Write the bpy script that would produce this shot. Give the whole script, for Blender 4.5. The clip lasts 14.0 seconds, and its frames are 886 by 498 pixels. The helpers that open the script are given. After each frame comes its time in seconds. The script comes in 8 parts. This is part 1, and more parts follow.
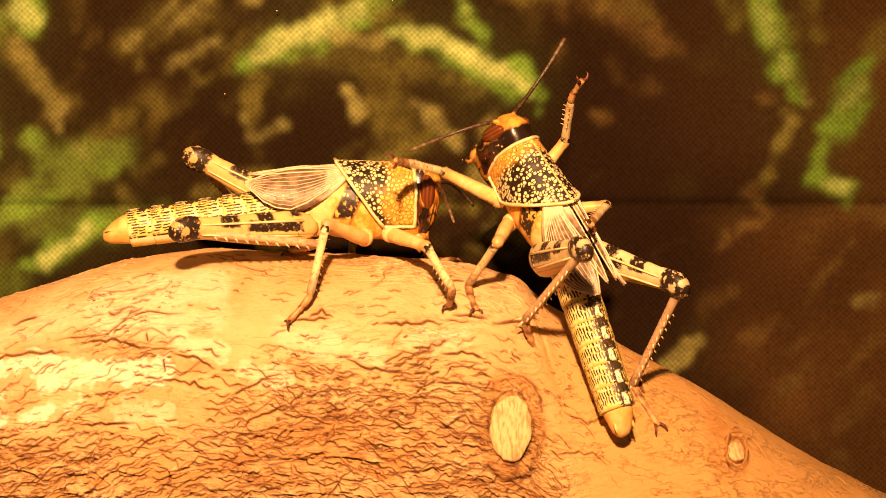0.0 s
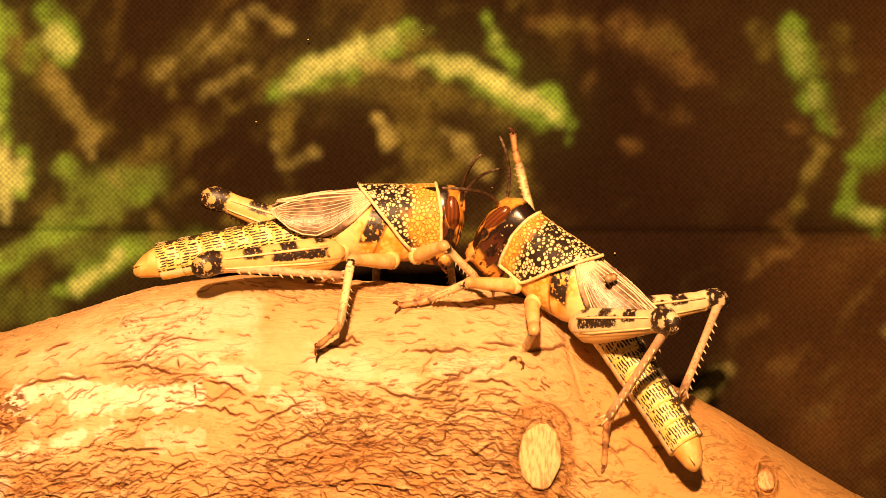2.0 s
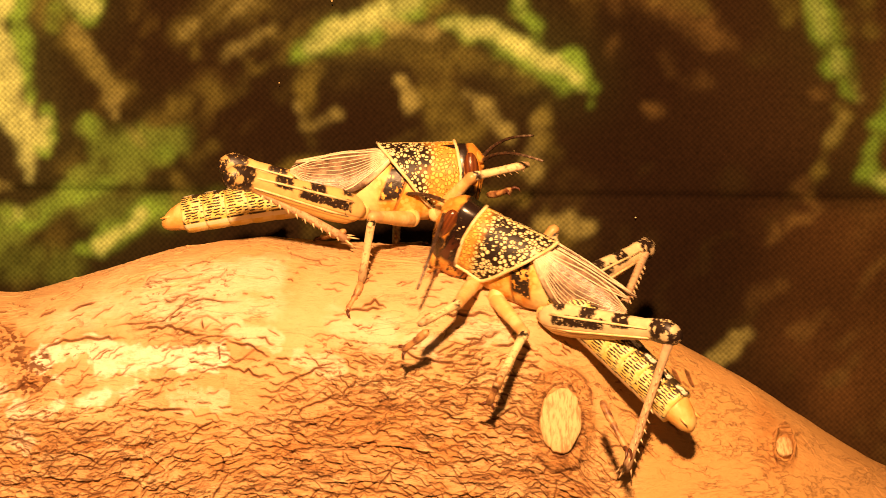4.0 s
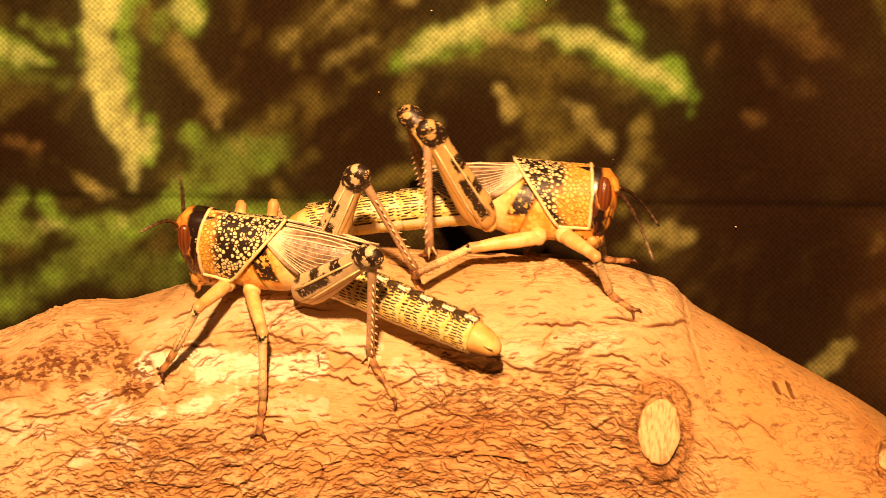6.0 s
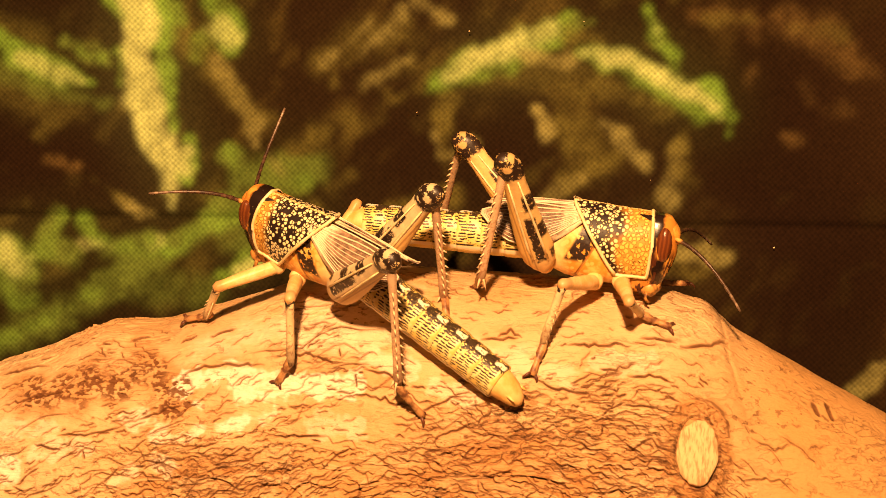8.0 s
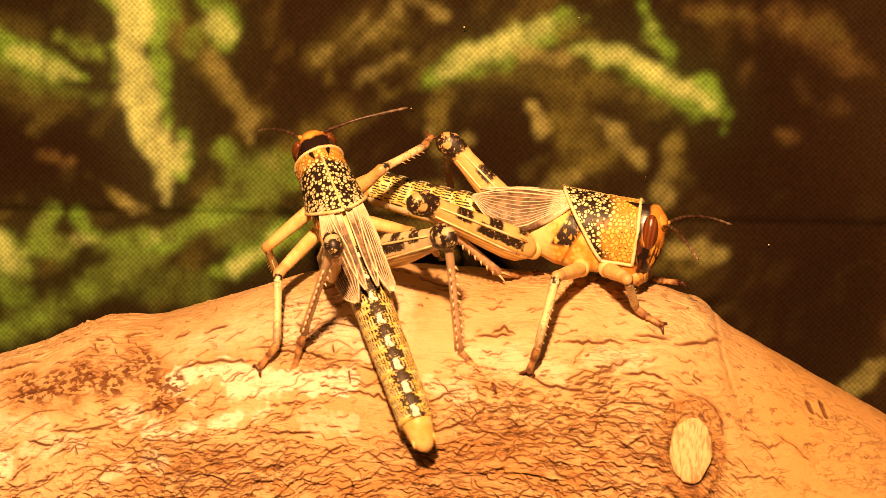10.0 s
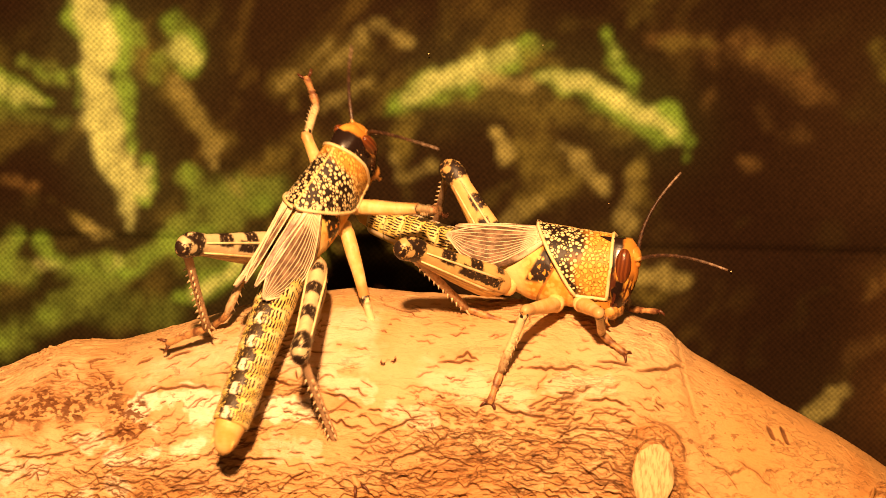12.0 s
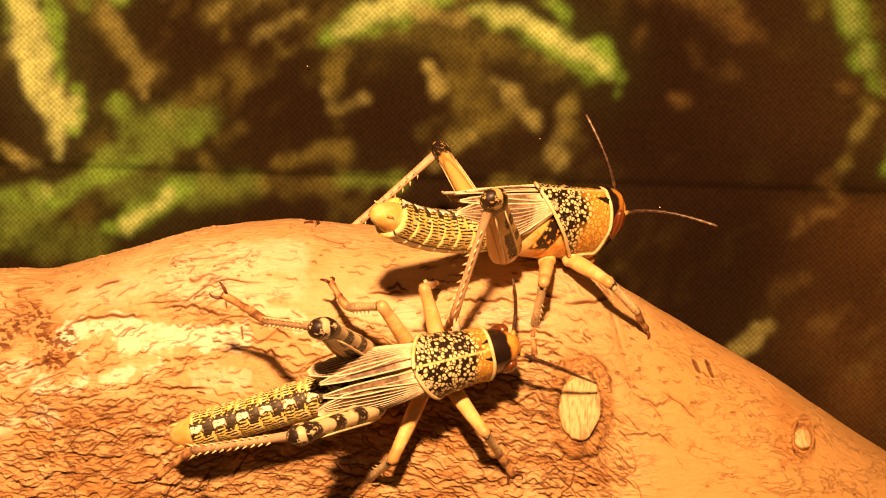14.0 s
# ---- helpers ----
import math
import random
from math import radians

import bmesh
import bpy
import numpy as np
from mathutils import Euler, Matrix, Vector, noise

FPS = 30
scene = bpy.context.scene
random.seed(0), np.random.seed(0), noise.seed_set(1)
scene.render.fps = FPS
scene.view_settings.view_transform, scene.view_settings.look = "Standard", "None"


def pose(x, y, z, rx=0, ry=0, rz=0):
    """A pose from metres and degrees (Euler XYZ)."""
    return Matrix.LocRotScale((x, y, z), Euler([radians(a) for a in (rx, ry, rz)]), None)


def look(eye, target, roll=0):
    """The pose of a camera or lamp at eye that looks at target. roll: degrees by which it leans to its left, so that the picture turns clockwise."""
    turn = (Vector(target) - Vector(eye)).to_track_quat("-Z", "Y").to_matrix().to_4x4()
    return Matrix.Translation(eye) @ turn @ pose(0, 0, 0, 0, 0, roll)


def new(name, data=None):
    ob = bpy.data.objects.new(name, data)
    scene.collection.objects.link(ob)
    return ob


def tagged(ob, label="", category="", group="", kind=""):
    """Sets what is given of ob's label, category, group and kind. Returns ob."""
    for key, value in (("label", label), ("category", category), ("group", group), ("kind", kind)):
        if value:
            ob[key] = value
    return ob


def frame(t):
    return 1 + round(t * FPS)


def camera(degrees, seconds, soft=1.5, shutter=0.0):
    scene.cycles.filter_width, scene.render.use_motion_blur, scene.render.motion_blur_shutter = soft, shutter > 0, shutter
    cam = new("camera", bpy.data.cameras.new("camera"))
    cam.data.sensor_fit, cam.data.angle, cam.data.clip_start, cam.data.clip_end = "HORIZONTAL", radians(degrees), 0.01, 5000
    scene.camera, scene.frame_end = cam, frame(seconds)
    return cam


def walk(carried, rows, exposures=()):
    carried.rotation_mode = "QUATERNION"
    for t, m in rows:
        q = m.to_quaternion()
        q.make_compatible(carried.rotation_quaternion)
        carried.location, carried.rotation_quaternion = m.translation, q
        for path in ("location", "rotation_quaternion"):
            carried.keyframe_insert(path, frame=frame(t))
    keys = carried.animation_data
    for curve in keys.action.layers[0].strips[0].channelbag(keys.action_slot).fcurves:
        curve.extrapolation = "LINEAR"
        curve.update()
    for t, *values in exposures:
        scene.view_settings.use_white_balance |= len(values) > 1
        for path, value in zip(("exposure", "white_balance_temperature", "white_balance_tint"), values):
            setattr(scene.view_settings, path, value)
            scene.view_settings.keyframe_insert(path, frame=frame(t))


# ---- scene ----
cam = camera(30, 14.0, soft=0.9, shutter=0.4)
walk(cam, [
    (0, pose(0.00155, -0.24736, 0.04777, 80, 0, 0)),
    (0.5, pose(0.00111, -0.2476, 0.04814, 80.51, 0.016, 0.319)),
    (1, pose(0.00135, -0.24811, 0.048, 80.907, 0.051, 0.713)),
    (1.5, pose(0.00091, -0.24804, 0.04802, 81.056, -0.043, 0.808)),
    (2, pose(0.00111, -0.24824, 0.04798, 80.945, -0.059, 0.955)),
    (2.5, pose(0.00055, -0.24845, 0.04763, 80.756, -0.064, 1.037)),
    (3, pose(-0.00026, -0.2484, 0.04807, 80.249, -0.252, 1.062)),
    (3.2, pose(-0.0007, -0.24878, 0.04851, 80.01, -0.332, 1.03)),
    (5.3, pose(-0.00039, -0.24933, 0.05096, 78.829, -0.287, 3.227)),
    (5.5, pose(-0.00034, -0.24945, 0.051, 79.08, -0.07, 3.669)),
    (6, pose(-0.00066, -0.24927, 0.05105, 79.335, -0.105, 4.804)),
    (6.5, pose(-0.00106, -0.24921, 0.05138, 79.631, -0.083, 5.557)),
    (7, pose(-0.00109, -0.24946, 0.05153, 79.903, -0.038, 5.927)),
    (7.5, pose(-0.00123, -0.24967, 0.05111, 80.041, -0.067, 5.983)),
    (10, pose(-0.00069, -0.24907, 0.05122, 79.859, -0.216, 5.933)),
    (10.5, pose(-0.0008, -0.2494, 0.05107, 80.046, -0.323, 5.729)),
    (11, pose(-0.00038, -0.24918, 0.05114, 80.271, -0.293, 5.469)),
    (11.5, pose(-0.00019, -0.24914, 0.05164, 80.529, -0.346, 5.121)),
    (12, pose(-0.00014, -0.24943, 0.0515, 80.724, -0.542, 4.83)),
    (12.5, pose(0.00047, -0.24931, 0.05123, 80.658, -0.664, 4.61)),
    (13, pose(0.00051, -0.2496, 0.05053, 80.332, -0.993, 4.126)),
    (13.5, pose(0.00029, -0.2498, 0.05053, 79.553, -1.329, 3.314)),
    (14, pose(0.00007, -0.25033, 0.04999, 78.791, -1.532, 2.598)),
], exposures=[(0, 0.09), (2.5, 0.06), (5.5, -0.02), (7.5, -0.03), (10.5, -0.03), (12, 0.0), (13.5, 0.05), (14, 0.04)])

# ---------------------------------------------------------------- light
world = bpy.data.worlds.new("world")
world.use_nodes = True
scene.world = world
sky = world.node_tree.nodes["Background"]
sky.inputs[0].default_value = (1.0, 0.50, 0.20, 1)
sky.inputs[1].default_value = 0.13

heat_lamp = bpy.data.lights.new("heat_lamp", "SPOT")
heat_lamp.energy = 16.8
heat_lamp.color = (1.0, 0.515, 0.214)
heat_lamp.shadow_soft_size = 0.010
heat_lamp.spot_size = radians(52)
heat_lamp.spot_blend = 0.9
lamp_ob = new("heat_lamp", heat_lamp)
lamp_ob.matrix_world = look((-0.012, -0.31, 0.20), (-0.045, -0.005, 0.0))


# ---------------------------------------------------------------- materials
class Nodes:
    """A small node-graph builder for one material."""

    def __init__(self, name, rough=0.5, spec=0.4):
        self.mat = bpy.data.materials.new(name)
        self.mat.use_nodes = True
        self.tree = self.mat.node_tree
        self.bsdf = self.tree.nodes["Principled BSDF"]
        self.bsdf.inputs["Roughness"].default_value = rough
        self.bsdf.inputs["Specular IOR Level"].default_value = spec
        self.coord = self.tree.nodes.new("ShaderNodeTexCoord").outputs["Object"]

    def put(self, socket, value):
        if isinstance(value, bpy.types.NodeSocket):
            self.tree.links.new(value, socket)
        elif isinstance(value, tuple):
            socket.default_value = (*value, 1) if len(socket.default_value) == 4 and len(value) == 3 else value
        else:
            socket.default_value = value

    def math(self, op, a, b=0.0, c=0.0, clamp=False):
        n = self.tree.nodes.new("ShaderNodeMath")
        n.operation, n.use_clamp = op, clamp
        for s, v in zip(n.inputs, (a, b, c)):
            self.put(s, v)
        return n.outputs[0]

    def axis(self, which, source=None):
        n = self.tree.nodes.new("ShaderNodeSeparateXYZ")
        self.put(n.inputs[0], source or self.coord)
        return n.outputs["XYZ".index(which)]

    def mapped(self, scale, offset=(0, 0, 0), source=None):
        n = self.tree.nodes.new("ShaderNodeMapping")
        self.put(n.inputs["Vector"], source or self.coord)
        n.inputs["Scale"].default_value = scale
        n.inputs["Location"].default_value = offset
        return n.outputs[0]

    def noise(self, scale, detail=3.0, rough=0.55, source=None, distort=0.0):
        n = self.tree.nodes.new("ShaderNodeTexNoise")
        self.put(n.inputs["Vector"], source or self.coord)
        for key, v in (("Scale", scale), ("Detail", detail), ("Roughness", rough), ("Distortion", distort)):
            n.inputs[key].default_value = v
        return n.outputs["Fac"]

    def bent(self, amount, scale=85):
        """Object coordinates pushed about by noise."""
        n = self.tree.nodes.new("ShaderNodeTexNoise")
        self.put(n.inputs["Vector"], self.coord)
        n.inputs["Scale"].default_value, n.inputs["Detail"].default_value = scale, 4
        w = self.tree.nodes.new("ShaderNodeVectorMath")
        w.operation = "MULTIPLY_ADD"
        self.put(w.inputs[0], n.outputs["Color"])
        w.inputs[1].default_value = (amount, amount, amount)
        self.put(w.inputs[2], self.coord)
        return w.outputs[0]

    def cells(self, scale, feature="F1", source=None):
        n = self.tree.nodes.new("ShaderNodeTexVoronoi")
        n.feature = feature
        self.put(n.inputs["Vector"], source or self.coord)
        n.inputs["Scale"].default_value = scale
        return n.outputs["Distance"]

    def step(self, value, lo, hi):
        """0 under lo, 1 over hi, smooth between."""
        n = self.tree.nodes.new("ShaderNodeMapRange")
        n.interpolation_type = "SMOOTHSTEP"
        self.put(n.inputs["Value"], value)
        n.inputs["From Min"].default_value, n.inputs["From Max"].default_value = lo, hi
        return n.outputs[0]

    def band(self, value, lo, hi, soft):
        return self.math("MULTIPLY", self.step(value, lo - soft, lo + soft), self.math("SUBTRACT", 1.0, self.step(value, hi - soft, hi + soft)))

    def mix(self, fac, a, b):
        n = self.tree.nodes.new("ShaderNodeMix")
        n.data_type = "RGBA"
        self.put(n.inputs["Factor"], fac)
        self.put(n.inputs[6], a)
        self.put(n.inputs[7], b)
        return n.outputs[2]

    def bump(self, height, strength=0.4, distance=0.0003):
        n = self.tree.nodes.new("ShaderNodeBump")
        n.inputs["Strength"].default_value = strength
        n.inputs["Distance"].default_value = distance
        self.put(n.inputs["Height"], height)
        self.tree.links.new(n.outputs[0], self.bsdf.inputs["Normal"])

    def done(self, color, rough=None):
        self.put(self.bsdf.inputs["Base Color"], color)
        if rough is not None:
            self.put(self.bsdf.inputs["Roughness"], rough)
        return self.mat


BLACK = (0.022, 0.012, 0.008)
CREAM = (0.78, 0.62, 0.36)
ORANGE = (0.68, 0.28, 0.035)


def bark_material():
    g = Nodes("bark", 0.8, 0.3)

    def carried(name):
        n = g.tree.nodes.new("ShaderNodeAttribute")
        n.attribute_name = name
        return n.outputs["Fac"]

    zone, crack, flake, halo = carried("old_bark"), carried("crevice"), carried("flake"), carried("halo")
    patch = g.noise(42, 5, 0.62)
    fine = g.noise(1300, 5, 0.7, g.mapped((0.5, 1, 1)))
    grit = g.noise(420, 5, 0.72, g.mapped((0.35, 1, 1.2)))
    cloudy = g.noise(70, 5, 0.66, g.mapped((0.6, 1, 1), (8, 8, 1)))
    # hair-thin checks along the grain
    thin = g.noise(1.0, 5, 0.6, g.mapped((170, 620, 760), source=g.bent(0.006)))
    check = g.math("SUBTRACT", 1.0, g.step(g.math("ABSOLUTE", g.math("SUBTRACT", thin, 0.5)), 0.006, 0.022))
    check = g.math("MULTIPLY", check, g.step(g.noise(120, 4, 0.6, g.mapped((0.5, 1, 1), (1, 5, 2))), 0.46, 0.58))
    check = g.math("MULTIPLY", check, g.math("MULTIPLY_ADD", zone, 0.45, g.math("MULTIPLY_ADD", carried("young"), 0.22, 0.12)))
    base = g.mix(g.step(patch, 0.34, 0.60), (0.53, 0.325, 0.145), (0.63, 0.425, 0.225))
    base = g.mix(g.math("MULTIPLY", g.step(cloudy, 0.42, 0.66), 0.32), base, (0.54, 0.300, 0.100))
    base = g.mix(g.math("MULTIPLY", carried("young"), g.math("MULTIPLY_ADD", patch, 0.5, 0.50)), base, (0.53, 0.275, 0.078))
    # rust-brown stains, plus the painted-in dimming of the lower flank
    base = g.mix(g.math("MULTIPLY", carried("rust_and_shade"), g.math("MULTIPLY_ADD", g.step(grit, 0.30, 0.62), 0.55, 0.28)), base, (0.42, 0.190, 0.052))
    base = g.mix(g.math("MULTIPLY", g.math("MULTIPLY", flake, zone), g.math("MULTIPLY", g.step(cloudy, 0.46, 0.56), 0.40)), base, (0.80, 0.62, 0.36))
    base = g.mix(g.math("MULTIPLY", carried("pale"), g.math("MULTIPLY_ADD", g.step(grit, 0.36, 0.52), 0.62, 0.25)), base, (0.85, 0.755, 0.60))
    base = g.mix(g.math("MULTIPLY", halo, g.math("MULTIPLY_ADD", grit, 0.8, 0.25), clamp=True), base, (0.42, 0.190, 0.052))
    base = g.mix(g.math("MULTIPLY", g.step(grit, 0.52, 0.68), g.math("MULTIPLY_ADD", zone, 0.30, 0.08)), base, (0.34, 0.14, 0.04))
    # clusters of small dark pits
    pit = g.math("MULTIPLY", g.step(g.noise(1050, 3, 0.6, g.mapped((0.7, 1, 1), (3, 1, 6))), 0.58, 0.63), g.step(g.noise(95, 4, 0.6, g.mapped((0.8, 1, 1), (6, 2, 9))), 0.53, 0.62))
    base = g.mix(g.math("MULTIPLY", pit, 0.65), base, (0.16, 0.058, 0.016))
    base = g.mix(g.math("MULTIPLY", check, 0.6), base, (0.17, 0.060, 0.018))
    base = g.mix(g.math("MULTIPLY", crack, g.math("MULTIPLY_ADD", grit, 0.5, 0.70), clamp=True), base, (0.135, 0.049, 0.014))
    base = g.mix(g.math("MULTIPLY", g.step(fine, 0.54, 0.72), 0.25), base, (0.30, 0.14, 0.055))
    height = g.math("MULTIPLY_ADD", fine, 0.40, g.math("MULTIPLY", grit, g.math("MULTIPLY_ADD", zone, 1.1, 0.35)))
    height = g.math("SUBTRACT", g.math("MULTIPLY_ADD", thin, g.math("MULTIPLY", zone, 0.5), height), g.math("MULTIPLY", check, 0.5))
    g.bump(height, 0.9, 0.0008)
    return g.done(base, g.math("MULTIPLY_ADD", fine, 0.25, 0.55))


def knot_material():
    g = Nodes("cut_wood", 0.7, 0.3)
    grain = g.noise(1.0, 4, 0.6, g.mapped((2200, 900, 420)))
    col = g.mix(g.step(grain, 0.42, 0.66), (0.62, 0.44, 0.22), (0.40, 0.23, 0.10))
    g.bump(grain, 0.6, 0.0003)
    return g.done(col)


def cloth_material():
    g = Nodes("printed_cloth", 0.95, 0.06)
    a = g.tree.nodes.new("ShaderNodeAttribute")
    a.attribute_name = "print"
    x, z = g.axis("X"), g.axis("Z")
    wx = g.math("SINE", g.math("MULTIPLY", x, 2 * math.pi / 0.00098))
    wz = g.math("SINE", g.math("MULTIPLY", z, 2 * math.pi / 0.00098))
    weave = g.math("MULTIPLY", wx, wz)
    mott = g.noise(1400, 2, 0.6)
    shade = g.math("MULTIPLY_ADD", weave, 0.20, g.math("MULTIPLY_ADD", mott, 0.9, 0.55))
    sc = g.tree.nodes.new("ShaderNodeVectorMath")
    sc.operation = "SCALE"
    g.put(sc.inputs[0], a.outputs["Color"])
    g.put(sc.inputs["Scale"], shade)
    g.bump(g.math("ADD", weave, g.math("MULTIPLY", mott, 0.6)), 0.14, 0.00015)
    return g.done(sc.outputs[0])


def plain_cuticle(name, color, other, scale=700, rough=0.42, bump=0.25, lo=0.4, hi=0.7):
    g = Nodes(name, rough, 0.45)
    n = g.noise(scale, 4, 0.6)
    fine = g.noise(scale * 5, 2, 0.6)
    g.bump(g.math("ADD", n, g.math("MULTIPLY", fine, 0.4)), bump, 0.0002)
    return g.done(g.mix(g.step(n, lo, hi), color, other), g.math("MULTIPLY_ADD", fine, 0.25, rough - 0.1))


def pronotum_material(name, fore):
    g = Nodes(name, 0.5, 0.4)
    x, y, z = g.axis("X"), g.axis("Y"), g.axis("Z")
    bent = g.bent(0.0003, 900)
    near, edge = g.cells(1600, "F1", bent), g.cells(1600, "DISTANCE_TO_EDGE", bent)
    size = g.noise(420, 3, 0.6)
    # closely packed pale knobs, small where the shell is black and large where it is orange
    front = g.step(g.math("ADD", x, g.math("MULTIPLY", g.math("SUBTRACT", g.noise(300, 3), 0.5), 0.007)), fore, fore + 0.0026)
    reach = g.math("MULTIPLY_ADD", g.math("SUBTRACT", size, 0.5), 0.40, g.math("MULTIPLY_ADD", front, 0.10, 0.52))
    spot = g.math("SUBTRACT", 1.0, g.step(g.math("SUBTRACT", near, reach), -0.05, 0.05))
    spot = g.math("MULTIPLY", spot, g.step(edge, 0.05, 0.12))
    ground = g.mix(front, (0.016, 0.008, 0.005), (0.58, 0.27, 0.042))
    dots = g.mix(front, (0.87, 0.71, 0.38), (0.80, 0.47, 0.09))
    col = g.mix(spot, ground, dots)
    keel = g.math("SUBTRACT", 1.0, g.step(g.math("ABSOLUTE", y), 0.00010, 0.00022))
    col = g.mix(g.math("MULTIPLY", keel, g.step(z, 0.004, 0.005)), col, (0.80, 0.58, 0.24))
    g.bump(spot, 0.9, 0.0004)
    return g.done(col)


def thorax_material():
    g = Nodes("thorax_plates", 0.42, 0.4)
    x, z = g.axis("X"), g.axis("Z")
    n = g.noise(520, 3, 0.6)
    col = g.mix(g.step(n, 0.40, 0.64), ORANGE, (0.76, 0.50, 0.14))
    col = g.mix(g.math("MULTIPLY", g.math("SUBTRACT", 1.0, g.step(g.cells(1150, "F1", g.bent(0.0004, 700)), 0.30, 0.46)), 0.65), col, (0.80, 0.55, 0.17))
    # pale hind plate, dark slanting patches under the wing bases
    col = g.mix(g.math("SUBTRACT", 1.0, g.step(x, -0.0062, -0.0030)), col, (0.78, 0.60, 0.28))
    slant = g.math("ADD", x, g.math("MULTIPLY", z, -0.45))
    dark = g.math("MULTIPLY", g.band(slant, -0.0037, -0.0006, 0.0003), g.step(z, -0.0016, -0.0008))
    dark = g.math("MULTIPLY", dark, g.step(g.noise(1300, 3), 0.40, 0.46))
    col = g.mix(dark, col, BLACK)
    seam = g.math("SUBTRACT", 1.0, g.step(g.math("ABSOLUTE", g.math("ADD", slant, 0.0006)), 0.00008, 0.0003))
    col = g.mix(g.math("MULTIPLY", seam, 0.6), col, (0.25, 0.09, 0.02))
    g.bump(g.math("SUBTRACT", n, seam), 0.5, 0.0004)
    return g.done(col)


def head_material():
    g = Nodes("head_capsule", 0.26, 0.5)
    x, y, z = g.axis("X"), g.axis("Y"), g.axis("Z")
    n = g.noise(480, 3, 0.6)
    col = g.mix(g.step(n, 0.42, 0.62), (0.58, 0.23, 0.035), (0.70, 0.36, 0.065))
    wob = g.math("ADD", x, g.math("MULTIPLY", g.math("SUBTRACT", n, 0.5), 0.0014))
    # glossy black crown, and black cheeks behind the eyes running down to the jaw
    ring = g.math("MULTIPLY", g.math("SUBTRACT", 1.0, g.step(wob, 0.0085, 0.0090)), g.step(z, -0.0032, -0.0020))
    crown = g.math("MULTIPLY", g.step(z, 0.0032, 0.0040), g.math("SUBTRACT", 1.0, g.step(wob, 0.0091, 0.0096)))
    under = g.math("MULTIPLY", g.band(wob, 0.0086, 0.0103, 0.0003), g.band(z, -0.0040, 0.0008, 0.0004))
    dark = g.math("MAXIMUM", g.math("MAXIMUM", ring, crown), under)
    col = g.mix(dark, col, (0.016, 0.008, 0.006))
    fleck = g.math("MULTIPLY", g.math("SUBTRACT", 1.0, g.step(g.cells(1500), 0.20, 0.30)), g.math("MULTIPLY", ring, g.step(g.noise(700, 2), 0.50, 0.58)))
    col = g.mix(g.math("MULTIPLY", fleck, g.step(g.math("ABSOLUTE", y), 0.0018, 0.0024)), col, (0.78, 0.60, 0.34))
    streak = g.math("MULTIPLY", g.step(g.noise(1.0, 3, 0.6, g.mapped((900, 900, 260))), 0.50, 0.56), g.math("SUBTRACT", 1.0, g.step(z, 0.0000, 0.0030)))
    col = g.mix(streak, col, (0.07, 0.02, 0.009))
    g.bump(n, 0.3, 0.0002)
    return g.done(col)


def eye_material():
    g = Nodes("compound_eye", 0.22, 0.5)
    x = g.axis("X")
    stripe = g.math("SINE", g.math("MULTIPLY", g.math("ADD", x, g.math("MULTIPLY", g.noise(500, 2), 0.0004)), 2 * math.pi / 0.00055))
    col = g.mix(g.step(stripe, -0.6, 0.8), (0.105, 0.028, 0.009), (0.170, 0.048, 0.012))
    g.bump(g.cells(9000), 0.15, 0.0001)
    return g.done(col)


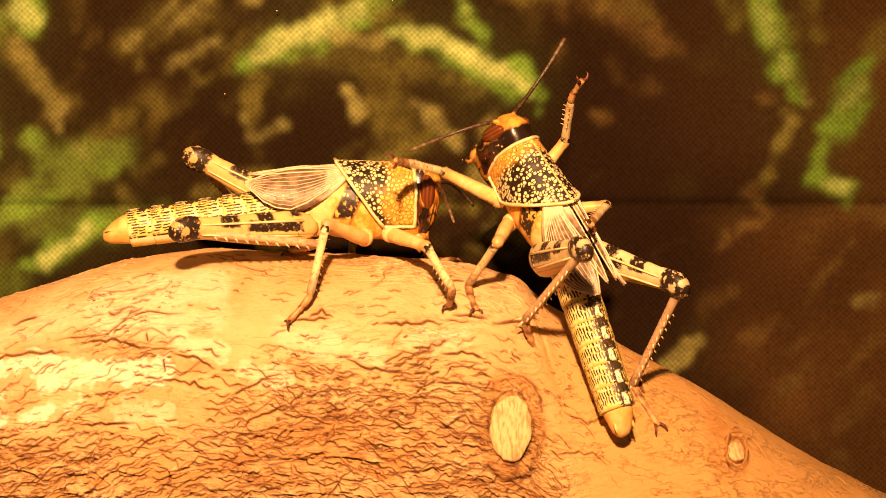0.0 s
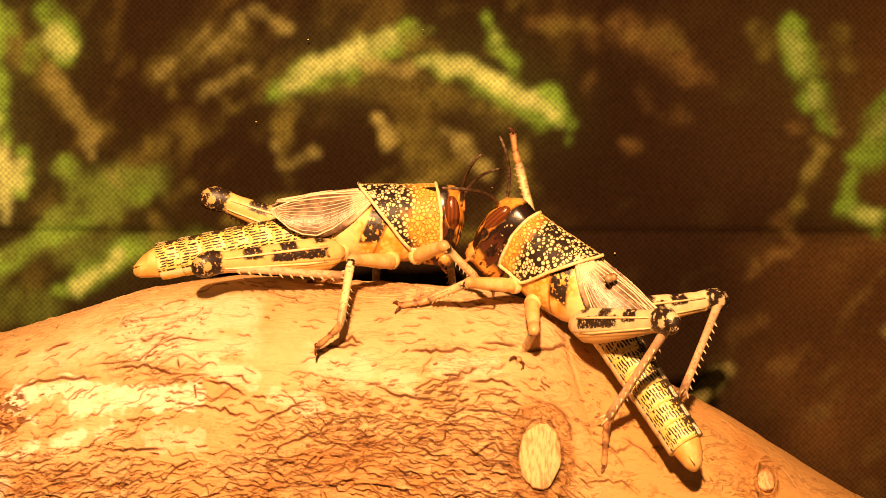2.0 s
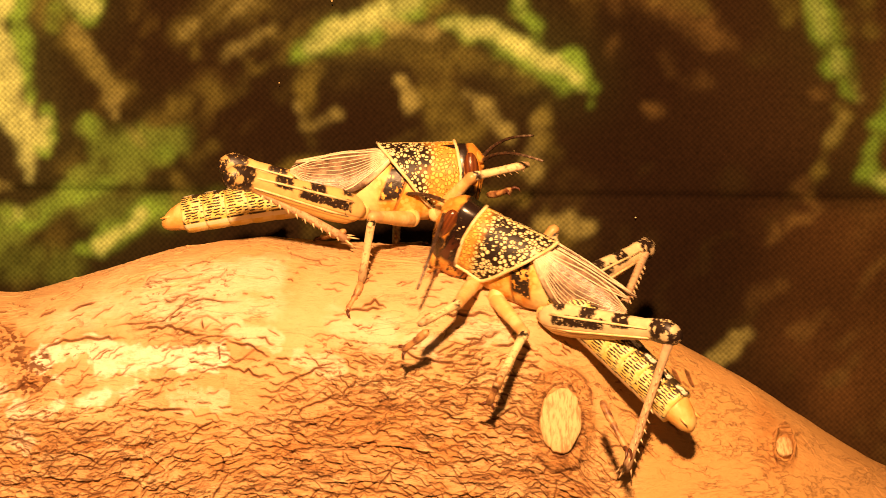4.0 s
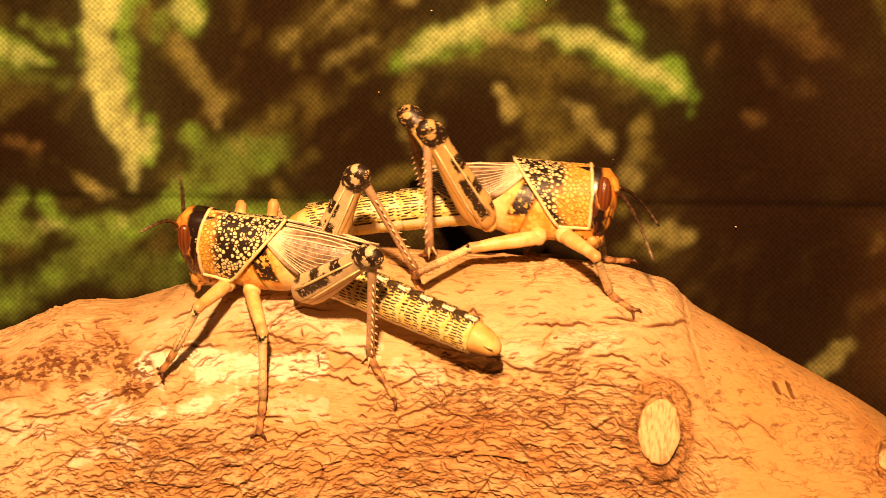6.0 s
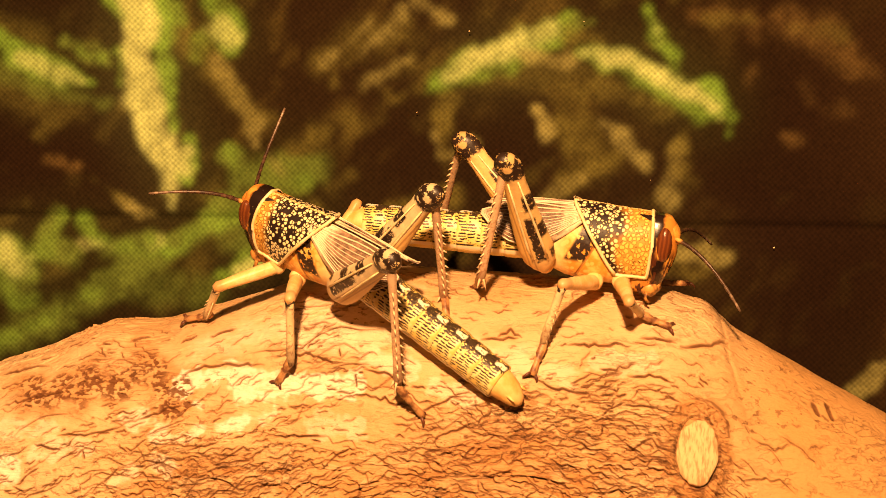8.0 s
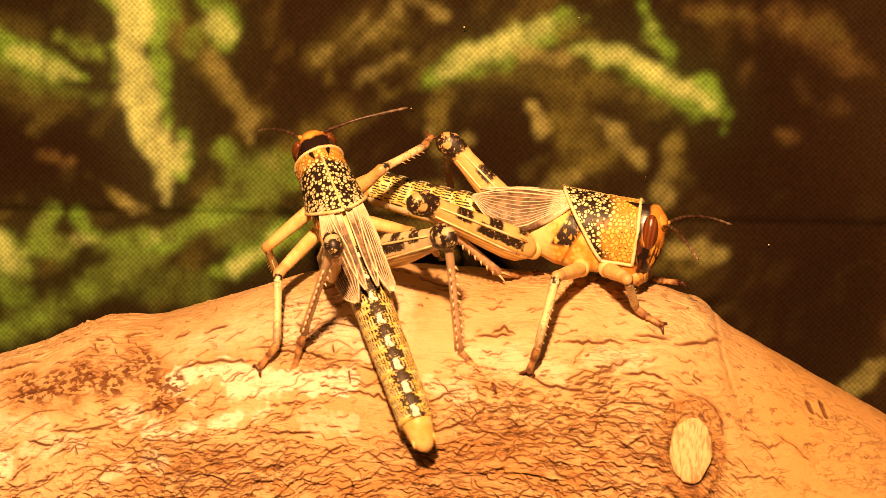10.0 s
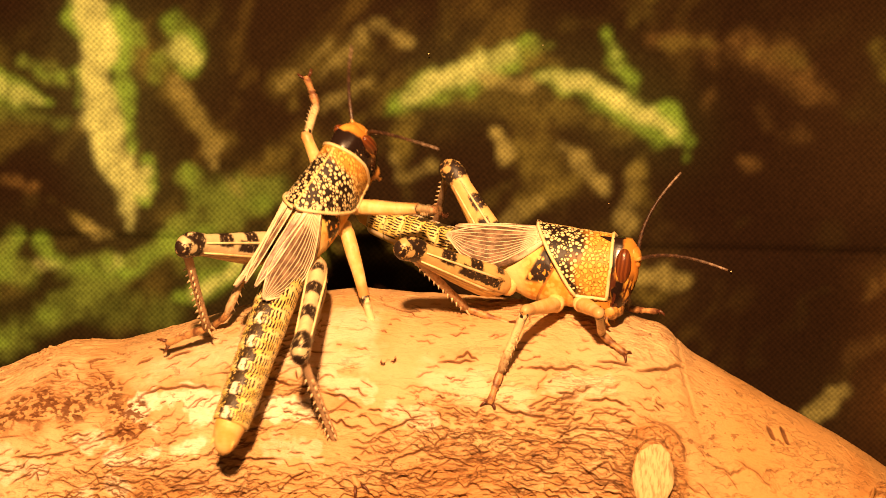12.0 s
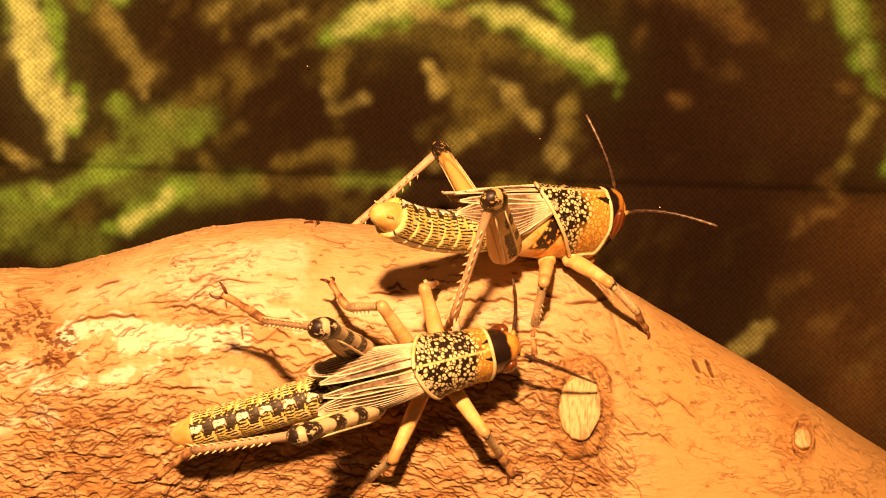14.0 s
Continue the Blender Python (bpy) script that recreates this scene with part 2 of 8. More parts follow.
def abdomen_material():
    g = Nodes("abdomen_plates", 0.42, 0.4)
    x, y, z = g.axis("X"), g.axis("Y"), g.axis("Z")
    info = g.tree.nodes.new("ShaderNodeObjectInfo").outputs["Random"]
    n = g.noise(600, 3, 0.6)
    col = g.mix(g.step(n, 0.38, 0.64), (0.74, 0.54, 0.14), (0.84, 0.69, 0.32))
    ang = g.math("ARCTAN2", y, z)
    a = g.math("ABSOLUTE", ang)
    ragged = g.math("SUBTRACT", g.noise(1500, 3, 0.6), 0.5)

    sway = g.math("MULTIPLY", g.math("SUBTRACT", g.noise(330, 2), 0.5), 0.0026)

    # rows of short black dashes along the body, some of them missing
    def row(lo, hi, per, shift, keep):
        u = g.math("ADD", g.math("MULTIPLY", ang, per), g.math("MULTIPLY_ADD", info, 9.0, shift))
        slot = g.math("FLOOR", u)
        across = g.math("ADD", g.math("SUBTRACT", u, slot), g.math("MULTIPLY", ragged, 1.3))
        rnd = g.tree.nodes.new("ShaderNodeTexWhiteNoise")
        rnd.noise_dimensions = "1D"
        g.put(rnd.inputs["W"], slot)
        along = g.math("ADD", g.math("ADD", x, sway), g.math("MULTIPLY_ADD", ragged, 0.0013, g.math("MULTIPLY", rnd.outputs["Value"], 0.0005)))
        on = g.math("MULTIPLY", g.band(along, lo, hi, 0.00008), g.band(across, 0.25, 0.75, 0.08))
        return g.math("MULTIPLY", on, g.math("GREATER_THAN", keep, g.math("MULTIPLY_ADD", g.noise(380, 2), 0.9, g.math("MULTIPLY_ADD", rnd.outputs["Value"], 0.6, -0.25))))

    dash = g.math("MAXIMUM", g.math("MAXIMUM", row(0.0003, 0.0010, 5.5, 0.0, 0.72), row(0.0014, 0.0023, 6.0, 31.3, 0.76)), row(0.0026, 0.0036, 6.5, 77.7, 1.10))
    dash = g.math("MULTIPLY", dash, g.math("SUBTRACT", 1.0, g.step(a, 1.80, 2.00)))
    # a ragged black patch on the back of each plate, with a pale spear-shaped fleck at its hind end
    wav = g.math("ADD", a, g.math("MULTIPLY", ragged, 1.7))
    low = g.math("MULTIPLY_ADD", g.math("SINE", g.math("MULTIPLY_ADD", x, 2 * math.pi / 0.0036, -0.6)), 0.05, 0.33)
    back = g.math("SUBTRACT", 1.0, g.step(g.math("SUBTRACT", wav, low), -0.03, 0.03))
    back = g.math("MULTIPLY", back, g.math("SUBTRACT", 1.0, g.math("MULTIPLY", g.step(g.noise(1700, 3, 0.6), 0.60, 0.66), 0.7)))
    col = g.mix(g.math("MAXIMUM", dash, g.math("MULTIPLY", back, 0.97)), col, BLACK)
    spear = g.math("MULTIPLY", g.band(x, 0.0019, 0.0037, 0.0002), g.math("SUBTRACT", 1.0, g.step(g.math("SUBTRACT", wav, g.math("MULTIPLY", g.math("SUBTRACT", x, 0.0018), 95.0)), -0.04, 0.04)))
    spear = g.math("MULTIPLY", spear, g.math("SUBTRACT", 1.0, g.step(g.math("ADD", a, g.math("MULTIPLY", ragged, 0.5)), 0.10, 0.17)))
    col = g.mix(spear, col, (0.84, 0.76, 0.60))
    # pale line low on the flank, with a dark edge
    col = g.mix(g.band(a, 2.08, 2.36, 0.03), col, (0.84, 0.72, 0.48))
    col = g.mix(g.math("MULTIPLY", g.band(a, 1.94, 2.06, 0.02), g.step(g.noise(900, 2), 0.42, 0.5)), col, BLACK)
    g.bump(g.math("SUBTRACT", n, g.math("MULTIPLY", dash, 0.3)), 0.35, 0.0002)
    return g.done(col)


def femur_material(name, length, big, tone=CREAM):
    g = Nodes(name, 0.42, 0.4)
    x, y, z = g.axis("X"), g.axis("Y"), g.axis("Z")
    n = g.noise(650, 3, 0.6)
    col = g.mix(g.step(n, 0.40, 0.62), tuple(c * 0.86 for c in tone), tone)
    if big:
        ragged = g.math("SUBTRACT", g.noise(1100, 4, 0.65), 0.5)
        xx = g.math("MULTIPLY_ADD", x, 23.5 / 21.0, g.math("MULTIPLY", ragged, 0.0022))
        zz = g.math("ADD", z, g.math("MULTIPLY", ragged, 0.0010))
        under = g.math("SUBTRACT", 1.0, g.step(z, -0.0012, -0.0007))
        col = g.mix(g.math("MULTIPLY", under, 0.8), col, (0.72, 0.44, 0.12))
        mid = g.math("MULTIPLY", g.band(xx, 0.0024, 0.0122, 0.0004), g.band(zz, -0.0001, 0.0015, 0.0001))
        one = g.math("MULTIPLY", g.band(xx, 0.0076, 0.0104, 0.0003), g.step(zz, 0.0012, 0.0015))
        two = g.math("MULTIPLY", g.band(xx, 0.0136, 0.0166, 0.0003), g.step(zz, 0.0003, 0.0006))
        three = g.math("MULTIPLY", g.band(xx, 0.0026, 0.0046, 0.0003), g.step(zz, 0.0019, 0.0022))
        mark = g.math("MAXIMUM", g.math("MAXIMUM", mid, one), g.math("MAXIMUM", two, three))
        worn = g.math("SUBTRACT", 1.0, g.math("MULTIPLY", g.step(g.noise(1900, 3, 0.65), 0.57, 0.64), 0.8))
        col = g.mix(g.math("MULTIPLY", mark, worn), col, BLACK)
        for level in (0.0006, 0.0014):
            rib = g.math("SUBTRACT", 1.0, g.step(g.math("ABSOLUTE", g.math("ADD", z, level)), 0.00005, 0.00018))
            col = g.mix(g.math("MULTIPLY", rib, 0.6), col, (0.30, 0.12, 0.03))
        # black knee with a pale disc on each side and a pale cap
        knee = g.step(xx, length - 0.0034, length - 0.0028)
        dot = lambda cx, cz, r: g.math("SUBTRACT", 1.0, g.step(g.math("SQRT", g.math("ADD", g.math("POWER", g.math("SUBTRACT", xx, cx), 2.0), g.math("POWER", g.math("SUBTRACT", zz, cz), 2.0))), r * 0.8, r * 1.1))
        disc = g.math("MAXIMUM", dot(length - 0.0006, 0.0000, 0.00075), dot(length + 0.0009, 0.0009, 0.00055))
        fleck = g.step(g.noise(1300, 3, 0.7), 0.56, 0.62)
        col = g.mix(g.math("MULTIPLY", knee, g.math("SUBTRACT", 1.0, g.math("MULTIPLY", g.math("MAXIMUM", disc, fleck), 0.8))), col, BLACK)
    else:
        col = g.mix(g.step(n, 0.36, 0.60), (0.80, 0.57, 0.27), (0.75, 0.46, 0.16))
        col = g.mix(g.math("MULTIPLY", g.step(g.noise(1500, 3, 0.65), 0.58, 0.70), 0.35), col, (0.44, 0.20, 0.06))
        col = g.mix(g.math("MULTIPLY", g.step(x, length - 0.0016, length - 0.0006), 0.5), col, (0.34, 0.12, 0.035))
    g.bump(n, 0.35, 0.0003)
    return g.done(col)


def tibia_material(name, length, tone):
    g = Nodes(name, 0.45, 0.4)
    x = g.axis("X")
    n = g.noise(700, 3, 0.6)
    col = g.mix(g.step(n, 0.40, 0.65), tone, tuple(c * 0.80 for c in tone))
    col = g.mix(g.math("MULTIPLY", g.step(g.math("ADD", g.noise(1600, 3, 0.65), g.math("MULTIPLY", g.step(x, 0.0, length), 0.10)), 0.58, 0.68), 0.55), col, (0.30, 0.12, 0.04))
    top = g.math("SUBTRACT", 1.0, g.step(x, 0.0009, 0.0018))
    col = g.mix(g.math("MULTIPLY", top, g.step(g.noise(1200, 3), 0.42, 0.55)), col, BLACK)
    end = g.step(x, length - 0.0035, length - 0.0005)
    col = g.mix(g.math("MULTIPLY", end, 0.55), col, (0.10, 0.035, 0.015))
    g.bump(n, 0.3, 0.0002)
    return g.done(col)


def wing_material():
    """Dark skin between the veins, paling into the cream wing root."""
    g = Nodes("wing_membrane", 0.36, 0.45)
    x, n = g.axis("X"), g.noise(800, 4, 0.6)
    col = g.mix(g.step(n, 0.4, 0.66), (0.12, 0.070, 0.044), (0.32, 0.21, 0.138))
    root = g.step(g.math("MULTIPLY_ADD", n, 0.0035, x), -0.0044, -0.0018)
    g.bump(n, 0.5, 0.0002)
    return g.done(g.mix(root, col, (0.80, 0.66, 0.46)))


def feeler_material():
    """Beaded, dark to beyond the middle, greyish towards the tip."""
    g = Nodes("feeler", 0.4, 0.45)
    x, n = g.axis("X"), g.noise(1500, 3, 0.6)
    col = g.mix(g.step(n, 0.4, 0.7), (0.030, 0.014, 0.008), (0.11, 0.055, 0.030))
    bead = g.step(g.math("SINE", g.math("MULTIPLY", x, 2 * math.pi / 0.0014)), 0.2, 0.7)
    pale = g.math("MULTIPLY", g.step(x, 0.0085, 0.0130), g.math("MULTIPLY_ADD", bead, 0.6, 0.4))
    col = g.mix(pale, col, (0.26, 0.18, 0.12))
    col = g.mix(g.math("SUBTRACT", 1.0, g.step(x, 0.0006, 0.0012)), col, (0.66, 0.36, 0.09))
    return g.done(col)


BARK, CUT, CLOTH = bark_material(), knot_material(), cloth_material()
ORANGE_SHELL, BLACK_SHELL = pronotum_material("orange_fronted_shell", 0.0024), pronotum_material("black_shell", 0.0044)
THORAX, HEAD, EYE, ABDOMEN = thorax_material(), head_material(), eye_material(), abdomen_material()
RIM = plain_cuticle("pale_rim", (0.82, 0.68, 0.40), (0.72, 0.52, 0.22))
MEMBRANE = wing_material()
VEIN = plain_cuticle("wing_vein", (0.78, 0.64, 0.45), (0.64, 0.48, 0.31))
MOUTH = plain_cuticle("mouthparts", (0.62, 0.30, 0.07), (0.10, 0.035, 0.012), 900)
FEELER = feeler_material()
TAIL = plain_cuticle("tail_plate", (0.68, 0.36, 0.085), (0.76, 0.52, 0.20), 420, 0.45, 0.5)
BROW = plain_cuticle("brow", (0.68, 0.33, 0.055), (0.56, 0.22, 0.032), 600, 0.4, 0.6)
FOOT = plain_cuticle("foot", (0.52, 0.28, 0.11), (0.15, 0.058, 0.025), 800, 0.45, 0.5)
CLAW = plain_cuticle("claw", (0.08, 0.025, 0.012), (0.16, 0.05, 0.02), 900, 0.35)
SPINE = plain_cuticle("spine", (0.74, 0.55, 0.32), (0.50, 0.30, 0.14), 900)
HIND_FEMUR, FORE_FEMUR = femur_material("hind_femur_shell", 0.0235, True), femur_material("fore_femur_shell", 0.0095, False)
WARM_FEMUR = femur_material("warm_femur_shell", 0.0235, True, (0.74, 0.49, 0.19))
HIND_TIBIA = tibia_material("hind_tibia_shell", 0.021, (0.68, 0.46, 0.28))
FORE_TIBIA = tibia_material("fore_tibia_shell", 0.0095, (0.84, 0.65, 0.36))
SAND = plain_cuticle("sand", (0.32, 0.22, 0.13), (0.20, 0.13, 0.07), 60, 0.9, 0.6)


# ---------------------------------------------------------------- mesh helpers
def part(name, bm, material, parent=None, label="", smooth=True):
    me = bpy.data.meshes.new(name)
    bmesh.ops.recalc_face_normals(bm, faces=bm.faces)
    bm.to_mesh(me)
    bm.free()
    me.materials.append(material)
    if smooth:
        me.polygons.foreach_set("use_smooth", [True] * len(me.polygons))
    ob = new(name, me)
    if parent:
        ob.parent = parent
    return tagged(ob, label)


def rings_to(bm, rings, cap=True):
    """Skins a row of closed rings of points."""
    rows = [[bm.verts.new(p) for p in ring] for ring in rings]
    n = len(rows[0])
    for a, b in zip(rows, rows[1:]):
        for i in range(n):
            bm.faces.new((a[i], a[(i + 1) % n], b[(i + 1) % n], b[i]))
    if cap:
        bm.faces.new(rows[0])
        bm.faces.new(list(reversed(rows[-1])))
    return rows


def loft(bm, sections, n=20):
    """Sections (x, z centre, half width, half height above, half height below), in mm."""
    rings = []
    for x, zc, w, up, down in sections:
        ring = []
        for i in range(n):
            a = 2 * math.pi * i / n
            c, s = math.cos(a), math.sin(a)
            ring.append((x * MM, w * s * MM, (zc + c * (up if c > 0 else down)) * MM))
        rings.append(ring)
    rings_to(bm, rings)


def tube(bm, points, radii, n=8, flat=1.0):
    """A tube through points in mm; flat squashes it across its side."""
    pts = [Vector(p) for p in points]
    rings = []
    ref = Vector((0, 1, 0))
    for i, p in enumerate(pts):
        way = (pts[min(i + 1, len(pts) - 1)] - pts[max(i - 1, 0)]).normalized()
        if abs(way.dot(ref)) > 0.93:
            ref = Vector((0, 0, 1))
        side = (ref - way * way.dot(ref)).normalized()
        up = way.cross(side)
        r = radii[i] if isinstance(radii, (list, tuple)) else radii
        rings.append([tuple((p + side * (r * flat * math.cos(a)) + up * (r * math.sin(a))) * MM) for a in (2 * math.pi * k / n for k in range(n))])
    rings_to(bm, rings)


def cone(bm, base, tip, r, n=5):
    tube(bm, [base, tuple(Vector(base).lerp(Vector(tip), 0.6)), tip], [r, r * 0.62, 0.02], n)


def ball(bm, centre, half, u=14, v=9):
    rings = []
    for j in range(1, v):
        a = math.pi * j / v
        rings.append([((centre[0] + half[0] * math.sin(a) * math.cos(2 * math.pi * i / u)) * MM,
                       (centre[1] + half[1] * math.sin(a) * math.sin(2 * math.pi * i / u)) * MM,
                       (centre[2] + half[2] * math.cos(a)) * MM) for i in range(u)])
    rings_to(bm, rings)


MM = 0.001


# ---------------------------------------------------------------- backdrop, floor, branch
PRINT = []          # brush marks of the printed leaf pattern: colour, (x, z, half width) points in mm
LEAF, LIME, OLIVE, MOSS, PALE, UMBER = (0.125, 0.245, 0.030), (0.39, 0.46, 0.165), (0.100, 0.090, 0.020), (0.092, 0.138, 0.024), (0.200, 0.190, 0.062), (0.086, 0.055, 0.017)


def stroke(colour, *points, soft=0.62, alpha=1.0):
    """A brush mark of the print, through (x, z, half width) points in mm."""
    PRINT.append((colour, points, soft, alpha))


# faint brush marks all over the print
for _ in range(200):
    bx, bz = random.uniform(-125, 95), random.uniform(-45, 75)
    slope, reach = radians(random.gauss(45, 25)), random.uniform(2.0, 7.0)
    dx, dz = math.cos(slope) * reach, math.sin(slope) * reach
    wide = random.uniform(0.5, 1.6)
    keep = 0.50 if bx < 15 else 0.08
    stroke(OLIVE, (bx, bz, wide), (bx + dx * 0.5 + random.gauss(0, 0.8), bz + dz * 0.5, wide), (bx + dx, bz + dz, wide * 0.6), soft=0.95, alpha=keep * random.uniform(0.2, 0.9))

stroke(OLIVE, (-77.7, 41.2, 2.49), (-73.9, 35.5, 2.3), soft=0.8, alpha=0.55)
stroke(OLIVE, (-51.3, 33.7, 1.91), (-44.4, 37.6, 3.25), (-38.6, 39.5, 2.3), soft=0.9, alpha=0.5)
stroke(OLIVE, (-58.4, 15.2, 1.72), (-52.4, 21.1, 2.11), (-47.4, 25.1, 1.34), soft=0.8, alpha=0.7)
stroke(OLIVE, (-46.5, 22.2, 1.53), (-40.6, 24.2, 1.15), soft=0.9, alpha=0.4)
stroke(OLIVE, (-9.8, 26.4, 2.11), (-5.9, 21.7, 2.3), (-8.7, 14.9, 1.53), soft=0.8, alpha=0.55)
stroke(OLIVE, (-27.1, 33, 2.87), (-9.9, 32.2, 2.87), (-1.3, 29.4, 1.91), soft=0.9, alpha=0.5)
stroke(OLIVE, (7.2, 26.6, 1.91), (2.5, 27.5, 1.91), soft=0.9, alpha=0.6)
stroke(OLIVE, (-107.8, 40.1, 1.91), (-100.8, 38.2, 1.91), soft=0.9, alpha=0.5)
stroke(OLIVE, (-108.3, 29.4, 2.3), (-102.4, 25.5, 2.3), (-93.2, 25.6, 1.53), soft=0.9, alpha=0.45)
stroke(MOSS, (-108.2, 32.3, 1.53), (-99.2, 28.5, 1.53), (-89.1, 26.6, 1.15), soft=0.8, alpha=0.5)
stroke(UMBER, (25.4, 41.7, 1.91), (31.9, 39, 2.49), (38.5, 33.9, 1.72), soft=0.9, alpha=0.8)
stroke(UMBER, (11.5, 41.7, 1.34), (20.8, 41.7, 1.53), (21.8, 38, 1.15), soft=0.9, alpha=0.7)
stroke(OLIVE, (12.9, 41.2, 0.96), (20.8, 41.3, 0.86), soft=0.7, alpha=0.55)
stroke(UMBER, (21.9, 34.3, 0.96), (20.2, 30.5, 0.77), soft=0.9, alpha=0.5)
stroke(MOSS, (-88, -4.8, 2.49), (-79.1, -5.5, 2.87), (-70.2, -7.2, 2.3), soft=0.9, alpha=0.5)
stroke(MOSS, (-68.3, 3.7, 2.49), (-54.5, 3.2, 2.49), (-43.8, 4.5, 1.91), soft=0.9, alpha=0.6)
stroke(OLIVE, (-41.9, 4.6, 1.34), (-29.2, 5.5, 1.34), soft=0.9, alpha=0.6)
stroke(MOSS, (-29.3, 5.8, 0.86), (-19.6, 6.4, 0.86), soft=0.6, alpha=0.9)
stroke(OLIVE, (-2.2, 6.4, 1.15), (6.5, 6.6, 0.96), soft=0.8, alpha=0.9)
stroke(OLIVE, (-39.1, 8.5, 0.96), (-33.3, 10.6, 1.15), (-28.5, 11.7, 1.34), soft=0.8, alpha=0.6)
stroke(OLIVE, (-10.4, 22.9, 2.3), (-4.5, 20.2, 1.91), (-1.5, 16.4, 1.72), soft=0.9, alpha=0.5)
stroke(OLIVE, (-9.1, 12.3, 0.96), (-4.4, 15.9, 0.96), (-0.7, 18.4, 0.96), soft=0.7, alpha=0.7)
stroke(LEAF, (-87, 45, 1.53), (-83.7, 40.3, 1.91))
stroke(LEAF, (-79.6, 45.1, 1.72), (-79.4, 36.4, 1.72), (-78, 28.7, 1.34), (-77.6, 22.3, 0.96))
stroke(LEAF, (-85.8, 35.4, 1.15), (-86.5, 29.6, 0.96), alpha=0.8)
stroke(LIME, (-83.9, 46, 2.49), (-83.1, 40.3, 2.58), (-83.8, 34.9, 2.3), (-83.4, 30.6, 2.87), (-81.9, 25.7, 3.06), (-81.1, 20.8, 2.68), (-78.4, 15.9, 2.49), (-77.9, 11.5, 2.11), (-77.8, 7.8, 0.96), soft=0.4)
stroke(LEAF, (-74.8, 19.9, 1.15), (-74.5, 16.9, 1.24), (-75.9, 13, 1.15))
stroke(LIME, (-75.3, 18.1, 1.05), (-75.6, 14.9, 1.15), alpha=0.8)
stroke(LEAF, (-77.6, 43.2, 1.34), (-76.1, 41.3, 0.96), alpha=0.7)
stroke(LEAF, (-107.9, 37, 1.34), (-102, 33.5, 1.91), (-97, 31.2, 1.91), (-91.3, 29.5, 0.77))
stroke(LIME, (-104, 34.3, 0.77), (-97, 31, 1.24), (-93.1, 29.9, 0.67), alpha=0.6)
stroke(MOSS, (-95.8, 36.7, 0.86), (-91.9, 34.9, 1.63), (-88.3, 33, 0.86), alpha=0.9)
stroke(LEAF, (-93.8, 35.6, 0.57), (-89.9, 33.9, 0.57), alpha=0.5)
stroke(LEAF, (-68.7, 43.2, 1.91), (-67.8, 39.4, 2.49), (-67.1, 36.5, 1.72), alpha=0.8)
stroke(LIME, (-69, 39.6, 1.53), (-66.9, 37.5, 1.24), alpha=0.55)
stroke(LEAF, (-71.9, 36.5, 1.15), (-72.9, 34.5, 1.15), alpha=0.4)
stroke(PALE, (-69.5, 33.6, 0.96), (-66.1, 28.3, 1.05), (-63.6, 23, 1.05), (-63.1, 19.5, 0.77), soft=0.6, alpha=0.75)
stroke(OLIVE, (-70.9, 34.5, 1.34), (-64.2, 24.9, 1.53), soft=0.9, alpha=0.5)
stroke(PALE, (-50.8, 33.7, 0.67), (-46.4, 37.1, 0.67), (-42.9, 40.5, 0.57), soft=0.8, alpha=0.45)
stroke(PALE, (-44.4, 35.2, 0.77), (-39.6, 39.5, 0.86), (-38.1, 42.4, 0.77), soft=0.7, alpha=0.55)
stroke(PALE, (-44.5, 29.8, 0.86), (-39.6, 32.4, 1.05), (-36.1, 34, 0.77), soft=0.7, alpha=0.6)
stroke(PALE, (-34.3, 43.8, 0.96), (-29.5, 41.3, 0.86), soft=0.6, alpha=0.7)
stroke(OLIVE, (-38.7, 27.1, 0.96), (-32.8, 31, 0.96), soft=0.9, alpha=0.6)
stroke(MOSS, (-68.3, 17.5, 1.72), (-64.4, 15.1, 2.11), (-58.4, 15.2, 2.3), (-51.5, 15.3, 2.11), soft=0.7, alpha=0.9)
stroke(LEAF, (-67.8, 18, 1.34), (-66.4, 15.1, 1.15), alpha=0.45)
stroke(LEAF, (-61.4, 13.2, 1.53), (-54.5, 13.3, 1.72), alpha=0.5)
stroke(MOSS, (-83.4, -1.8, 1.91), (-76.3, 2.8, 1.91), (-68.3, 6.5, 1.72), (-58.4, 10.8, 1.53))
stroke(LEAF, (-78.3, 1.7, 1.15), (-72.3, 5.2, 1.53), (-64.4, 8.1, 1.34), alpha=0.8)
stroke(MOSS, (-111.7, -17.8, 2.49), (-102.2, -12.9, 2.68), (-92.7, -8.1, 2.49), (-83.4, -1.8, 1.91))
stroke(LEAF, (-109.6, -16.2, 1.15), (-100, -11.3, 1.15), (-89.6, -5.5, 1.15), alpha=0.5)
stroke(MOSS, (-106.9, -1.3, 3.25), (-105, -5.3, 2.49))
stroke(LEAF, (-108.9, -1.3, 3.45), (-105.8, -1.5, 3.06), alpha=0.8)
stroke(LIME, (-108.4, -0.3, 2.49), (-105.6, -1.9, 2.11), alpha=0.65)
stroke(LEAF, (-106.1, -8.4, 1.34), (-103, -8.8, 1.34), alpha=0.6)
stroke(MOSS, (-98.7, 5.8, 1.34), (-99.6, 1.8, 1.91), (-95.5, -0.1, 1.72))
stroke(LEAF, (-97.5, 6.2, 0.67), (-100.4, 0.8, 0.96), alpha=0.4)
stroke(LEAF, (-93.6, 5.4, 1.34), (-91.2, 2.5, 1.44), (-87.9, 0.9, 1.15), alpha=0.9)
stroke(LIME, (-93.5, 2.1, 0.86), (-88.4, 1.1, 0.86), alpha=0.45)
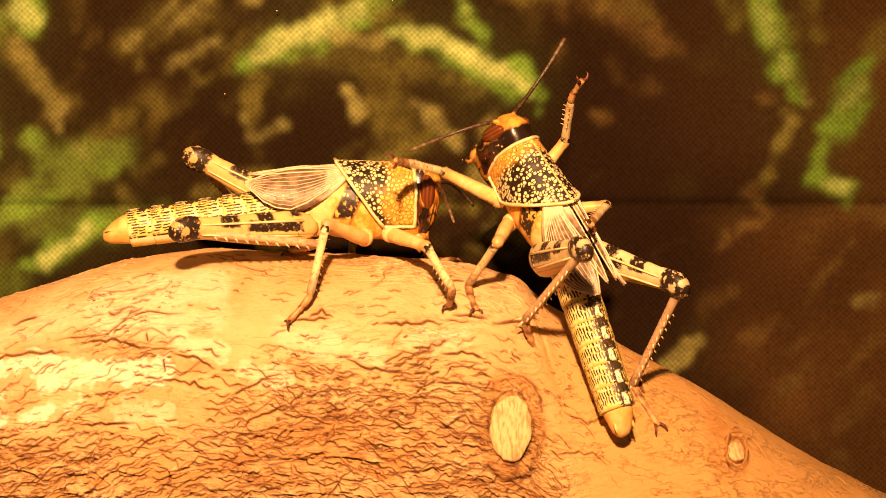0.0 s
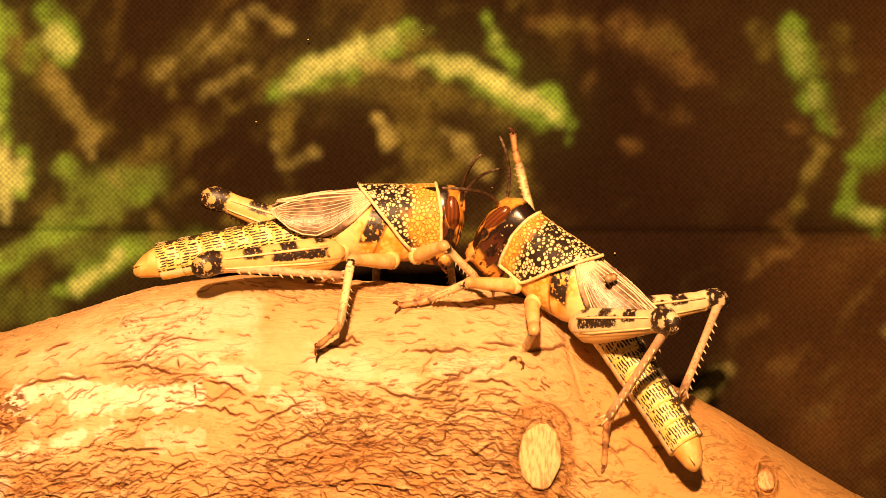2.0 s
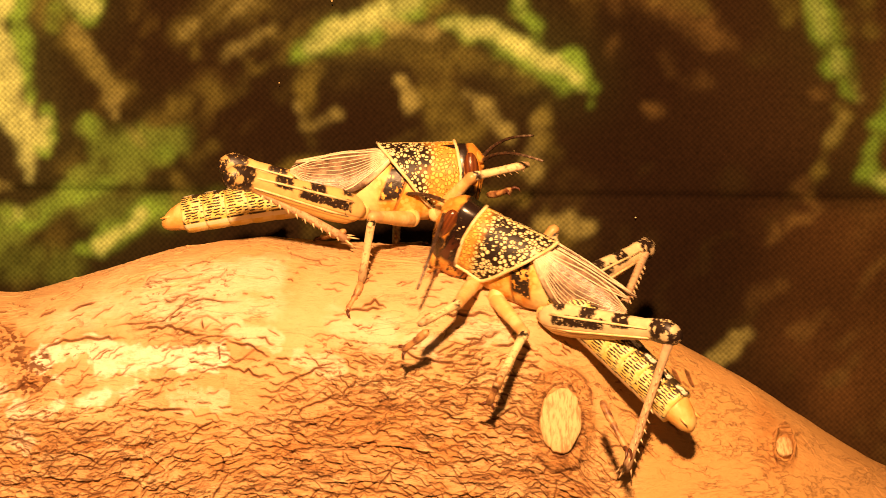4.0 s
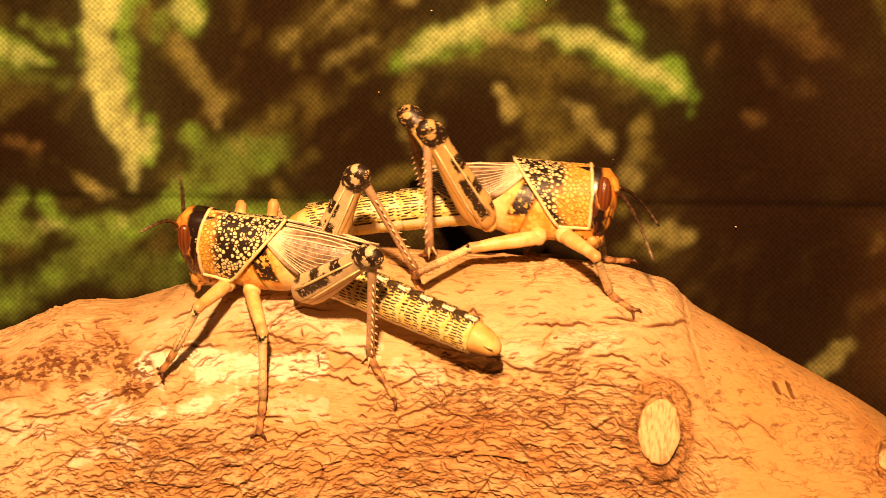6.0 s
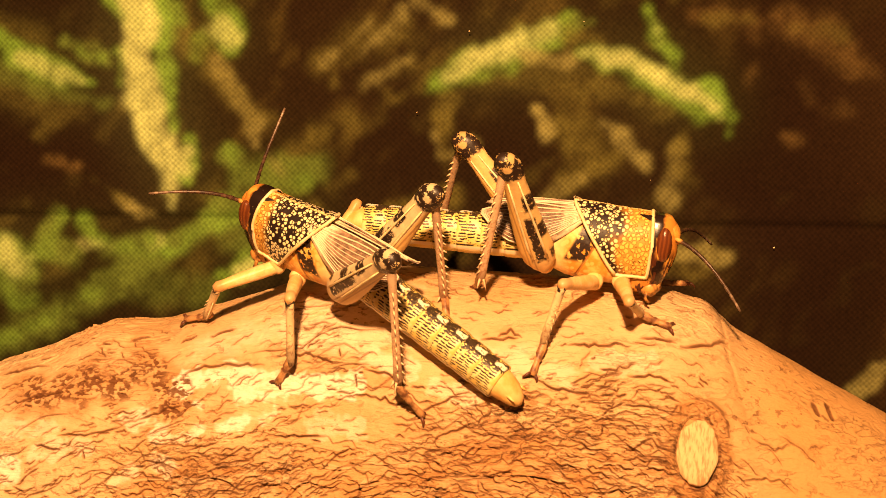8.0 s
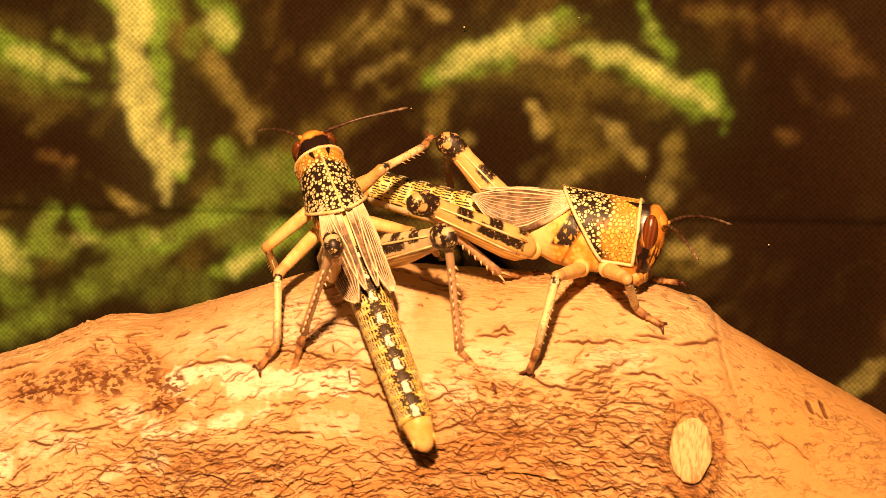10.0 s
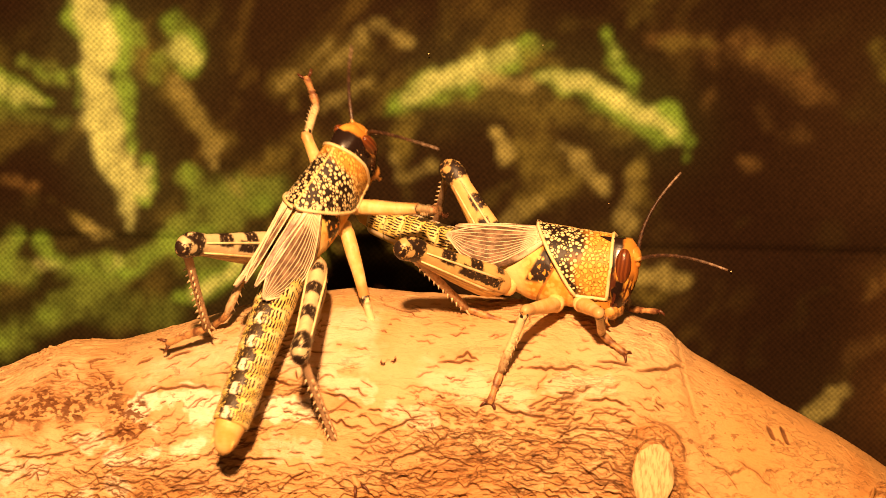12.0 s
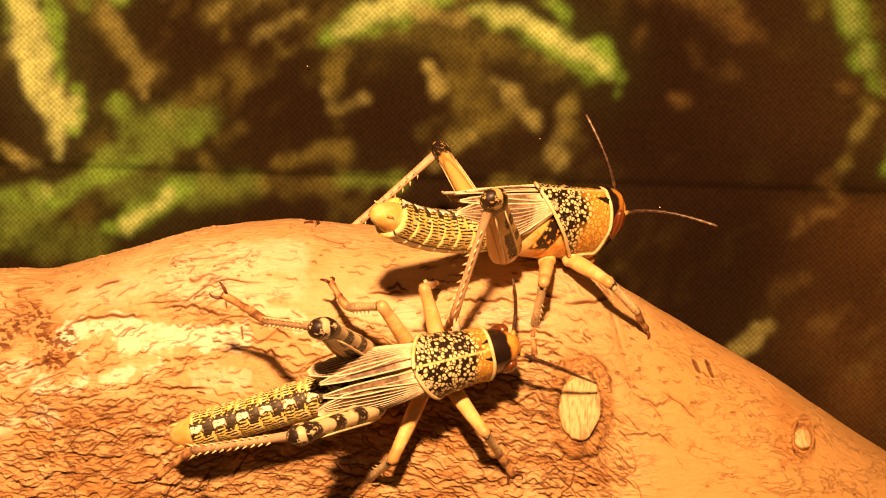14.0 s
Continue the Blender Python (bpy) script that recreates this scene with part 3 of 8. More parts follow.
stroke(LEAF, (-84.3, 1.1, 1.15), (-80.8, 2, 1.15), alpha=0.8)
stroke(LIME, (-82.1, 2, 0.77), (-80.3, 2.7, 0.67), alpha=0.5)
stroke(MOSS, (-86.9, -1.9, 1.34), (-90.6, -5, 1.53), alpha=0.8)
stroke(PALE, (-87.4, 9.6, 0.67), (-83.5, 7.2, 0.86), (-80.9, 6.6, 0.67), soft=0.6, alpha=0.75)
stroke(UMBER, (-100.2, 16.1, 0.96), (-94.6, 15.5, 1.15), soft=0.8, alpha=0.9)
stroke(OLIVE, (-93.6, 14.2, 0.67), (-86, 8.9, 0.77), soft=0.8, alpha=0.6)
stroke(LEAF, (-67.7, -3.3, 1.34), (-62.8, -0.8, 2.11), (-55.5, 4.6, 1.72))
stroke(LIME, (-66.1, -2.8, 1.05), (-62.1, -0.5, 1.24), (-58.4, 2.6, 0.86), alpha=0.75)
stroke(MOSS, (-77.1, 3.4, 1.15), (-69.5, 8.4, 1.34), (-61.7, 11.6, 1.15))
stroke(LEAF, (-76.1, 3.9, 0.57), (-70.4, 7.5, 0.67), alpha=0.5)
stroke(MOSS, (-68, 17.7, 1.34), (-66.1, 14.4, 1.72), (-58.7, 14.1, 1.91), (-54.3, 16.7, 1.34), alpha=0.9)
stroke(LEAF, (-67.7, 18.2, 0.77), (-67.1, 15.8, 0.77), alpha=0.45)
stroke(PALE, (-60.7, 17.4, 0.77), (-58.7, 15.1, 0.77), alpha=0.35)
stroke(MOSS, (-88.9, 0.6, 1.72), (-82, 2.8, 1.53), alpha=0.9)
stroke(LEAF, (-87.9, 1.1, 0.77), (-82, 2.7, 0.77), alpha=0.5)
stroke(PALE, (-85.2, 8.4, 0.67), (-81.2, 7.1, 0.57), alpha=0.6)
stroke(LEAF, (-31.4, 30.1, 1.53), (-26.1, 33, 2.3), (-19.4, 34.9, 2.3), (-12.8, 38.2, 2.11), (-9.5, 40.2, 1.34))
stroke(LIME, (-29.5, 31.2, 1.34), (-24.7, 34.1, 1.63), (-19.4, 35.9, 1.63), (-12.3, 39.2, 1.34), alpha=0.8)
stroke(OLIVE, (-29, 27.7, 1.53), (-30.9, 23.8, 1.15), alpha=0.7)
stroke(PALE, (-16.6, 34.9, 1.15), (-11.3, 34, 1.34), (-8, 33.9, 0.96), soft=0.7, alpha=0.75)
stroke(OLIVE, (-9, 38.8, 1.72), (-4.3, 37.4, 1.72), alpha=0.7)
stroke(MOSS, (-8.1, 40.6, 0.96), (-5.3, 40.7, 0.77), alpha=0.7)
stroke(LEAF, (-6.1, 35.8, 1.53), (-0.5, 34.1, 2.11), (6.2, 30.9, 2.49), (12.8, 27.6, 2.68), (17.6, 25.3, 1.53), (17.9, 22.2, 0.86))
stroke(LIME, (-6.1, 35.8, 1.15), (-0.5, 34.6, 1.63), (5.7, 32, 1.72), (10.4, 29.5, 1.53), (15.7, 26.7, 1.05), alpha=0.8)
stroke(LIME, (16.2, 24.8, 0.67), (17.1, 23.1, 0.57), alpha=0.5)
stroke(LEAF, (4.1, 42.1, 1.34), (6, 37.9, 1.72), (8.5, 33.2, 1.34))
stroke(LIME, (4.8, 41.2, 0.96), (6, 37.4, 0.86), alpha=0.6)
stroke(LEAF, (13.7, 30.5, 1.15), (16.6, 27.7, 1.15), alpha=0.8)
stroke(PALE, (-14.4, 26.2, 0.96), (-13.6, 24, 1.15), (-13, 20.7, 0.77), soft=0.5, alpha=0.9)
stroke(PALE, (-2.9, 23.7, 0.96), (0.3, 20.8, 1.34), (3.7, 17.5, 1.05), (4.6, 16.1, 0.67), soft=0.5, alpha=0.9)
stroke(PALE, (9.7, 20.9, 0.96), (8.9, 16.2, 1.15), (7.6, 12.8, 1.15), (7.6, 10.2, 0.67), soft=0.7, alpha=0.7)
stroke(OLIVE, (10.1, 22.9, 0.96), (9.4, 16.2, 1.53), soft=0.8, alpha=0.8)
stroke(PALE, (-13.9, 9.6, 0.67), (-9.6, 12.5, 0.86), (-6.3, 14.2, 0.57), soft=0.8, alpha=0.45)
stroke(PALE, (-32, 21.3, 0.77), (-30.7, 17.9, 0.96), (-28.4, 18, 1.34), (-25.9, 20, 0.96), soft=0.6, alpha=0.8)
stroke(OLIVE, (-30.7, 28, 1.15), (-30.6, 22.3, 1.34), (-29.5, 15.5, 0.96), soft=0.9, alpha=0.6)
stroke(PALE, (9.2, 1.8, 0.96), (13.4, 2.2, 1.34), (17.4, 1.6, 0.86), soft=0.7, alpha=0.7)
stroke(OLIVE, (7.8, -0.9, 1.53), (12.6, -1.8, 1.34), soft=0.9, alpha=0.6)
stroke(UMBER, (27, 21.6, 0.77), (29, 21.7, 0.86), soft=0.9, alpha=0.25)
stroke(UMBER, (29.4, 30.6, 0.96), (31.4, 26.9, 1.15), soft=0.9, alpha=0.3)
stroke(PALE, (39.3, -21.6, 0.77), (42.4, -19.2, 1.05), (45.4, -17.1, 0.77), soft=0.5, alpha=0.8)
stroke(UMBER, (25.6, 40.9, 2.11), (33.1, 38.1, 2.3), (40.3, 32.9, 1.53), soft=0.9, alpha=0.9)
stroke(OLIVE, (26.5, 40.4, 1.15), (35.9, 38.1, 1.15), soft=0.9, alpha=0.5)
stroke(OLIVE, (49, 41.3, 1.15), (50.5, 37.1, 0.96), alpha=0.8)
stroke(OLIVE, (52.8, 39, 1.91), (59.5, 35.3, 1.91), soft=0.9, alpha=0.6)
stroke(LEAF, (54.6, 41.8, 1.72), (56.7, 35.3, 2.3), (59.3, 28.7, 2.11), (61.8, 24.2, 0.86))
stroke(LIME, (54.8, 39.9, 0.96), (57.3, 33.9, 0.96), (59.8, 28.7, 0.77), alpha=0.35)
stroke(PALE, (60.7, 27.8, 0.77), (63, 23.5, 0.57), alpha=0.5)
stroke(OLIVE, (63.1, 40.9, 1.34), (64.2, 35.3, 1.15), soft=0.8, alpha=0.6)
stroke(OLIVE, (60.2, 21.6, 0.96), (58.8, 16.8, 1.05), (56.7, 12.5, 0.86), (55.6, 6.9, 0.77), soft=0.6, alpha=0.9)
stroke(PALE, (59.9, 20.7, 0.48), (58.3, 16.4, 0.57), alpha=0.35)
stroke(UMBER, (55.6, 24.7, 0.96), (57.2, 25.1, 0.77), alpha=0.9)
stroke(OLIVE, (75.3, 36.2, 1.72), (72.9, 30.6, 1.53), alpha=0.9)
stroke(LEAF, (72, 29.6, 1.53), (70.3, 25.4, 2.68), (69, 21.1, 2.3), (66.1, 16.8, 1.44), (64.8, 12.5, 1.34), (66.6, 9.7, 1.34))
stroke(LIME, (71.6, 26.8, 1.34), (69.4, 24, 1.34), alpha=0.35)
stroke(LEAF, (64.2, 10.6, 1.34), (69.9, 8.3, 1.53))
stroke(LIME, (66.6, 9.9, 1.05), (69.9, 8.6, 0.86), alpha=0.55)
stroke(UMBER, (54.6, 8.7, 1.34), (56.5, 5, 0.96), soft=0.8, alpha=0.8)
stroke(UMBER, (48.5, -0.7, 1.05), (51.7, 2.2, 1.24), (54.6, 3.6, 0.86), soft=0.6)
stroke(UMBER, (59.9, -14.3, 0.77), (64.5, -8.4, 0.96), (69, -1.6, 0.96), (71.1, 0.3, 0.67), soft=0.6)
stroke(PALE, (72.4, -9.9, 1.24), (74.1, -9.4, 1.15), soft=0.7, alpha=0.5)
stroke(UMBER, (61, -18.3, 1.15), (64.8, -15.3, 1.15), soft=0.8, alpha=0.8)
stroke(UMBER, (59.3, -25.3, 0.86), (64, -20.8, 1.05), soft=0.7)
stroke(UMBER, (69.9, -22.8, 0.86), (77.3, -15.8, 1.34), soft=0.7)
stroke(UMBER, (46.3, -10.4, 1.34), (51.1, -8.4, 1.15), soft=0.9, alpha=0.5)
stroke(UMBER, (69.3, -32.3, 1.34), (74.9, -26.3, 1.53), soft=0.9, alpha=0.7)
stroke(UMBER, (54.2, -16.3, 1.15), (58.9, -12.4, 0.96), soft=0.9, alpha=0.6)
stroke(UMBER, (72.8, 5.9, 1.15), (76.5, 4.1, 1.53), soft=0.9, alpha=0.8)
stroke(UMBER, (36.2, 26.8, 1.34), (37.1, 25.9, 0.96), soft=0.9, alpha=0.3)
stroke(UMBER, (27.7, 21.6, 0.86), (29.2, 21.6, 0.86), soft=0.9, alpha=0.5)
stroke(UMBER, (65.5, -33.3, 1.34), (71.6, -39.4, 1.34), soft=0.9, alpha=0.5)
stroke(UMBER, (62.3, 0.3, 1.91), (65.1, 3.1, 1.91), soft=0.95, alpha=0.4)
stroke(UMBER, (79, 22.1, 2.87), (83.3, 10.6, 2.87), soft=0.95, alpha=0.6)

LINT = [(-25.9, 39.1, 0.2), (-34.8, 25.4, 0.17), (25.6, 3.3, 0.2), (4.8, 14.4, 0.12), (-6.8, 40.8, 0.12)]
KNOT_A, KNOT_B = (0.0110, -0.0171), (0.0443, -0.0233)
FOLD_Z = 6.1



def ramp(v, lo, hi):
    t = np.clip((v - lo) / (hi - lo), 0, 1)
    return t * t * (3 - 2 * t)


def backdrop():
    nx, nz = 700, 420
    x0, x1, z0, z1 = -0.20, 0.20, -0.13, 0.11
    xs, zs = np.linspace(x0, x1, nx), np.linspace(z0, z1, nz)
    X, Z = np.meshgrid(xs, zs)
    fold = FOLD_Z * MM
    d = Z - fold
    Y = 0.030 + 0.0011 * np.exp(-(d / 0.0011) ** 2) - 0.0022 / (1 + np.exp(d / 0.0022)) + 0.0009 * np.sin(X * 21 + Z * 13) + 0.0005 * np.sin(X * 57 - Z * 31)
    col = np.empty((nz, nx, 3))

    def cloud(cx, cz, seed):
        """Smooth random field by interpolating a coarse random grid."""
        r = np.random.default_rng(seed)
        g = r.random((cz + 2, cx + 2))
        u, v = (X - x0) / (x1 - x0) * cx, (Z - z0) / (z1 - z0) * cz
        i, j = u.astype(int), v.astype(int)
        a, b = u - i, v - j
        a, b = a * a * (3 - 2 * a), b * b * (3 - 2 * b)
        return (g[j, i] * (1 - a) + g[j, i + 1] * a) * (1 - b) + (g[j + 1, i] * (1 - a) + g[j + 1, i + 1] * a) * b

    n1, n2, n3, n4, n5 = cloud(16, 10, 1), cloud(46, 28, 2), cloud(130, 80, 3), cloud(300, 180, 5), cloud(80, 50, 6)
    m = np.clip(n1 * 0.5 + n2 * 0.35 + n3 * 0.15, 0, 1)
    haze = np.clip(1 - (X - 0.008) / 0.03, 0.06, 1)
    lean = np.radians(57) + 0.35 * (n1 - 0.5)
    along, across = X * np.cos(lean) + Z * np.sin(lean), Z * np.cos(lean) - X * np.sin(lean)
    strands = fractal(np.stack([along * 75, across * 210, 0 * X + 2.5], -1), 3)
    k = np.clip((m - 0.45) * 2.2, 0, 1) * (0.04 + 0.6 * ramp(strands, -0.06, 0.34)) * haze
    k = k[..., None]
    col[:] = np.array((0.0132, 0.0061, 0.0029)) * (1 - k) + np.array((0.105, 0.080, 0.018)) * k
    # the cloth's print turns brown towards its end and below the crease there
    col += np.array((0.052, 0.026, 0.0075)) * (np.clip(ramp(X, 0.056, 0.088) + ramp(X, 0.040, 0.068) * ramp(-d, -0.002, 0.004), 0, 1) * (0.50 + 0.9 * n2 * n1 * 2))[..., None]
    col += np.array((0.016, 0.0090, 0.0034)) * (ramp(X, 0.022, 0.060) * ramp(d, 0.0, 0.012) * (0.6 + 0.8 * n1))[..., None]
    edge = (n2 - 0.5) * 2.2 + (n3 - 0.5) * 2.6 + (n4 - 0.5) * 1.6
    for colour, points, soft, alpha in PRINT:
        reach = max(q[2] for q in points) * MM * 2.2 + 0.003
        px, pz = [q[0] * MM for q in points], [q[1] * MM for q in points]
        i0, i1 = np.searchsorted(xs, (min(px) - reach, max(px) + reach))
        j0, j1 = np.searchsorted(zs, (min(pz) - reach, max(pz) + reach))
        if i1 <= i0 or j1 <= j0:
            continue
        win = (slice(j0, j1), slice(i0, i1))
        XX, ZZ = X[win], Z[win]
        s = np.zeros(XX.shape)
        for (ax, az, aw), (bx, bz, bw) in zip(points, points[1:]):
            ax, az, bx, bz = ax * MM, az * MM, bx * MM, bz * MM
            t = np.clip(((XX - ax) * (bx - ax) + (ZZ - az) * (bz - az)) / ((bx - ax) ** 2 + (bz - az) ** 2 + 1e-12), 0, 1)
            off, w = np.hypot(XX - ax - t * (bx - ax), ZZ - az - t * (bz - az)), (aw + t * (bw - aw)) * MM
            s = np.maximum(s, np.clip((w * (1 + soft) + edge[win] * 0.0006 - off) / (2 * w * soft), 0, 1))
        s = (s * s * (3 - 2 * s) * alpha * np.clip(0.55 + 0.45 * n3[win] + 0.7 * (n4[win] - 0.35), 0.15, 1.2))[..., None].clip(0, 1)
        tone = np.array(colour) * (0.78 + 0.44 * n5[win])[..., None]
        col[win] = col[win] * (1 - s) + tone * s
    # the ink bleeds into the weave, and a little of it far
    def bleed(c, step):
        p = np.pad(c, ((step, step), (step, step), (0, 0)), mode="edge")
        c = (p[2 * step:, step:-step] + 2 * c + p[:-2 * step, step:-step]) / 4
        p = np.pad(c, ((step, step), (step, step), (0, 0)), mode="edge")
        return (p[step:-step, 2 * step:] + 2 * c + p[step:-step, :-2 * step]) / 4
    col = bleed(col, 1)
    far = bleed(bleed(bleed(col, 3), 6), 10)
    col = col * 0.88 + far * 0.14
    verts = np.stack([X, Y, Z], -1).reshape(-1, 3)
    me = bpy.data.meshes.new("backdrop")
    idx = np.arange(nx * nz).reshape(nz, nx)
    quads = np.stack([idx[:-1, :-1], idx[:-1, 1:], idx[1:, 1:], idx[1:, :-1]], -1).reshape(-1, 4)
    me.from_pydata(verts.tolist(), [], quads.tolist())
    attr = me.attributes.new("print", "FLOAT_COLOR", "POINT")
    attr.data.foreach_set("color", np.concatenate([col.reshape(-1, 3), np.ones((nx * nz, 1))], 1).ravel())
    me.materials.append(CLOTH)
    me.polygons.foreach_set("use_smooth", [True] * len(me.polygons))
    ob = new("backdrop", me)
    tagged(ob, "dark brown cloth backdrop printed with blurred green leaves, creased across", "backdrop", kind="structure")
    for lx, lz, size in LINT:
        bm = bmesh.new()
        ball(bm, (lx, 28.2, lz), (size * 0.8, 0.1, size * 0.6), 8, 6)
        part("lint_speck", bm, RIM, ob, "tiny pale speck of lint")
    bm = bmesh.new()
    bmesh.ops.create_cube(bm, size=1, matrix=Matrix.Translation((0, 0.040, -0.01)) @ Matrix.Diagonal((0.44, 0.006, 0.27, 1)))
    tagged(part("wall_back", bm, SAND, smooth=False), "plain board behind the cloth", "wall", kind="structure")


def floor():
    bm = bmesh.new()
    bmesh.ops.create_cube(bm, size=1, matrix=Matrix.Translation((0, -0.2, -0.141)) @ Matrix.Diagonal((0.9, 0.9, 0.02, 1)))
    tagged(part("floor", bm, SAND, smooth=False), "sandy brown floor under the branch", "floor", kind="structure")


# the scar on the bark: distance along the branch and height, mm
SCAR = [(-88.4, -13.8), (-79.0, -12.0), (-73.1, -11.1), (-70.7, -8.6), (-67.6, -11.5), (-64.2, -12.8)]
# upper outline of the branch: distance along it and height, mm
OUTLINE = [(-230, -55), (-140, -26), (-99, -13.2), (-87, -8.8), (-79, -5.5), (-70, -5.0), (-61, -2.1), (-49, 1.7), (-40, 3.5), (-33, 4.4), (-26, 3.9),
           (-12, 3.0), (0, 2.4), (7.5, 1.6), (12, -0.5), (17, -4.2), (28, -10.3), (42, -18), (60, -29.3), (71, -35), (120, -62), (200, -100)]
RA, RB, YC = 0.040, 0.024, -0.004


def top_of(x):
    ox, oz = zip(*OUTLINE)
    return float(np.interp(x * 1000, ox, oz)) * MM - RA * math.sqrt(1 - (YC / RB) ** 2)


PERM = np.random.default_rng(11).permutation(256)
GRADS = np.random.default_rng(12).normal(size=(256, 3))
GRADS /= np.linalg.norm(GRADS, axis=1)[:, None]


def gradient_noise(q):
    """Smooth noise, about -0.6 to 0.6, at an array of points."""
    i = np.floor(q).astype(int)
    f = q - i
    w = f * f * f * (f * (f * 6 - 15) + 10)
    total = 0.0
    for dx in (0, 1):
        for dy in (0, 1):
            for dz in (0, 1):
                h = PERM[(PERM[(PERM[(i[..., 0] + dx) & 255] + i[..., 1] + dy) & 255] + i[..., 2] + dz) & 255]
                dot = (GRADS[h] * (f - (dx, dy, dz))).sum(-1)
                total = total + dot * np.where(dx, w[..., 0], 1 - w[..., 0]) * np.where(dy, w[..., 1], 1 - w[..., 1]) * np.where(dz, w[..., 2], 1 - w[..., 2])
    return total


def fractal(q, octaves):
    return sum(gradient_noise(q * 2.03 ** k + 17.3 * k) * 0.55 ** k for k in range(octaves))


BARK_MARKS = []     # cracks, pale scraped patches and rusty stains: kind, (mm along the branch, degrees round it) points, size in mm, strength


def mark(kind, size, strength, *points):
    BARK_MARKS.append((kind, points, size, strength))


mark("crack", 0.12, 0.95, (-65.2, 36.4), (-62.4, 33.8), (-57.6, 34.9), (-51.4, 38.9))
mark("crack", 0.12, 0.95, (-50.7, 36.7), (-45.5, 38.3), (-42, 41.3), (-39.1, 43.1))
mark("crack", 0.12, 0.95, (-36.9, 44.7), (-33.6, 46.1), (-30.2, 49.2))
mark("crack", 0.12, 0.95, (-39.1, 51.3), (-35.9, 51.2), (-32.5, 53.4), (-29.3, 53.8))
mark("crack", 0.12, 0.95, (-28.4, 55.6), (-24.5, 51.6), (-21.3, 50.3))
mark("crack", 0.12, 0.95, (-12.5, 44.3), (-9.3, 46.4), (-4.4, 47.5), (-3.6, 48.8))
mark("crack", 0.12, 0.95, (-2.8, 47.9), (-0.5, 46.3))
mark("crack", 0.12, 0.95, (-20.1, 34.7), (-17.6, 33.9), (-14.4, 33))
mark("crack", 0.12, 0.95, (-7.9, 34.1), (-3, 33.6), (1.8, 32.7))
mark("crack", 0.12, 0.95, (8.3, 31.3), (13.2, 24.3), (15.9, 16.3))
mark("crack", 0.12, 0.95, (2.6, 30), (5, 29.7), (8.3, 29.6))
mark("crack", 0.12, 0.95, (1.1, 42.1), (4.3, 40.9), (7.9, 41.7))
mark("crack", 0.12, 0.95, (-6.9, 45.2), (-3.7, 41.8))
mark("crack", 0.12, 0.95, (-2.9, 40.6), (0.3, 40.9))
mark("crack", 0.12, 0.95, (-2.8, 52.7), (1.1, 48.2))
mark("crack", 0.12, 0.95, (0.4, 49.3), (5.9, 48.6))
mark("crack", 0.12, 0.95, (0.5, 60.3), (5.2, 55.6))
mark("crack", 0.12, 0.95, (-6.7, 60), (-1.1, 59.9))
mark("crack", 0.12, 0.95, (-27.4, 62.4), (-23.5, 58.5), (-19.5, 55.6))
mark("crack", 0.12, 0.95, (-41.2, 65.5), (-37.9, 63.1))
mark("crack", 0.12, 0.95, (-49.6, 57.7), (-45.4, 58.8), (-41.3, 59.9))
mark("crack", 0.12, 0.95, (-74, 17.2), (-70.8, 14.5))
mark("crack", 0.12, 0.95, (-88.8, 13.5), (-86.5, 14.1))
mark("crack", 0.12, 0.95, (-95.1, 14.5), (-90.2, 16.5), (-86.3, 19.1))
mark("crack", 0.12, 0.95, (-82.5, 45.8), (-78, 47.7), (-74.7, 46.6), (-72.2, 45.5))
mark("crack", 0.12, 0.95, (-78.2, 51.1), (-77.6, 53.8))
mark("crack", 0.12, 0.95, (-92.9, 30.7), (-87.5, 30.8), (-81.9, 33.1))
mark("crack", 0.09, 0.6, (22.8, 38.6), (26.1, 39), (28.4, 41.5))
mark("crack", 0.09, 0.6, (18.7, 43.9), (22, 43.6), (24.4, 39.7))
mark("crack", 0.09, 0.6, (17.1, 50.4), (19.9, 52))
mark("crack", 0.09, 0.6, (16.3, 56.1), (22.7, 50.2), (25.1, 51.5))
mark("crack", 0.12, 0.95, (-61.1, 23.3), (-56.9, 21.9))
mark("crack", 0.12, 0.95, (-65.6, 21.7), (-63.1, 20.3))
mark("crack", 0.12, 0.95, (-84.4, 12.7), (-81.9, 11))
mark("crack", 0.12, 0.95, (-70.6, 44.2), (-66.4, 43.5), (-62.9, 44))
mark("crack", 0.12, 0.95, (-37.7, 45.4), (-37.4, 49.4))
mark("crack", 0.12, 0.95, (-40.5, 37.8), (-40, 41.1))
mark("crack", 0.12, 0.95, (-86, 45.7), (-81.4, 50))
mark("crack", 0.12, 0.95, (-88, 54.6), (-84.7, 52.2))
mark("crack", 0.12, 0.95, (-74.8, 59.6), (-72.4, 55.9))
mark("crack", 0.12, 0.95, (-62.2, 55.6), (-57.2, 55.7))
mark("crack", 0.12, 0.95, (-57.8, 60.7), (-52, 61.7))
mark("crack", 0.12, 0.95, (-54.3, 67.6), (-51.8, 67.4), (-47.6, 69.1))
mark("crack", 0.12, 0.95, (-17.7, 33.7), (-15.7, 30.3), (-14, 33))
mark("crack", 0.30, 1.5, (28, 20), (28.9, 24.9))
mark("crack", 0.30, 1.5, (30, 16.6), (30.9, 23.8))
mark("pale", 1.44, 1, (-64.3, 37.1), (-59, 38), (-52, 42.2), (-48.5, 45.6))
mark("pale", 1.24, 1, (-54.4, 45), (-50.1, 46.2))
mark("pale", 1.63, 1, (-46.8, 46.9), (-40.9, 48.1), (-37.6, 49.4))
mark("pale", 0.96, 1, (-56.5, 52.9), (-53.2, 52.2), (-49.8, 53))
mark("pale", 0.86, 0.9, (-66.8, 50.1), (-61.2, 51.9))
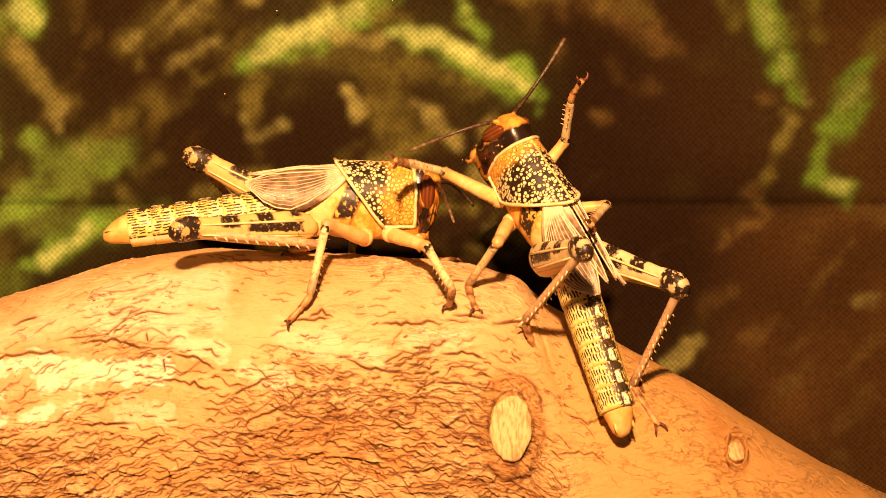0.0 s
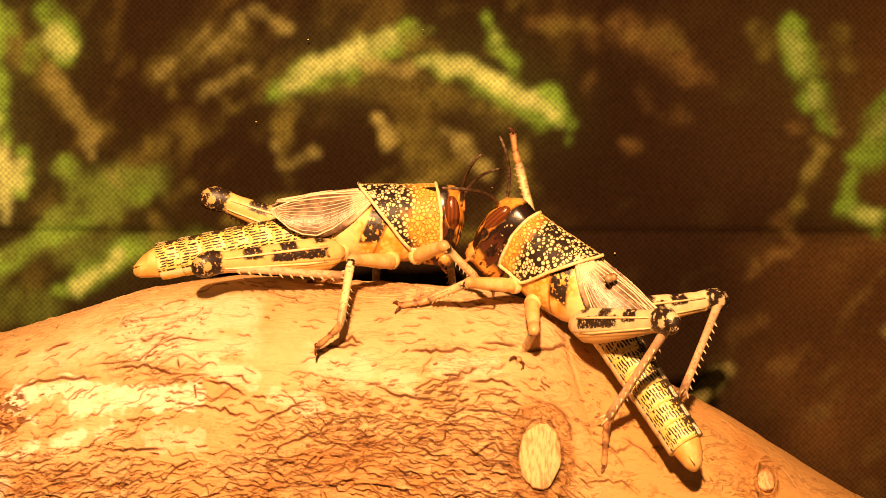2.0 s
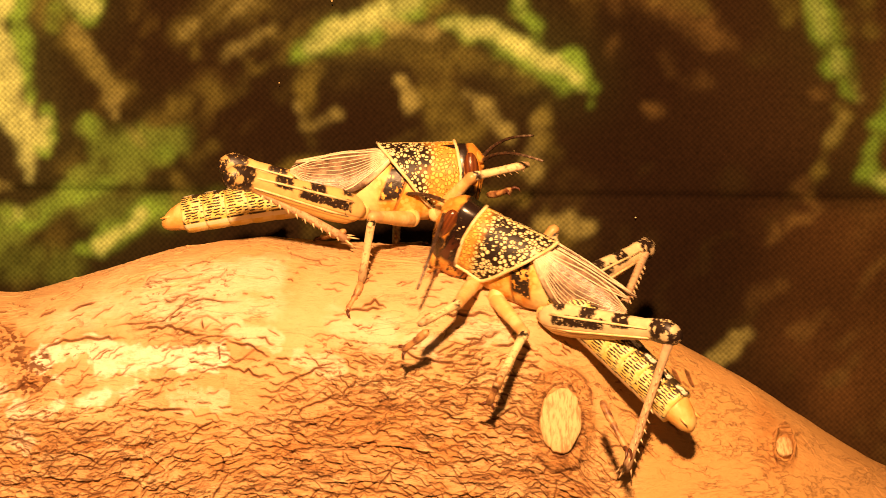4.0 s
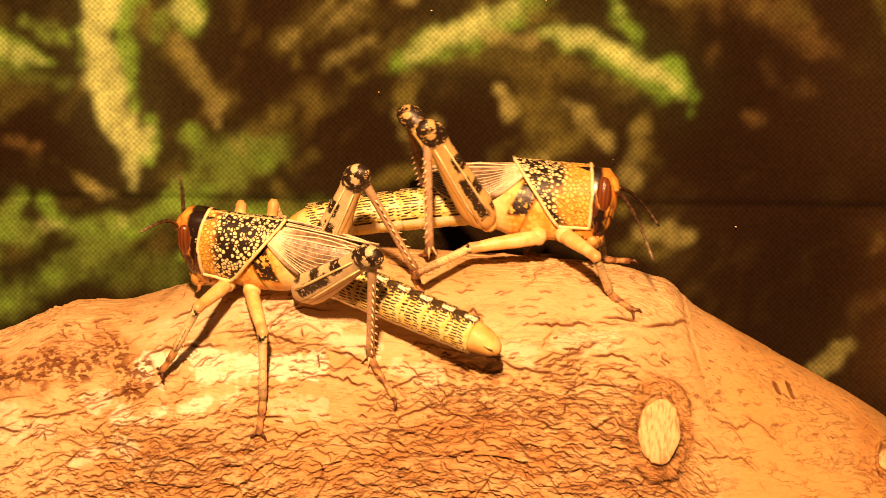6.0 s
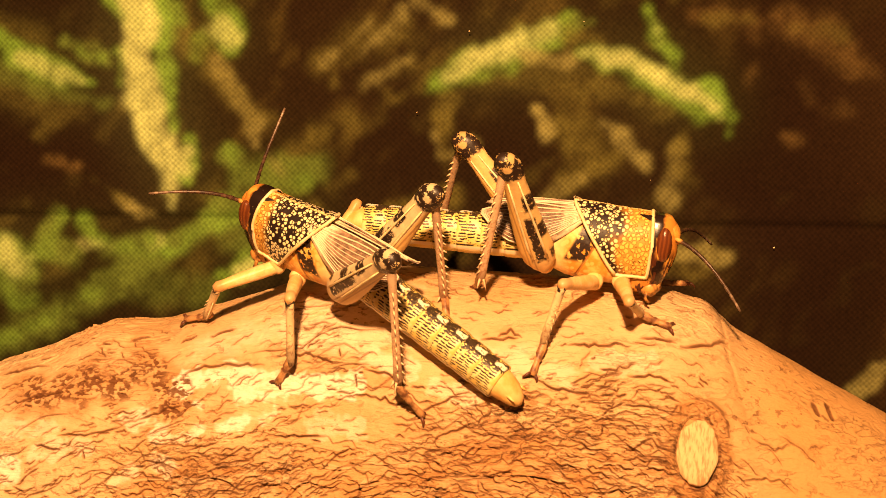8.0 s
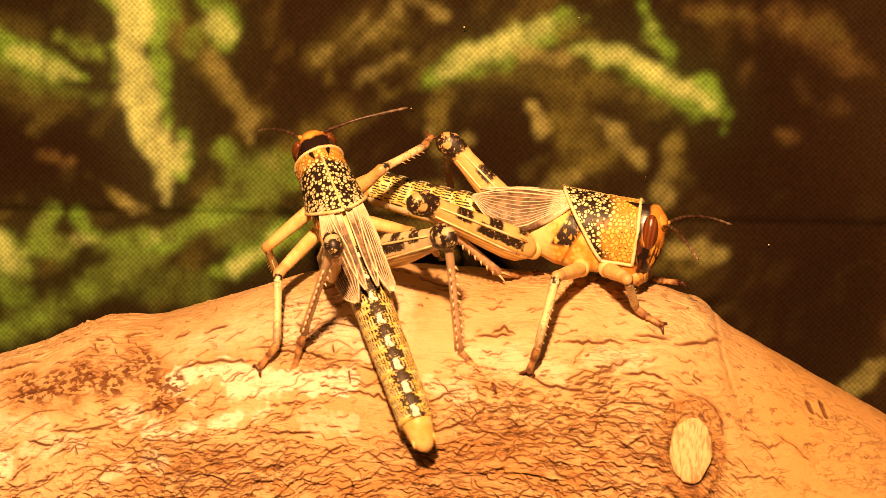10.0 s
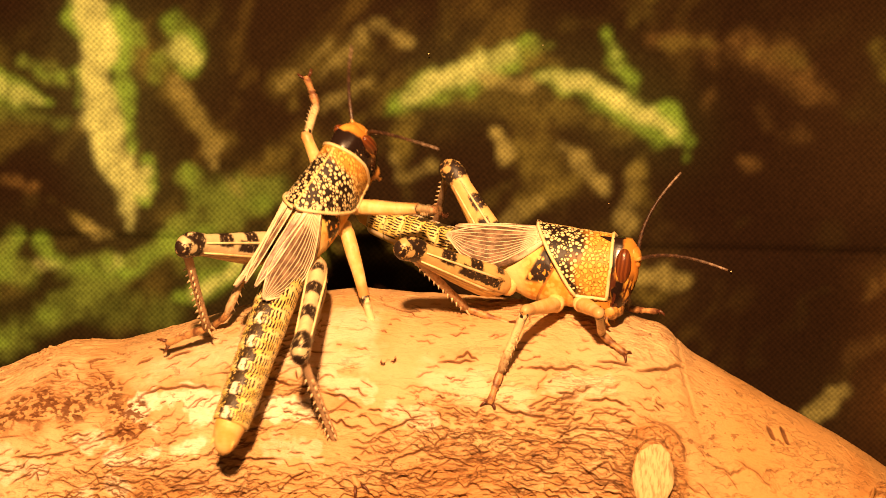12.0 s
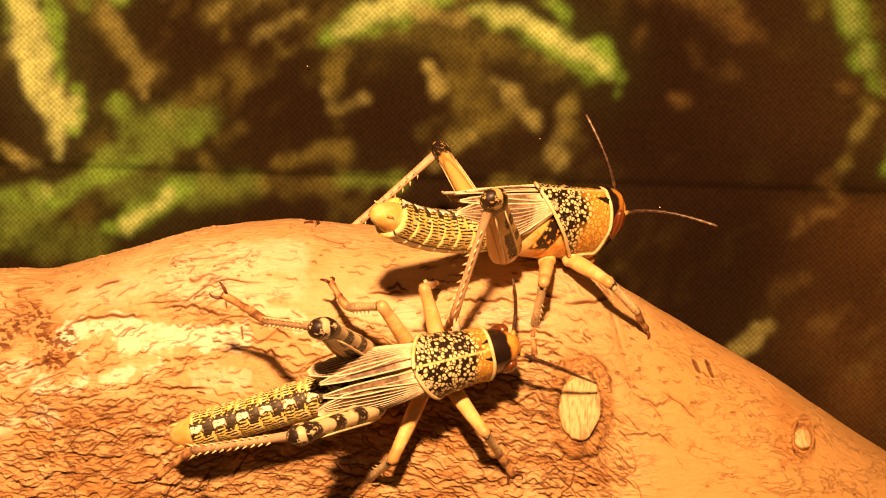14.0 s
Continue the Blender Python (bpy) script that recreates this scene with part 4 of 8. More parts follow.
mark("pale", 1.72, 0.9, (-91.1, 48.6), (-89.1, 50.6))
mark("pale", 1.34, 0.5, (-85.9, 47.5), (-77.8, 50.3))
mark("pale", 0.77, 0.9, (-61.2, 44.2), (-60.6, 45.6))
mark("pale", 1.53, 0.55, (-35.4, 41.7), (-30.4, 44.1))
mark("pale", 2.49, 0.55, (-45.8, 32.9), (-39, 35.3))
mark("pale", 2.49, 0.4, (-19.9, 39.3), (-14.2, 40.4))
mark("pale", 1.72, 0.45, (-25.3, 49), (-21.3, 49.7))
mark("pale", 2.3, 0.35, (-61.6, 27), (-51.4, 26.1))
mark("pale", 1.53, 0.4, (-43.1, 55.2), (-38, 58.8))
mark("pale", 1.34, 0.7, (-70.7, 42.5), (-69.8, 44))
mark("pale", 1.15, 0.5, (-73.1, 58.6), (-69.8, 57.3))
mark("pale", 1.15, 0.6, (-66.5, 56.2), (-64.7, 58.3))
mark("pale", 1.53, 0.35, (-3.7, 39.5), (4.3, 36.9))
mark("pale", 1.34, 0.4, (-91.2, 37.6), (-83.6, 44.2))
mark("pale", 1.34, 0.35, (-11, 42.1), (-6.9, 43.3))
mark("pale", 4.2, 0.5, (-46.5, 26), (-33, 24))
mark("pale", 2.2, 0.45, (-38, 36), (-30, 34))
mark("rust_and_shade", 2.49, 0.7, (-72.6, 34.9), (-67.3, 36.5))
mark("rust_and_shade", 1.91, 0.6, (-74.2, 27.1), (-71.8, 25.5))
mark("rust_and_shade", 0.96, 0.8, (-58.5, 34.1), (-51.4, 39.1))
mark("rust_and_shade", 1.15, 0.7, (-81.1, 33.1), (-76.5, 35.3))
mark("rust_and_shade", 3.25, 0.6, (-44.4, 68.4), (-31.3, 70.2))
mark("rust_and_shade", 3.45, 0.6, (-31.4, 63), (-11.4, 61.8), (4.4, 62.1))
mark("rust_and_shade", 1.05, 0.7, (-70.6, 44.2), (-56.7, 48.6))
mark("rust_and_shade", 3.25, 0.8, (-27.3, 71.4), (8.4, 65.6))
mark("rust_and_shade", 0.86, 0.6, (-48.8, 39.1), (-45.9, 48.5))
mark("rust_and_shade", 1.34, 0.7, (-36.8, 47), (-30.2, 49.8))
mark("rust_and_shade", 1.34, 0.5, (-34.9, 55.4), (-28.4, 56.2))
mark("rust_and_shade", 1.72, 0.6, (-18.9, 48.1), (-13.2, 51))
mark("rust_and_shade", 2.3, 0.6, (-3.5, 55.3), (1.2, 58.4))
mark("rust_and_shade", 1.91, 0.5, (-61.4, 55.6), (-51.9, 63.6))
mark("rust_and_shade", 1.15, 0.6, (-51.4, 53.6), (-48.7, 60.1))
mark("rust_and_shade", 0.86, 0.6, (-16.9, 31.8), (-15.6, 33.3))
mark("rust_and_shade", 1.15, 0.4, (13.9, 46.9), (16.3, 53.3))
mark("rust_and_shade", 1.91, 0.9, (41.8, 16.1), (41.9, 28.5), (42.1, 34.9))
mark("rust_and_shade", 1.34, 0.7, (45.7, 15.2), (43.6, 36.8))


def branch():
    """The bark is carved: flakes with lifted edges, cracks under them, rings round the knots."""
    xs = np.concatenate([np.linspace(-0.145, -0.098, 12), np.linspace(-0.097, 0.073, 1450), np.linspace(0.075, 0.125, 14)])
    deg = np.concatenate([np.linspace(-18, 87, 680), np.linspace(90, 339, 32)])
    ang = np.radians(deg)
    nx, na = len(xs), len(ang)
    zc = np.array([top_of(x) for x in xs])
    soft = np.exp(-np.linspace(-2, 2, 37) ** 2)
    zc[12:-14] = np.convolve(np.pad(zc[12:-14], 18, mode="edge"), soft / soft.sum(), mode="valid")
    X, A = np.meshgrid(xs, ang, indexing="ij")
    cy, cz = -np.sin(A), np.cos(A)
    Y, Z = YC + RB * cy, zc[:, None] + RA * cz
    P = np.stack([X, Y, Z], -1)
    girth = np.concatenate([[0], np.cumsum(np.hypot(np.diff(RB * np.sin(ang)), np.diff(RA * np.cos(ang))))])
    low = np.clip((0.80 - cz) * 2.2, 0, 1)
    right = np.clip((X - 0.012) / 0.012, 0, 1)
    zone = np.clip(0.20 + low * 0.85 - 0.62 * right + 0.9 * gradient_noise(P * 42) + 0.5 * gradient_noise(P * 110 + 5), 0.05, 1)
    crevice, lift, halo, pale, rust_and_shade = (np.zeros(X.shape) for _ in range(5))
    ragged = gradient_noise(P * 260) * 0.8 + gradient_noise(P * 620 + 3) * 0.6 + gradient_noise(P * 1300 + 7) * 0.35

    def near(path, reach):
        """Window round a path of (x, girth) points, the signed distance to it in there and the place along it, 0 to 1."""
        px, pg = [q[0] for q in path], [q[1] for q in path]
        i0, i1 = np.searchsorted(xs, (min(px) - reach, max(px) + reach))
        j0, j1 = np.searchsorted(girth, (min(pg) - reach, max(pg) + reach))
        win = (slice(i0, i1), slice(j0, j1))
        U, V = np.meshgrid(xs[i0:i1], girth[j0:j1], indexing="ij")
        best, sign, along = np.full(U.shape, 1.0), np.ones(U.shape), np.zeros(U.shape)
        for k, ((ax, ag), (bx, bg)) in enumerate(zip(path, path[1:])):
            ux, ug = bx - ax, bg - ag
            t = np.clip(((U - ax) * ux + (V - ag) * ug) / (ux * ux + ug * ug + 1e-14), 0, 1)
            off = np.hypot(U - ax - t * ux, V - ag - t * ug)
            closer = off < best
            best = np.where(closer, off, best)
            sign = np.where(closer, np.sign((V - ag) * ux - (U - ax) * ug) * (1 if ux >= 0 else -1), sign)
            along = np.where(closer, (k + t) / (len(path) - 1), along)
        return win, best, sign, along

    def crack(path, width, strength, flap):
        win, off, sign, along = near(path, 0.0024)
        if off.size == 0:
            return
        end = np.clip(np.sin(np.pi * np.clip(along, 0, 1)) * 1.6, 0, 1) ** 0.6
        slim = width * (0.45 + 0.55 * end) * (1 + 0.5 * ragged[win])
        dark = np.minimum(1.0, 1.5 * np.exp(-(off / np.maximum(slim, 6e-5)) ** 2)) * end * strength
        crevice[win] = np.maximum(crevice[win], dark)
        halo[win] = np.maximum(halo[win], np.exp(-(off / 0.00034) ** 2) * end * 0.42 * min(1, strength))
        # the flake above the crack curls out over it
        lift[win] = lift[win] + flap * end * np.where(sign < 0, np.exp(-off / 0.0006), -0.45 * np.exp(-off / 0.0004)) * ramp(off, 0, 0.00014)

    to_girth = lambda a: float(np.interp(a, deg, girth))
    dice = np.random.default_rng(21)
    for kind, points, size, strength in BARK_MARKS:
        path = [(x * MM, to_girth(a)) for x, a in points]
        if kind == "crack":
            fine = []
            for (ax, ag), (bx, bg) in zip(path, path[1:]):
                n = max(2, int(math.hypot(bx - ax, bg - ag) / 0.0007))
                fine += [(ax + (bx - ax) * i / n + dice.normal(0, 0.00006), ag + (bg - ag) * i / n + dice.normal(0, 0.00016)) for i in range(n)]
            crack(fine + [path[-1]], size * MM, strength, 0.00032 if strength < 1.2 else 0.0)
        else:
            field = pale if kind == "pale" else rust_and_shade
            win, off, _, _ = near(path, size * MM + 0.0075)
            blur = 0.0005 if kind == "pale" and size < 2 else 0.0018
            spread = ramp(size * MM + ragged[win] * (0.0026 if kind == "pale" else 0.0030) - off, -blur, blur)
            field[win] = np.maximum(field[win], spread * strength)
    # short curling flakes, thick on the old bark and few elsewhere
    drift = gradient_noise(P * (55, 80, 80) + 40)
    for _ in range(15000):
        x, a = dice.uniform(-0.104, 0.075), dice.uniform(-12, 89)
        i, j = np.searchsorted(xs, x), np.searchsorted(deg, a)
        here = zone[i, j]
        young = right[i, 0]
        if dice.random() > (0.055 + 0.945 * ramp(here, 0.22, 0.95)) * (1 - 0.70 * young):
            continue
        long = dice.lognormal(-6.20, 0.55) * (0.8 + 0.6 * here * (1 - young))
        turn = 1.0 * drift[i, j] + dice.normal(0, 0.15) + (dice.choice((-0.7, 0.7)) if young > 0.5 or dice.random() < 0.08 else 0)
        g, n = girth[j], 7
        bow, sway, phase = dice.normal(0, 0.40), dice.uniform(0.02, 0.08), dice.uniform(0, 6.3)
        path = []
        for k in range(n + 1):
            u = k / n - 0.5
            v = bow * (0.25 - u * u) + sway * math.sin(9 * u + phase) + dice.normal(0, 0.028)
            path.append((x + long * (u * math.cos(turn) - v * math.sin(turn)), g + long * (u * math.sin(turn) + v * math.cos(turn))))
        at = (np.clip(np.searchsorted(xs, [q[0] for q in path]), 0, nx - 1), np.clip(np.searchsorted(girth, [q[1] for q in path]), 0, na - 1))
        if (crevice[at] > 0.30).sum() > 1:
            continue
        size = dice.uniform(0.00006, 0.00012) * (0.8 + 0.3 * here)
        crack(path, size, dice.uniform(0.5, 1.0) * (1 - 0.35 * young), dice.uniform(0.10, 0.38) * 0.001 * (0.35 + 0.65 * here))
    warp = np.stack([gradient_noise(P * 90 + k * 9.1) for k in range(3)], -1)
    grain = P * (60, 290, 320) + warp * 1.1
    v2, v3 = fractal(grain * 1.5 + 31.7, 3), fractal(grain * 3.3 + 3.1, 2)
    cut3 = np.exp(-(v3 / 0.05) ** 2) * np.clip(zone * 1.2 - 0.30, 0, 1) * ramp(gradient_noise(P * (90, 190, 190) + 21), -0.1, 0.2)
    plate2 = ramp(v2, -0.055, 0.055) * (1 - 0.5 * ramp(v2, 0.04, 0.30))
    H = 0.0005 * gradient_noise(P * 48) + 0.00020 * gradient_noise(P * 230)
    H = H + zone * (0.00050 * plate2 + 0.00020 * v3 - 0.0002) + np.clip(lift, -0.0005, 0.0008) - 0.00026 * np.clip(crevice, 0, 1.2) - 0.00012 * cut3
    # the kink where the younger wood begins
    bend = X - 0.0125 - (0.002 - Z) * 0.25
    H = H + 0.0008 * np.exp(-(bend / 0.0020) ** 2) * np.clip(cz, 0, 1) - 0.00022 * np.exp(-((bend - 0.0014 - 0.0012 * warp[..., 0]) / 0.0004) ** 2) * ramp(cz, 0.72, 0.9)
    crevice = np.clip(np.maximum(crevice, cut3 * 0.55), 0, 1)
    # rusty old bark, deepened low down to paint in the weaker light there
    rust_and_shade = np.clip(np.maximum(rust_and_shade, ramp(zone, 0.45, 1.0) * ramp(gradient_noise(P * (60, 110, 110) + 15) + 0.30 * low - 0.12, -0.15, 0.25) * (1 - pale) * (1 - 0.6 * right)), 0, 1)
    # an old torn scar, pitted and dark
    gap = np.full(X.shape, 1.0)
    for (ax, az), (bx, bz) in zip(SCAR, SCAR[1:]):
        ax, az, bx, bz = ax * MM, az * MM, bx * MM, bz * MM
        t = np.clip(((X - ax) * (bx - ax) + (Z - az) * (bz - az)) / ((bx - ax) ** 2 + (bz - az) ** 2), 0, 1)
        gap = np.minimum(gap, np.hypot(X - ax - t * (bx - ax), Z - az - t * (bz - az)))
    torn = ramp(0.0026 - gap + 0.003 * gradient_noise(P * 260), 0.0, 0.0012) * ramp(fractal(P * (900, 1500, 1500), 3), -0.06, 0.10) * (cy < 0)
    H = H - 0.0002 * torn
    crevice = np.maximum(crevice, 1.0 * torn)
    rust_and_shade = np.maximum(rust_and_shade, 0.8 * ramp(0.0042 - gap + 0.003 * gradient_noise(P * 260), 0.0, 0.0022) * (cy < 0))
    knots = ((KNOT_A, 0.0030, 0.0046), (KNOT_B, 0.0013, 0.0016))
    for (kx, kz), kw, kh in knots:
        r = np.hypot((X - kx) / kw, (Z - kz) / kh)
        r = r + 0.35 * np.clip(r - 0.9, 0, 1) * gradient_noise(P * 300) + 0.5 * np.clip(r - 0.95, 0, 1) * gradient_noise(P * 120)
        r = np.where(cy < 0, r, 9)
        ring = np.exp(-((r - 1.28) / 0.24) ** 2)
        H = np.where(r < 1.02, -0.0006, H * (1 - 0.4 * ring) + 0.0010 * ring * (1 + 1.6 * v2))
        groove = np.exp(-((r - 1.05) / 0.06) ** 2) * ramp(gradient_noise(P * 190 + 4), -0.3, 0.2) + 0.8 * np.exp(-((r - 1.5) / 0.06) ** 2) * ramp(v2, -0.05, 0.15)
        crevice = np.clip(crevice * (1 - 0.4 * ring) + groove, 0, 1)
        halo = np.maximum(halo, np.exp(-((r - 1.3) / 0.35) ** 2) * 0.9)
        zone = np.maximum(zone, ring)
    nrm = np.stack([np.zeros_like(cy), cy / RB, cz / RA], -1)
    nrm /= np.linalg.norm(nrm, axis=-1)[..., None]
    verts = (P + nrm * H[..., None]).reshape(-1, 3).tolist()
    idx = np.arange(nx * na).reshape(nx, na)
    nxt = np.roll(idx, -1, axis=1)
    quads = np.stack([idx[:-1], idx[1:], nxt[1:], nxt[:-1]], -1).reshape(-1, 4).tolist()
    me = bpy.data.meshes.new("branch")
    me.from_pydata(verts, [], quads + [idx[0].tolist(), list(reversed(idx[-1].tolist()))])
    for name, field in (("old_bark", zone), ("crevice", crevice), ("flake", plate2), ("halo", halo), ("young", right), ("pale", pale), ("rust_and_shade", rust_and_shade)):
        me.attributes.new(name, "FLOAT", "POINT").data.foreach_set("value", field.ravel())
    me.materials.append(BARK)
    me.polygons.foreach_set("use_smooth", [True] * len(me.polygons))
    ob = new("branch", me)
    tagged(ob, "thick pale tan branch with fissured flaking bark and sawn knots", "branch")
    for (kx, kz), kw, kh in knots:
        bm = bmesh.new()
        s = (kz - top_of(kx)) / RA
        cy = -math.sqrt(1 - s * s)
        here = Vector((kx, YC + RB * cy, kz))
        out = Vector((0, cy / RB, s / RA)).normalized()
        up = Vector((1, 0, 0)).cross(out)
        if up.z < 0:
            up = -up
        rings = []
        for k, (r, d) in enumerate(((1.0, -0.0008), (1.0, 0.0), (0.95, 0.00022), (0.7, 0.00030), (0.35, 0.00034), (0.05, 0.00036))):
            ring = []
            for i in range(36):
                a = 2 * math.pi * i / 36
                wob = 1 + 0.10 * noise.noise(Vector((math.cos(a) * 1.4, math.sin(a) * 1.4, kx * 300))) + 0.07 * noise.noise(Vector((math.cos(a) * 5, math.sin(a) * 5, kx * 90)))
                ring.append(here + Vector((1, 0, 0)) * (kw * r * wob * math.cos(a)) + up * (kh * r * wob * math.sin(a)) + out * (d + 0.0002))
            rings.append(ring)
        rings_to(bm, rings)
        part("knot", bm, CUT, ob, "pale sawn knot face with fine grain")


backdrop()
floor()
branch()


# ---------------------------------------------------------------- the locusts
FRONT, MIDDLE, HIND = (9.3, 8.5, 4.8), (10.0, 10.4, 5.0), (21.0, 21.0, 7.5)
THIGH = 21.0 / 23.5     # the hind thigh's sections are drawn 23.5 long
SEGMENT = 3.55


def build_femur(body, kind, thigh):
    bm = bmesh.new()
    if kind == "hind":
        loft(bm, [(-0.9, 0.1, 0.6, 0.8, 0.8), (0.2, 0.1, 1.0, 1.7, 1.6), (1.8, 0.1, 1.3, 2.3, 2.4), (4.5, 0.1, 1.45, 2.55, 2.65), (8, 0.05, 1.42, 2.4, 2.45), (12, 0, 1.32, 2.2, 2.1),
                  (16, 0.05, 1.2, 1.9, 1.75), (19, 0.1, 1.12, 1.7, 1.5), (20.4, 0.15, 1.2, 1.8, 1.55), (21.8, 0.1, 1.35, 1.95, 1.75), (23.2, 0, 1.4, 1.95, 1.8), (24.3, -0.1, 1.1, 1.4, 1.4), (25.0, -0.15, 0.55, 0.65, 0.75)], 22)
        bmesh.ops.scale(bm, vec=(THIGH, 1, 1), verts=bm.verts)
        femur = part("hind_femur", bm, thigh, body, "stout cream hind thigh with black blotches and black knee")
        for z in (1.35, -0.85):
            for s in (-1, 1):
                bm = bmesh.new()
                tube(bm, [(2.2, s * 1.16, z), (6, s * 1.34, z), (10, s * 1.24, z * 0.9), (15, s * 1.16, z * 0.78), (20, s * 1.10, z * 0.66)], [0.12, 0.2, 0.2, 0.17, 0.1], 6)
                bmesh.ops.scale(bm, vec=(THIGH, 1, 1), verts=bm.verts)
                part("ridge", bm, RIM, femur)
        for s in (-1, 1):
            for k in range(13):
                bm = bmesh.new()
                x = 3.0 + k * 0.95
                h = 1.15 - k * 0.045
                tube(bm, [(x, s * 1.30 - s * 0.014 * k, h * 0.95), (x + 0.55, s * 1.42 - s * 0.018 * k, h * 0.15), (x, s * 1.30 - s * 0.015 * k, -h * 0.65)], 0.08, 4)
                bmesh.ops.scale(bm, vec=(THIGH, 1, 1), verts=bm.verts)
                part("chevron", bm, thigh, femur)
        return femur
    long = FRONT[0] if kind == "front" else MIDDLE[0]
    loft(bm, [(-0.8, 0, 0.6, 0.7, 0.7), (0.3, 0, 1.05, 1.15, 1.1), (long * 0.3, 0, 1.05, 1.2, 1.1), (long * 0.65, 0.05, 0.92, 1.0, 0.9), (long * 0.88, 0, 0.8, 0.85, 0.8),
              (long, 0, 0.86, 0.9, 0.86), (long + 0.7, -0.05, 0.45, 0.45, 0.5)], 14)
    return part(kind + "_femur", bm, FORE_FEMUR, body)


def build_tibia(femur, kind):
    bm = bmesh.new()
    if kind == "hind":
        loft(bm, [(-0.7, 0, 0.5, 0.6, 0.6), (0.2, 0, 0.75, 0.85, 0.85), (1.4, 0, 0.66, 0.72, 0.72), (5, 0, 0.58, 0.62, 0.62), (12, 0, 0.55, 0.58, 0.58), (18, 0, 0.6, 0.62, 0.6), (20.4, 0, 0.7, 0.72, 0.66), (21.3, 0, 0.5, 0.5, 0.5)], 12)
        plain = len(bm.faces)
        for s in (-1, 1):
            for k in range(10):
                x = 5.2 + k * 1.55
                cone(bm, (x, s * 0.40, 0.36), (x + 0.5, s * 0.72, 0.86), 0.17)
            cone(bm, (20.6, s * 0.45, -0.3), (22.4, s * 0.9, -1.0), 0.2)
            cone(bm, (20.6, s * 0.5, 0.2), (22.2, s * 1.2, 0.4), 0.2)
        bm.faces.ensure_lookup_table()
        for f in bm.faces[plain:]:
            f.material_index = 1
        tibia = part("hind_tibia", bm, HIND_TIBIA, femur, "slender greyish tan hind shin with two rows of spines")
        tibia.data.materials.append(SPINE)
        return tibia
    long = FRONT[1] if kind == "front" else MIDDLE[1]
    loft(bm, [(-0.5, 0, 0.4, 0.45, 0.45), (0.2, 0, 0.76, 0.8, 0.76), (1.2, 0, 0.64, 0.68, 0.64), (long * 0.5, 0, 0.58, 0.6, 0.58), (long * 0.9, 0, 0.64, 0.66, 0.62), (long + 0.3, 0, 0.4, 0.4, 0.4)], 10)
    for s in (-1, 1):
        for k in range(5):
            x = long * (0.42 + 0.115 * k)
            cone(bm, (x, s * 0.3, -0.32), (x + 0.5, s * 0.62, -0.85), 0.13, 4)
    return part(kind + "_tibia", bm, FORE_TIBIA, femur)


def build_tarsus(body, kind):
    bm = bmesh.new()
    long = {"front": FRONT[2], "middle": MIDDLE[2], "hind": HIND[2]}[kind]
    k = long / 5.0
    loft(bm, [(-0.3, 0, 0.35, 0.4, 0.4), (0.3, 0, 0.62, 0.5, 0.6), (1.6 * k, -0.05, 0.64, 0.44, 0.62), (1.9 * k, 0, 0.42, 0.34, 0.4), (2.2 * k, 0, 0.62, 0.44, 0.62), (2.7 * k, 0, 0.42, 0.34, 0.4),
              (3.0 * k, 0, 0.45, 0.4, 0.44), (4.2 * k, 0.1, 0.56, 0.46, 0.52), (4.8 * k, 0.1, 0.45, 0.38, 0.44)], 10)
    foot = part(kind + "_foot", bm, FOOT, body, "orange-brown jointed foot with a pair of dark claws")
    for s in (-1, 1):
        bm = bmesh.new()
        tube(bm, [(4.5 * k, s * 0.25, 0.1), (5.0 * k, s * 0.8, 0.25), (5.5 * k, s * 1.1, -0.1), (5.7 * k, s * 1.0, -0.5)], [0.27, 0.24, 0.15, 0.03], 6)
        part("claw", bm, CLAW, foot)
    return foot


